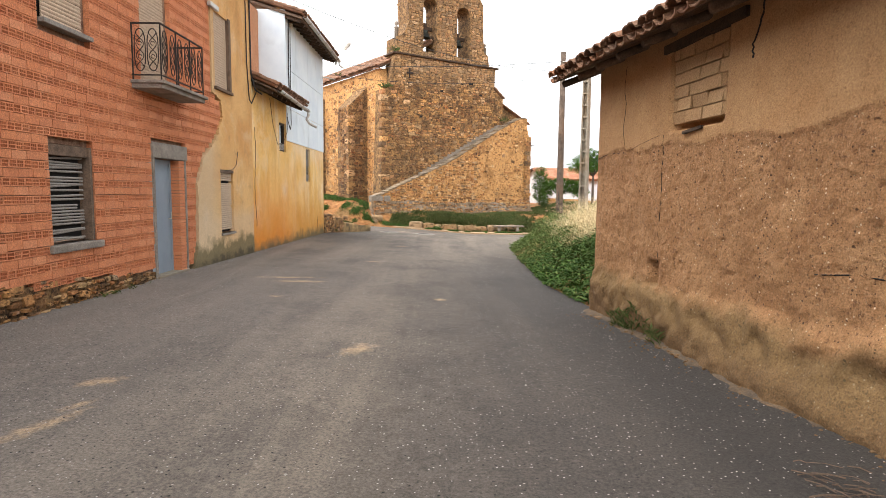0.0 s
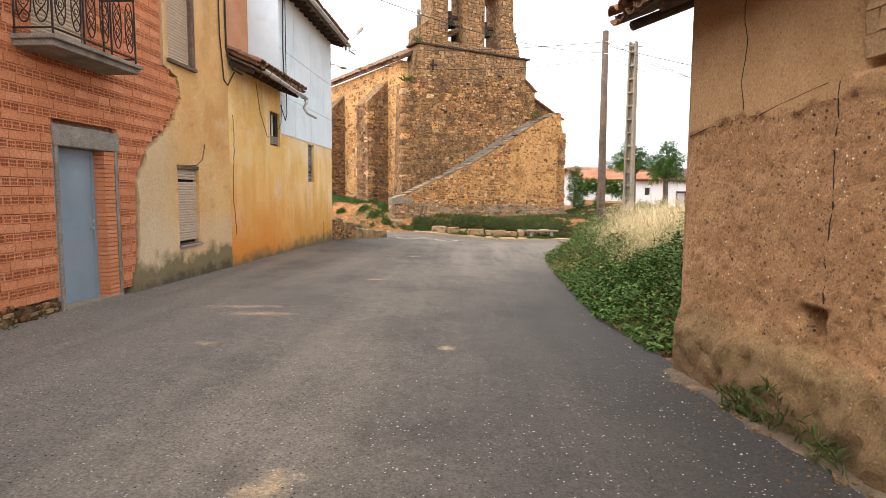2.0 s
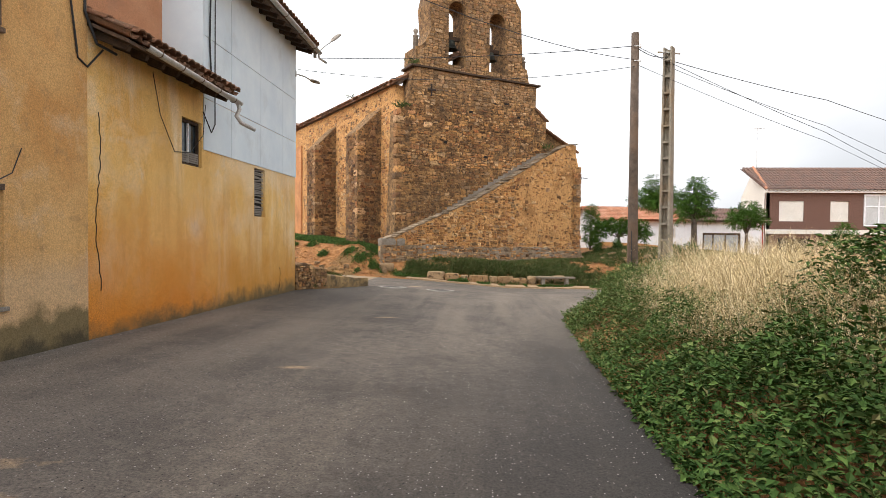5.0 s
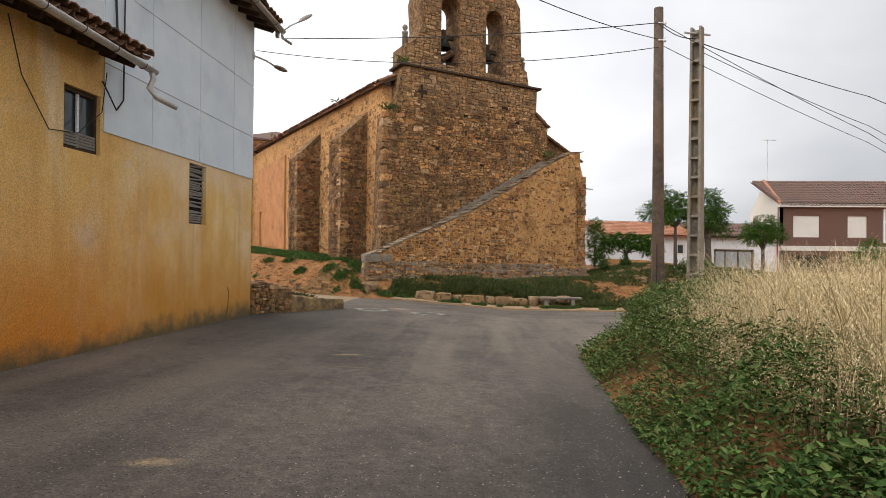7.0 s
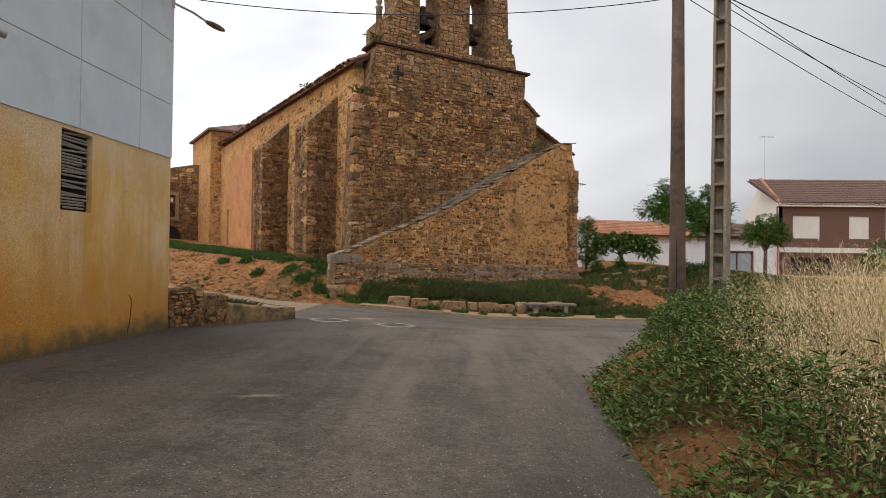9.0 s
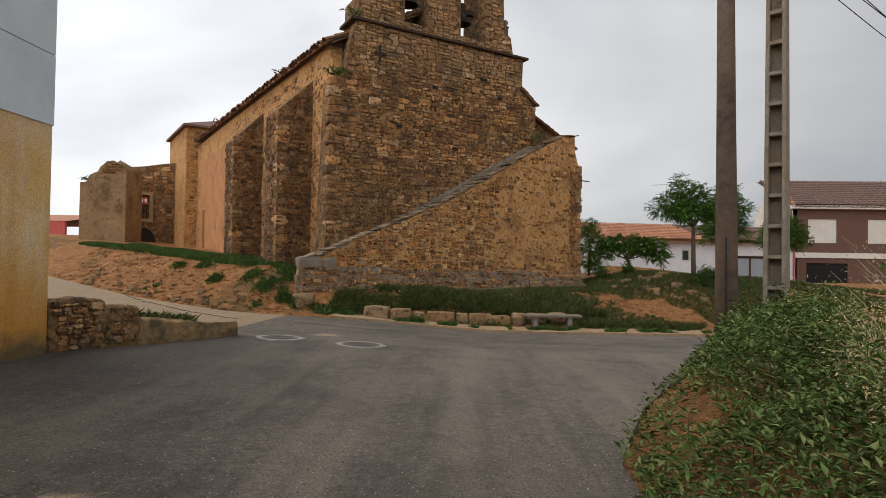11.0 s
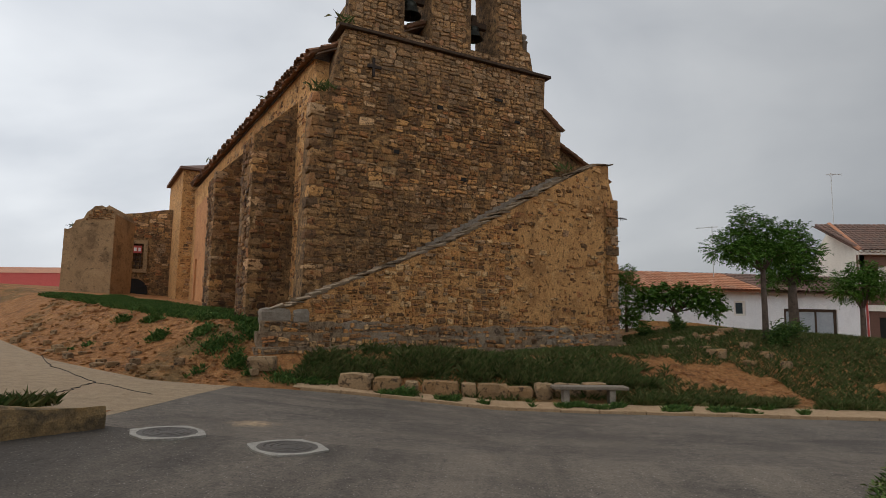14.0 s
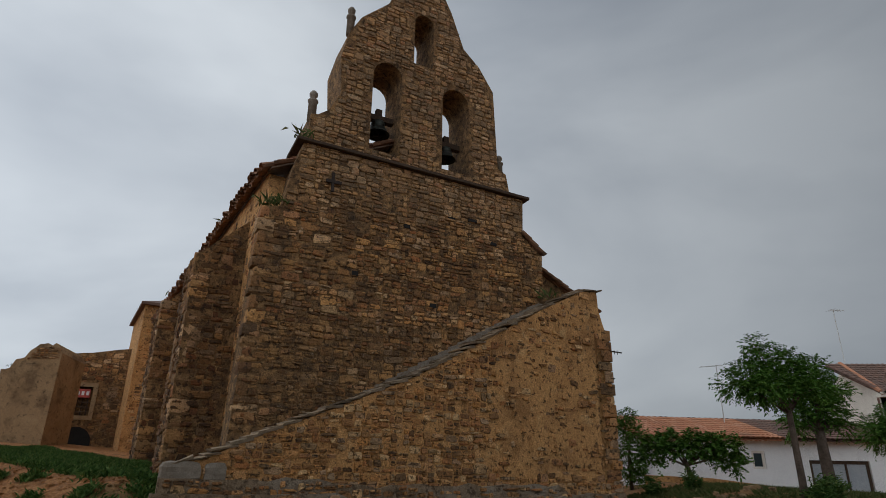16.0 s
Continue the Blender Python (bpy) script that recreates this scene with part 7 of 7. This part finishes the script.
def keep_weed(x, y, e):
    if y < 8.95 or (y < 9.2 and x < 2.35):
        return False
    bare = noise.noise((x * 0.9, y * 0.55, 61))
    if y > 17 and e < 0.75 and bare > -0.12:
        return nr.random() < 0.16
    if y > 24.5 and e < 0.6 and bare > 0.1:
        return nr.random() < 0.4
    return True


pts = scatter(78000, road_right, 8.9, 26.4, -0.05, 2.6, keep_weed)
P = np.array([(x, y, land(x, y) + weed_top(x, y, e) * (1 - nr.random() ** 1.7 * 0.95)) for x, y, e in pts])
near = np.array([0.98 if y < 14 else 0.75 for x, y, e in pts])
L = nr.uniform(0.028, 0.098, len(P)) * near
broad = P[:, 1] < 15.5 + nr.normal(0, 1.2, len(P))
leaves("weeds", P[broad], rand_dirs(int(broad.sum()), 0.15), L[broad], L[broad] * nr.uniform(0.22, 0.36, int(broad.sum())), M_LEAF, "dense dark green broad-leaved weeds along the street", "weeds", curl=0.2)
fine_ = ~broad
leaves("herbs", P[fine_], rand_dirs(int(fine_.sum()), 0.7), L[fine_] * 1.3, L[fine_] * nr.uniform(0.17, 0.3, int(fine_.sum())), M_HERB, "fine-leaved green herbs on the crumbling road edge", "weeds", curl=0.25)
# upright weed stems with narrow leaves
stem = Build()
LP, LD_, LL = [], [], []
for x, y, e in scatter(420, road_right, 9.0, 26.4, 0.05, 2.4, keep_weed):
    h = weed_top(x, y, e) * nr.uniform(0.95, 1.35)
    z = land(x, y)
    lean = nr.normal(0, 0.12, 2)
    top = Vector((x + lean[0] * h, y + lean[1] * h, z + h))
    stem.tube([(x, y, z - 0.02), top], 0.005, 3, 0.002, cap=False)
    for k in range(9):
        t = nr.uniform(0.35, 1.0)
        LP.append((x + lean[0] * h * t, y + lean[1] * h * t, z + h * t))
        a = nr.uniform(0, 6.28)
        LD_.append((math.cos(a), math.sin(a), nr.uniform(0.1, 0.9)))
        LL.append(nr.uniform(0.06, 0.13))
tagged(part("weed_stems", stem, M_GRASS), "thin green weed stems", "weeds", kind="stuff")
LL = np.array(LL)
leaves("weed_stem_leaves", np.array(LP), np.array(LD_), LL, LL * 0.16, M_GRASS, "narrow leaves of tall weeds", "weeds", curl=0.25)


# dry wild oats behind the weeds
def keep_oat(x, y, e):
    lo = ip(y, [9.5, 12, 15, 18, 20, 22.5], [1.9, 1.5, 1.0, 1.15, 1.6, 2.4])
    return e > lo + 0.35 * noise.noise((x, y, 44)) and noise.noise((x * 0.7, y * 0.7, 51)) > -0.42


oats, OP, OD, OL = [], [], [], []
V, F = [], []
for x, y, e in scatter(13000, road_right, 9.6, 22.8, 0.7, 5.2, keep_oat):
    h = (0.6 + 0.8 * nr.random() ** 1.2) * (1 + 0.25 * noise.noise((x * 0.8, y * 0.8, 71)))
    h *= ip(y, [9.6, 12, 14, 20, 22.8], [1.0, 1.1, 1.3, 1.28, 0.9])
    h *= 0.5 + 0.5 * smooth(-0.1, 1.1, e - ip(y, [9.5, 12, 15, 18, 20, 22.5], [1.9, 1.5, 1.0, 1.15, 1.6, 2.4]))
    z = land(x, y)
    a = nr.uniform(0, 6.28)
    bend = nr.uniform(0.1, 0.75) * h
    dx, dy = math.cos(a), math.sin(a)
    w = 0.0028
    k0 = len(V)
    for t in (0, 0.4, 0.75, 1.0):
        cx, cy, cz = x + dx * bend * t * t, y + dy * bend * t * t, z + h * (t - 0.12 * t * t)
        ww = w * (1.15 - 0.7 * t)
        V.append((cx - dy * ww, cy + dx * ww, cz))
        V.append((cx + dy * ww, cy - dx * ww, cz))
        if t > 0.5:
            for q in range(7 if t < 0.9 else 9):
                tt = t - nr.uniform(0, 0.3)
                b2 = nr.uniform(0, 6.28)
                off = nr.uniform(0.01, 0.15)
                OP.append((x + dx * bend * tt * tt + math.cos(b2) * off, y + dy * bend * tt * tt + math.sin(b2) * off, z + h * (tt - 0.12 * tt * tt) + nr.uniform(-0.02, 0.02)))
                OD.append((math.cos(b2) * 0.7 + dx * 0.5, math.sin(b2) * 0.7 + dy * 0.5, nr.uniform(-1.1, 0.1)))
                OL.append(nr.uniform(0.02, 0.04))
    for k in range(3):
        F.append((k0 + k * 2, k0 + k * 2 + 1, k0 + k * 2 + 3, k0 + k * 2 + 2))
me = bpy.data.meshes.new("oat_stalks")
me.from_pydata(V, [], F)
me.materials.append(M_OAT)
tagged(new("oat_stalks", me), "tall dry straw-coloured wild oat stalks", "grass", kind="stuff")
OL = np.array(OL)
leaves("oat_heads", np.array(OP), np.array(OD), OL, OL * 0.13, M_OAT, "drooping dry oat spikelets", "grass")


# tall weeds beside the barn, overgrown by oats
tw = []
for k in range(5200):
    cx, cy = 4.7 + nr.normal(0, 0.38), 13.5 + nr.normal(0, 0.6)
    top = (1.62 + 0.35 * noise.noise((cx * 2, cy * 2, 4))) * max(0.2, 1 - ((cx - 4.7) / 1.25) ** 2 - ((cy - 13.5) / 2.0) ** 2)
    tw.append((cx, cy, land(cx, cy) + top * (1 - nr.random() ** 1.5)))
tl_ = nr.uniform(0.04, 0.11, len(tw))
leaves("tall_weeds", np.array(tw), rand_dirs(len(tw), 0.3), tl_, tl_ * 0.24, M_LEAF, "tall dark green weeds beside the barn", "weeds", curl=0.25)


# grass
def turf(name, n, pick, lmin, lmax, label, mat=None, width=0.05):
    Q = []
    while len(Q) < n:
        q = pick()
        if q is not None:
            Q.append(q)
    P = np.array([(x, y, land(x, y) - 0.015 + dz) for x, y, dz in Q])
    L = nr.uniform(lmin, lmax, n)
    leaves(name, P, rand_dirs(n, 1.5), L, L * width, mat or M_GRASS, label, "grass", curl=0.3)


def on_slope():
    x = nr.uniform(-2.8, 19)
    y = kerb_y(x) + nr.uniform(0.9, 12)
    q = (Vector((x, y, 0)) - TO)
    if q.dot(TU) < 11.6 and q.dot(TV) > -0.5:
        return None
    d = y - kerb_y(x)
    g = noise.noise((x * 0.45, y * 0.6, 81)) + 0.5 * noise.noise((x * 1.6, y * 1.6, 82))
    if x < 6.2:
        base = 0.5 if d > 1.3 else -0.1
    else:
        base = 0.3 if d > 3.0 or d < 1.5 else 0.03
    return (x, y, 0) if g + base > 0 else None


turf("slope_grass", 80000, on_slope, 0.06, 0.24, "green grass on the slope below the church", width=0.045)


def behind_blocks():
    x = nr.uniform(-2.9, 5.6)
    y = kerb_y(x) + ip(x, [-2.9, -1.0, 0.5, 5.6], [0.75, 1.35, 1.75, 2.1]) + abs(nr.normal(0, 0.5))
    q = Vector((x, y, 0)) - TO
    return (x, y, 0) if q.dot(TV) < -0.45 and noise.noise((x * 1.4, y * 1.4, 85)) > -0.3 else None


turf("tall_grass", 26000, behind_blocks, 0.14, 0.36, "dark green grass behind the stone blocks", width=0.03)


def kerb_band():
    x = nr.uniform(4.8, 9.5) if nr.random() < 0.8 else nr.uniform(9.5, 15)
    y = kerb_y(x) + 1.0 + abs(nr.normal(0, 0.22))
    return (x, y, 0) if noise.noise((x * 1.1, y, 86)) > -0.1 - (0.2 if x < 8 else 0) else None


turf("verge_grass", 9000, kerb_band, 0.12, 0.3, "strip of green grass above the kerb", width=0.035)


def weed_clumps():
    cx, cy, s = CLUMPS[int(nr.integers(0, len(CLUMPS)))]
    return (cx + nr.normal(0, s * 0.65), cy + nr.normal(0, s * 0.65), abs(nr.normal(0, 0.06)))


CLUMPS = [(-3.1, 33.0, 0.28), (-2.5, 33.2, 0.2), (-2.2, 33.6, 0.25), (-0.35, 33.1, 0.16), (-5.0, 33.3, 0.25), (-5.6, 33.9, 0.22), (-4.6, 34.3, 0.25), (-6.9, 34.2, 0.16), (-6.2, 35.2, 0.25), (-7.8, 35.4, 0.16), (-4.3, 33.0, 0.16), (-5.2, 35.3, 0.3), (-8.8, 35.6, 0.14)]
turf("bank_weeds", 5000, weed_clumps, 0.06, 0.16, "clumps of broad-leaved weeds on the clay bank", M_LEAF, 0.16)


def on_bank():
    x = nr.uniform(-17, -3.6)
    y = kerb_y(x) + nr.uniform(0.3, 9)
    q = Vector((x, y, 0)) - SO
    if q.dot(SQ) < 0.1 or (q.dot(SQ) < 1.6 and (1 < q.dot(SW) < 2.6)):
        return None
    if (Vector((x, y, 0)) - TO).dot(TU) > -0.8 and x > -4.4:
        return None
    d = (y - kerb_y(x)) * 0.65
    g = noise.noise((x * 0.6, y * 0.6, 91)) + 0.6 * noise.noise((x * 2.1, y * 2.1, 92))
    base = 0.8 if d > 2.1 else (-0.75 if x < -5 else -0.25)
    return (x, y, 0) if g + base > 0 else None


turf("bank_grass", 52000, on_bank, 0.06, 0.19, "low green weeds above the clay bank", M_LEAF, 0.12)


def on_kerb():
    x = nr.uniform(-2.4, 16)
    y = kerb_y(x) + nr.uniform(0.1, 0.9)
    return (x, y, 0) if noise.noise((x * 2.2, y * 1.5, 95)) > 0.28 else None


turf("kerb_weeds", 4200, on_kerb, 0.05, 0.19, "sparse weeds along the kerb", M_LEAF, 0.1)


def at_corner():
    x, y = nr.uniform(-7, -4.2), nr.uniform(24.2, 28)
    if x > -4.7 + (y - 24) * 0.34 - 0.12:
        return None
    return (x, y, 0.02) if noise.noise((x * 1.5, y * 1.5, 97)) > 0.0 else None


turf("corner_grass", 3600, at_corner, 0.08, 0.28, "tufts of grass behind the low wall", M_GRASS, 0.05)


def at_foot():
    if nr.random() < 0.5:
        u = nr.choice((1.3, 1.75, 2.2, 1.5)) + nr.normal(0, 0.1)
        c = AP + AD * u - AN * (0.14 + abs(nr.normal(0, 0.04)))
        return (c.x, c.y, nr.uniform(0.0, 0.32) * max(0.0, 1 - abs(u - 1.7)))
    y = nr.uniform(6.3, 10.2)
    return (HX + 0.06 + abs(nr.normal(0, 0.05)), y, 0) if noise.noise((y * 2, 0, 99)) > 0.1 else None


turf("wall_foot_weeds", 260, at_foot, 0.05, 0.14, "small weeds at the foot of the walls", M_GRASS, 0.06)


# ---- trees ----
def tree(x, y, trunk_h, clumps, r0, label, seed, leaf=0.1, per=330, lean=(0, 0), leaf_w=0.22):
    r = random.Random(seed)
    z = land(x, y)
    t = thing("tree", label, "tree", (x, y, z))
    b = Build()
    top = Vector((x + lean[0], y + lean[1], z + trunk_h))
    foot = Vector((x, y, z - 0.15))
    b.tube([foot, foot.lerp(top, 0.3) + Vector((r.uniform(-0.04, 0.04), 0, 0)), foot.lerp(top, 0.7), top], r0, 9, r0 * 0.7)
    part("trunk", b, M_BARK, t, smooth=True)
    P, D = [], []
    for cx, cy, cz, s in clumps:
        c = Vector((x + cx, y + cy, z + cz))
        b = Build()
        mid = top.lerp(c, 0.5) + Vector((r.uniform(-0.1, 0.1), r.uniform(-0.1, 0.1), 0.1))
        b.tube([top - Z * 0.1, mid, c], r0 * 0.42, 6, r0 * 0.1)
        part("limb", b, M_BARK, t, smooth=True)
        for k in range(int(per * 1.5 * s * s)):
            d = Vector((r.gauss(0, 1), r.gauss(0, 1), r.gauss(0, 0.8))).normalized()
            q = c + Vector((d.x, d.y, d.z * 0.75)) * s * (0.25 + 0.75 * r.random() ** 0.5)
            way = (d + Vector((r.gauss(0, 0.4), r.gauss(0, 0.4), 0.25 + r.gauss(0, 0.3)))).normalized()
            side = way.cross(Z + Vector((r.gauss(0, 0.2), r.gauss(0, 0.2), 0))).normalized()
            long = leaf * r.uniform(2.0, 3.4)
            for e in range(9):
                p = q + way * (long * e / 8) - Z * (long * 0.28 * (e / 8) ** 2)
                w = side * (1 if e % 2 else -1)
                P.append(tuple(p))
                D.append((w.x + way.x * 0.7 + r.gauss(0, 0.15), w.y + way.y * 0.7 + r.gauss(0, 0.15), w.z + way.z * 0.5 - 0.25 + r.gauss(0, 0.15)))
    L = nr.uniform(leaf * 0.7, leaf * 1.5, len(P))
    leaves("crown", np.array(P), np.array(D), L, L * leaf_w, M_TREE_LEAF, "", "", parent=t, curl=0.2)
    return t


tree(9.6, 38.0, 2.15, [(-0.2, 0, 2.8, 0.62), (-0.8, 0.1, 3.0, 0.5), (-1.25, 0, 2.75, 0.36), (0.45, 0.2, 2.9, 0.5), (-0.3, 0.1, 3.35, 0.5), (0.65, -0.2, 2.65, 0.36), (-0.55, 0, 3.75, 0.26), (0.3, 0.3, 3.35, 0.4), (-0.6, -0.4, 2.6, 0.45), (-0.3, 0.4, 2.7, 0.5)], 0.095, "young tree with feathery green leaves on a thin trunk", 5, 0.085, 420)
tree(13.2, 43.7, 2.0, [(0, 0, 2.75, 0.78), (-0.55, 0.1, 2.45, 0.5), (0.6, 0.2, 2.5, 0.5), (0, 0, 3.5, 0.74), (-0.5, 0.2, 3.2, 0.5), (0.5, -0.2, 3.3, 0.55), (0.15, 0, 4.15, 0.5), (0.85, 0, 2.15, 0.32), (-0.75, 0, 2.1, 0.3)], 0.21, "round-crowned tree with dark green leaves", 6, 0.1, 330)
tree(17.6, 46.8, 1.6, [(0, 0, 2.5, 0.75), (-0.7, 0, 2.35, 0.55), (0.8, 0.2, 2.4, 0.6), (0.1, 0, 3.2, 0.55), (-0.5, 0.3, 2.9, 0.45), (0.6, 0, 2.95, 0.45)], 0.13, "small leafy tree before the brick house", 7, 0.1, 330)
tree(8.9, 43.5, 0.75, [(-1.15, 0, 1.3, 0.42), (-0.6, 0.1, 1.4, 0.42), (-0.3, -0.1, 1.15, 0.3), (0.5, 0, 1.35, 0.42), (1.1, 0, 1.25, 0.44), (-1.45, 0, 0.85, 0.3), (1.4, 0.1, 0.8, 0.32), (0.05, 0, 1.5, 0.3), (0.8, 0.2, 1.0, 0.34)], 0.1, "low spreading fig tree before the white house", 8, 0.1, 420, (-0.25, 0), 0.34)
tree(7.75, 47.6, 1.2, [(0, 0, 0.8, 0.45), (0, 0, 1.5, 0.5), (0.1, 0, 2.2, 0.5), (0, 0, 2.8, 0.36), (0.25, 0, 0.5, 0.4)], 0.08, "tall dense green bush beside the church", 9, 0.09, 480)
tree(22.0, 44.0, 0.9, [(0, 0, 1.3, 0.6), (-0.7, 0, 1.1, 0.5), (0.7, 0.2, 1.2, 0.5), (0.1, 0, 1.9, 0.4)], 0.09, "small dark bushy tree on the grass", 10, 0.1, 330)


def shrub(x, y, w, h, seed):
    """A low bush of upright shoots on the slope."""
    r = random.Random(seed)
    P, D = [], []
    z = land(x, y)
    for k in range(70):
        a, q = r.uniform(0, 6.28), w * r.random() ** 0.6
        top = h * (1 - 0.5 * (q / w) ** 2) * r.uniform(0.6, 1.1)
        for e in range(12):
            t = r.random()
            P.append((x + math.cos(a) * q * (0.5 + 0.5 * t) + r.gauss(0, 0.03), y + math.sin(a) * q * (0.5 + 0.5 * t) + r.gauss(0, 0.03), z + top * t))
            D.append((r.gauss(0, 1), r.gauss(0, 1), r.uniform(0, 1)))
    L = nr.uniform(0.07, 0.16, len(P))
    ob = leaves("shrub", np.array(P), np.array(D), L, L * 0.2, M_LEAF, "leafy green bush on the grassy slope", "shrub", curl=0.2)
    tagged(ob, "leafy green bush on the grassy slope", "shrub", "bushes below the trees", "thing")


for k, (x, y, w, h) in enumerate(((9.75, 37.6, 0.4, 0.75), (10.5, 38.6, 0.35, 0.5), (12.6, 42.4, 0.5, 0.6), (8.3, 42.0, 0.35, 0.7), (7.3, 42.6, 0.3, 0.6))):
    shrub(x, y, w, h, k + 60)
# plants rooted in the cornice and coping
cp = []
cd = []
for base, n in ((CO + CU * 0.75 + Z * 9.95, 26), (CO + CU * 4.0 + CV * 0.5 + Z * 17.6, 90), (CO + CU * 0.2 + Z * 7.75, 60), (SO + SW * 5 + Z * 9.35, 20), (SO + SW * 16 + Z * 9.2, 24), (Vector((-24.5, 54, 6.2)), 40), (TO + TU * 9.8 + TV * 0.8 + Z * 6.3, 30)):
    for k in range(n):
        cp.append(tuple(base + Vector((nr.normal(0, 0.16), nr.normal(0, 0.16), nr.uniform(-0.05, 0.1)))))
        cd.append((nr.normal(0, 0.6), nr.normal(0, 0.6), 1.0))
cl = nr.uniform(0.15, 0.4, len(cp))
leaves("wall_plants", np.array(cp), np.array(cd), cl, cl * 0.05, M_GRASS, "wisps of grass growing out of the masonry", "grass", curl=0.4)

# ---- footing stones and bricks of the brick house ----
pb = random.Random(23)
b = slab([(5.0, -0.4), (9.86, -0.4), (9.86, 0.14), (8.6, 0.24), (7.0, 0.36), (5.0, 0.46)], [], (HX - 0.012, 0, 0), YV, XB, 0.07)
part("footing", b, M_MORTAR, brick_house, "rubble and mortar footing")
lay(rubble([(5.6, -0.25), (9.85, -0.25), (9.85, 0.2), (8.6, 0.3), (7.0, 0.42), (5.6, 0.5)], [], (HX - 0.012, 0, 0), YV, Vector((1, 0, 0)), pb, (0.05, 0.14), (0.1, 0.34), (0.01, 0.06)), wall_brick, "footing_stone", M_STONE_PIECE, M_STONE_WARM, lambda u, z: True, 140)


def stretcher(w, h):
    b = Build()
    c = 0.003
    b.add([(-0.06, 0.0, 0.0), (-0.06, w, 0.0), (-0.06, w, h), (-0.06, 0.0, h), (0.022, c, c), (0.022, w - c, c), (0.022, w - c, h - c), (0.022, c, h - c)], [(4, 5, 6, 7), (0, 1, 5, 4), (1, 2, 6, 5), (2, 3, 7, 6), (3, 0, 4, 7)])
    return b


def header(w, h):
    """A brick end with two rows of three square holes."""
    b = Build()
    ys = [0, 0.012, 0.041, 0.046, 0.073, 0.078, 0.107, w]
    ys = [v * w / 0.118 if v < w else w for v in ys]
    zs_ = [0, 0.013, 0.044, 0.053, 0.084, h]
    for i in range(7):
        for j in range(5):
            y0, y1, z0, z1 = ys[i], ys[i + 1], zs_[j], zs_[j + 1]
            if i % 2 and j % 2:
                p = [(x, y, z) for x in (0.02, -0.05) for y, z in ((y0, z0), (y1, z0), (y1, z1), (y0, z1))]
                b.add(p, [(4, 5, 6, 7), (0, 4, 5, 1)[::-1], (1, 5, 6, 2)[::-1], (2, 6, 7, 3)[::-1], (3, 7, 4, 0)[::-1]])
            else:
                b.add([(0.02, y0, z0), (0.02, y1, z0), (0.02, y1, z1), (0.02, y0, z1)], [(0, 1, 2, 3)])
    b.add([(x, y, z) for x in (0.02, -0.06) for y, z in ((0, 0), (w, 0), (w, h), (0, h))], [(0, 4, 5, 1), (1, 5, 6, 2), (2, 6, 7, 3), (3, 7, 4, 0)])
    # welded, so that each brick is one piece
    me = bpy.data.meshes.new("tmp")
    me.from_pydata(b.v, [], b.f)
    bm = bmesh.new()
    bm.from_mesh(me)
    bmesh.ops.remove_doubles(bm, verts=bm.verts, dist=0.0005)
    me2 = Build()
    bm.verts.index_update()
    me2.v = [tuple(v.co) for v in bm.verts]
    me2.f = [tuple(v.index for v in f.verts) for f in bm.faces]
    bm.free()
    return me2


S_B, H_B = stretcher(0.2395, 0.1005), header(0.1165, 0.0985)


def as_mesh(b, name):
    me = bpy.data.meshes.new(name)
    me.from_pydata(b.v, [], b.f)
    me.materials.append(M_BRICK)
    return me


S_M, H_M = as_mesh(S_B, "brick_stretcher"), as_mesh(H_B, "brick_header")
PLI = [(11.2, -0.3), (15.5, -0.3), (15.5, 6.5), (12.42, 6.5), (12.42, 3.6), (12.86, 3.45), (12.96, 3.1), (12.7, 2.75), (12.35, 2.45), (11.9, 2.2), (11.55, 1.65), (11.5, 0.5)]
HOLES = [rect(7.27, 8.18, 0.74, 2.12), rect(7.2, 8.24, 3.5, 5.0), rect(9.82, 11.12, -0.1, 2.33), rect(9.6, 10.65, 3.2, 5.3)]
rest, made_pieces = Build(), 0
z, row = 0.1, 0
while z < 6.35:
    hd = row % 2 == 0
    w = 0.119 if hd else 0.242
    grid = [float(v) for v in np.arange(5.8, 13.05, 0.01)]
    free = []
    for y in grid:
        foot = ip(y, [5.6, 7.0, 8.6, 9.85, 9.9], [0.4, 0.3, 0.2, 0.12, -0.1])
        free.append(z > foot and not any(inside(q, y, z + dz) for q in HOLES + [PLI] for dz in (0.01, 0.09)))
    i = 0
    while i < len(grid):
        if not free[i]:
            i += 1
            continue
        k = i
        while k + 1 < len(grid) and free[k + 1]:
            k += 1
        y, stop = grid[i] - (0.0 if i else (0.12 if row % 4 == 1 else 0.03)), grid[k]
        while y < stop - 0.025:
            cut = min(1.0, (stop - y) / w)
            jx, jz = pb.uniform(-0.004, 0.004), pb.uniform(-0.003, 0.003)
            if made_pieces < 300 and 0.4 < z < 2.6 and 6.3 < y < 9.9:
                ob = new("brick", H_M if hd else S_M)
                ob.parent = wall_brick
                ob.matrix_basis = Matrix.Translation((HX - 0.02 + jx, y, z + jz)) @ Matrix.Diagonal((1, cut, 1, 1))
                made_pieces += 1
            else:
                src = H_B if hd else S_B
                rest.add([(HX - 0.02 + jx + p[0], y + p[1] * cut, z + jz + p[2]) for p in src.v], src.f)
            y += w
        i = k + 1
    z += 0.104
    row += 1
tagged(part("bricks", rest, M_BRICK_REST, wall_brick), kind="stuff")
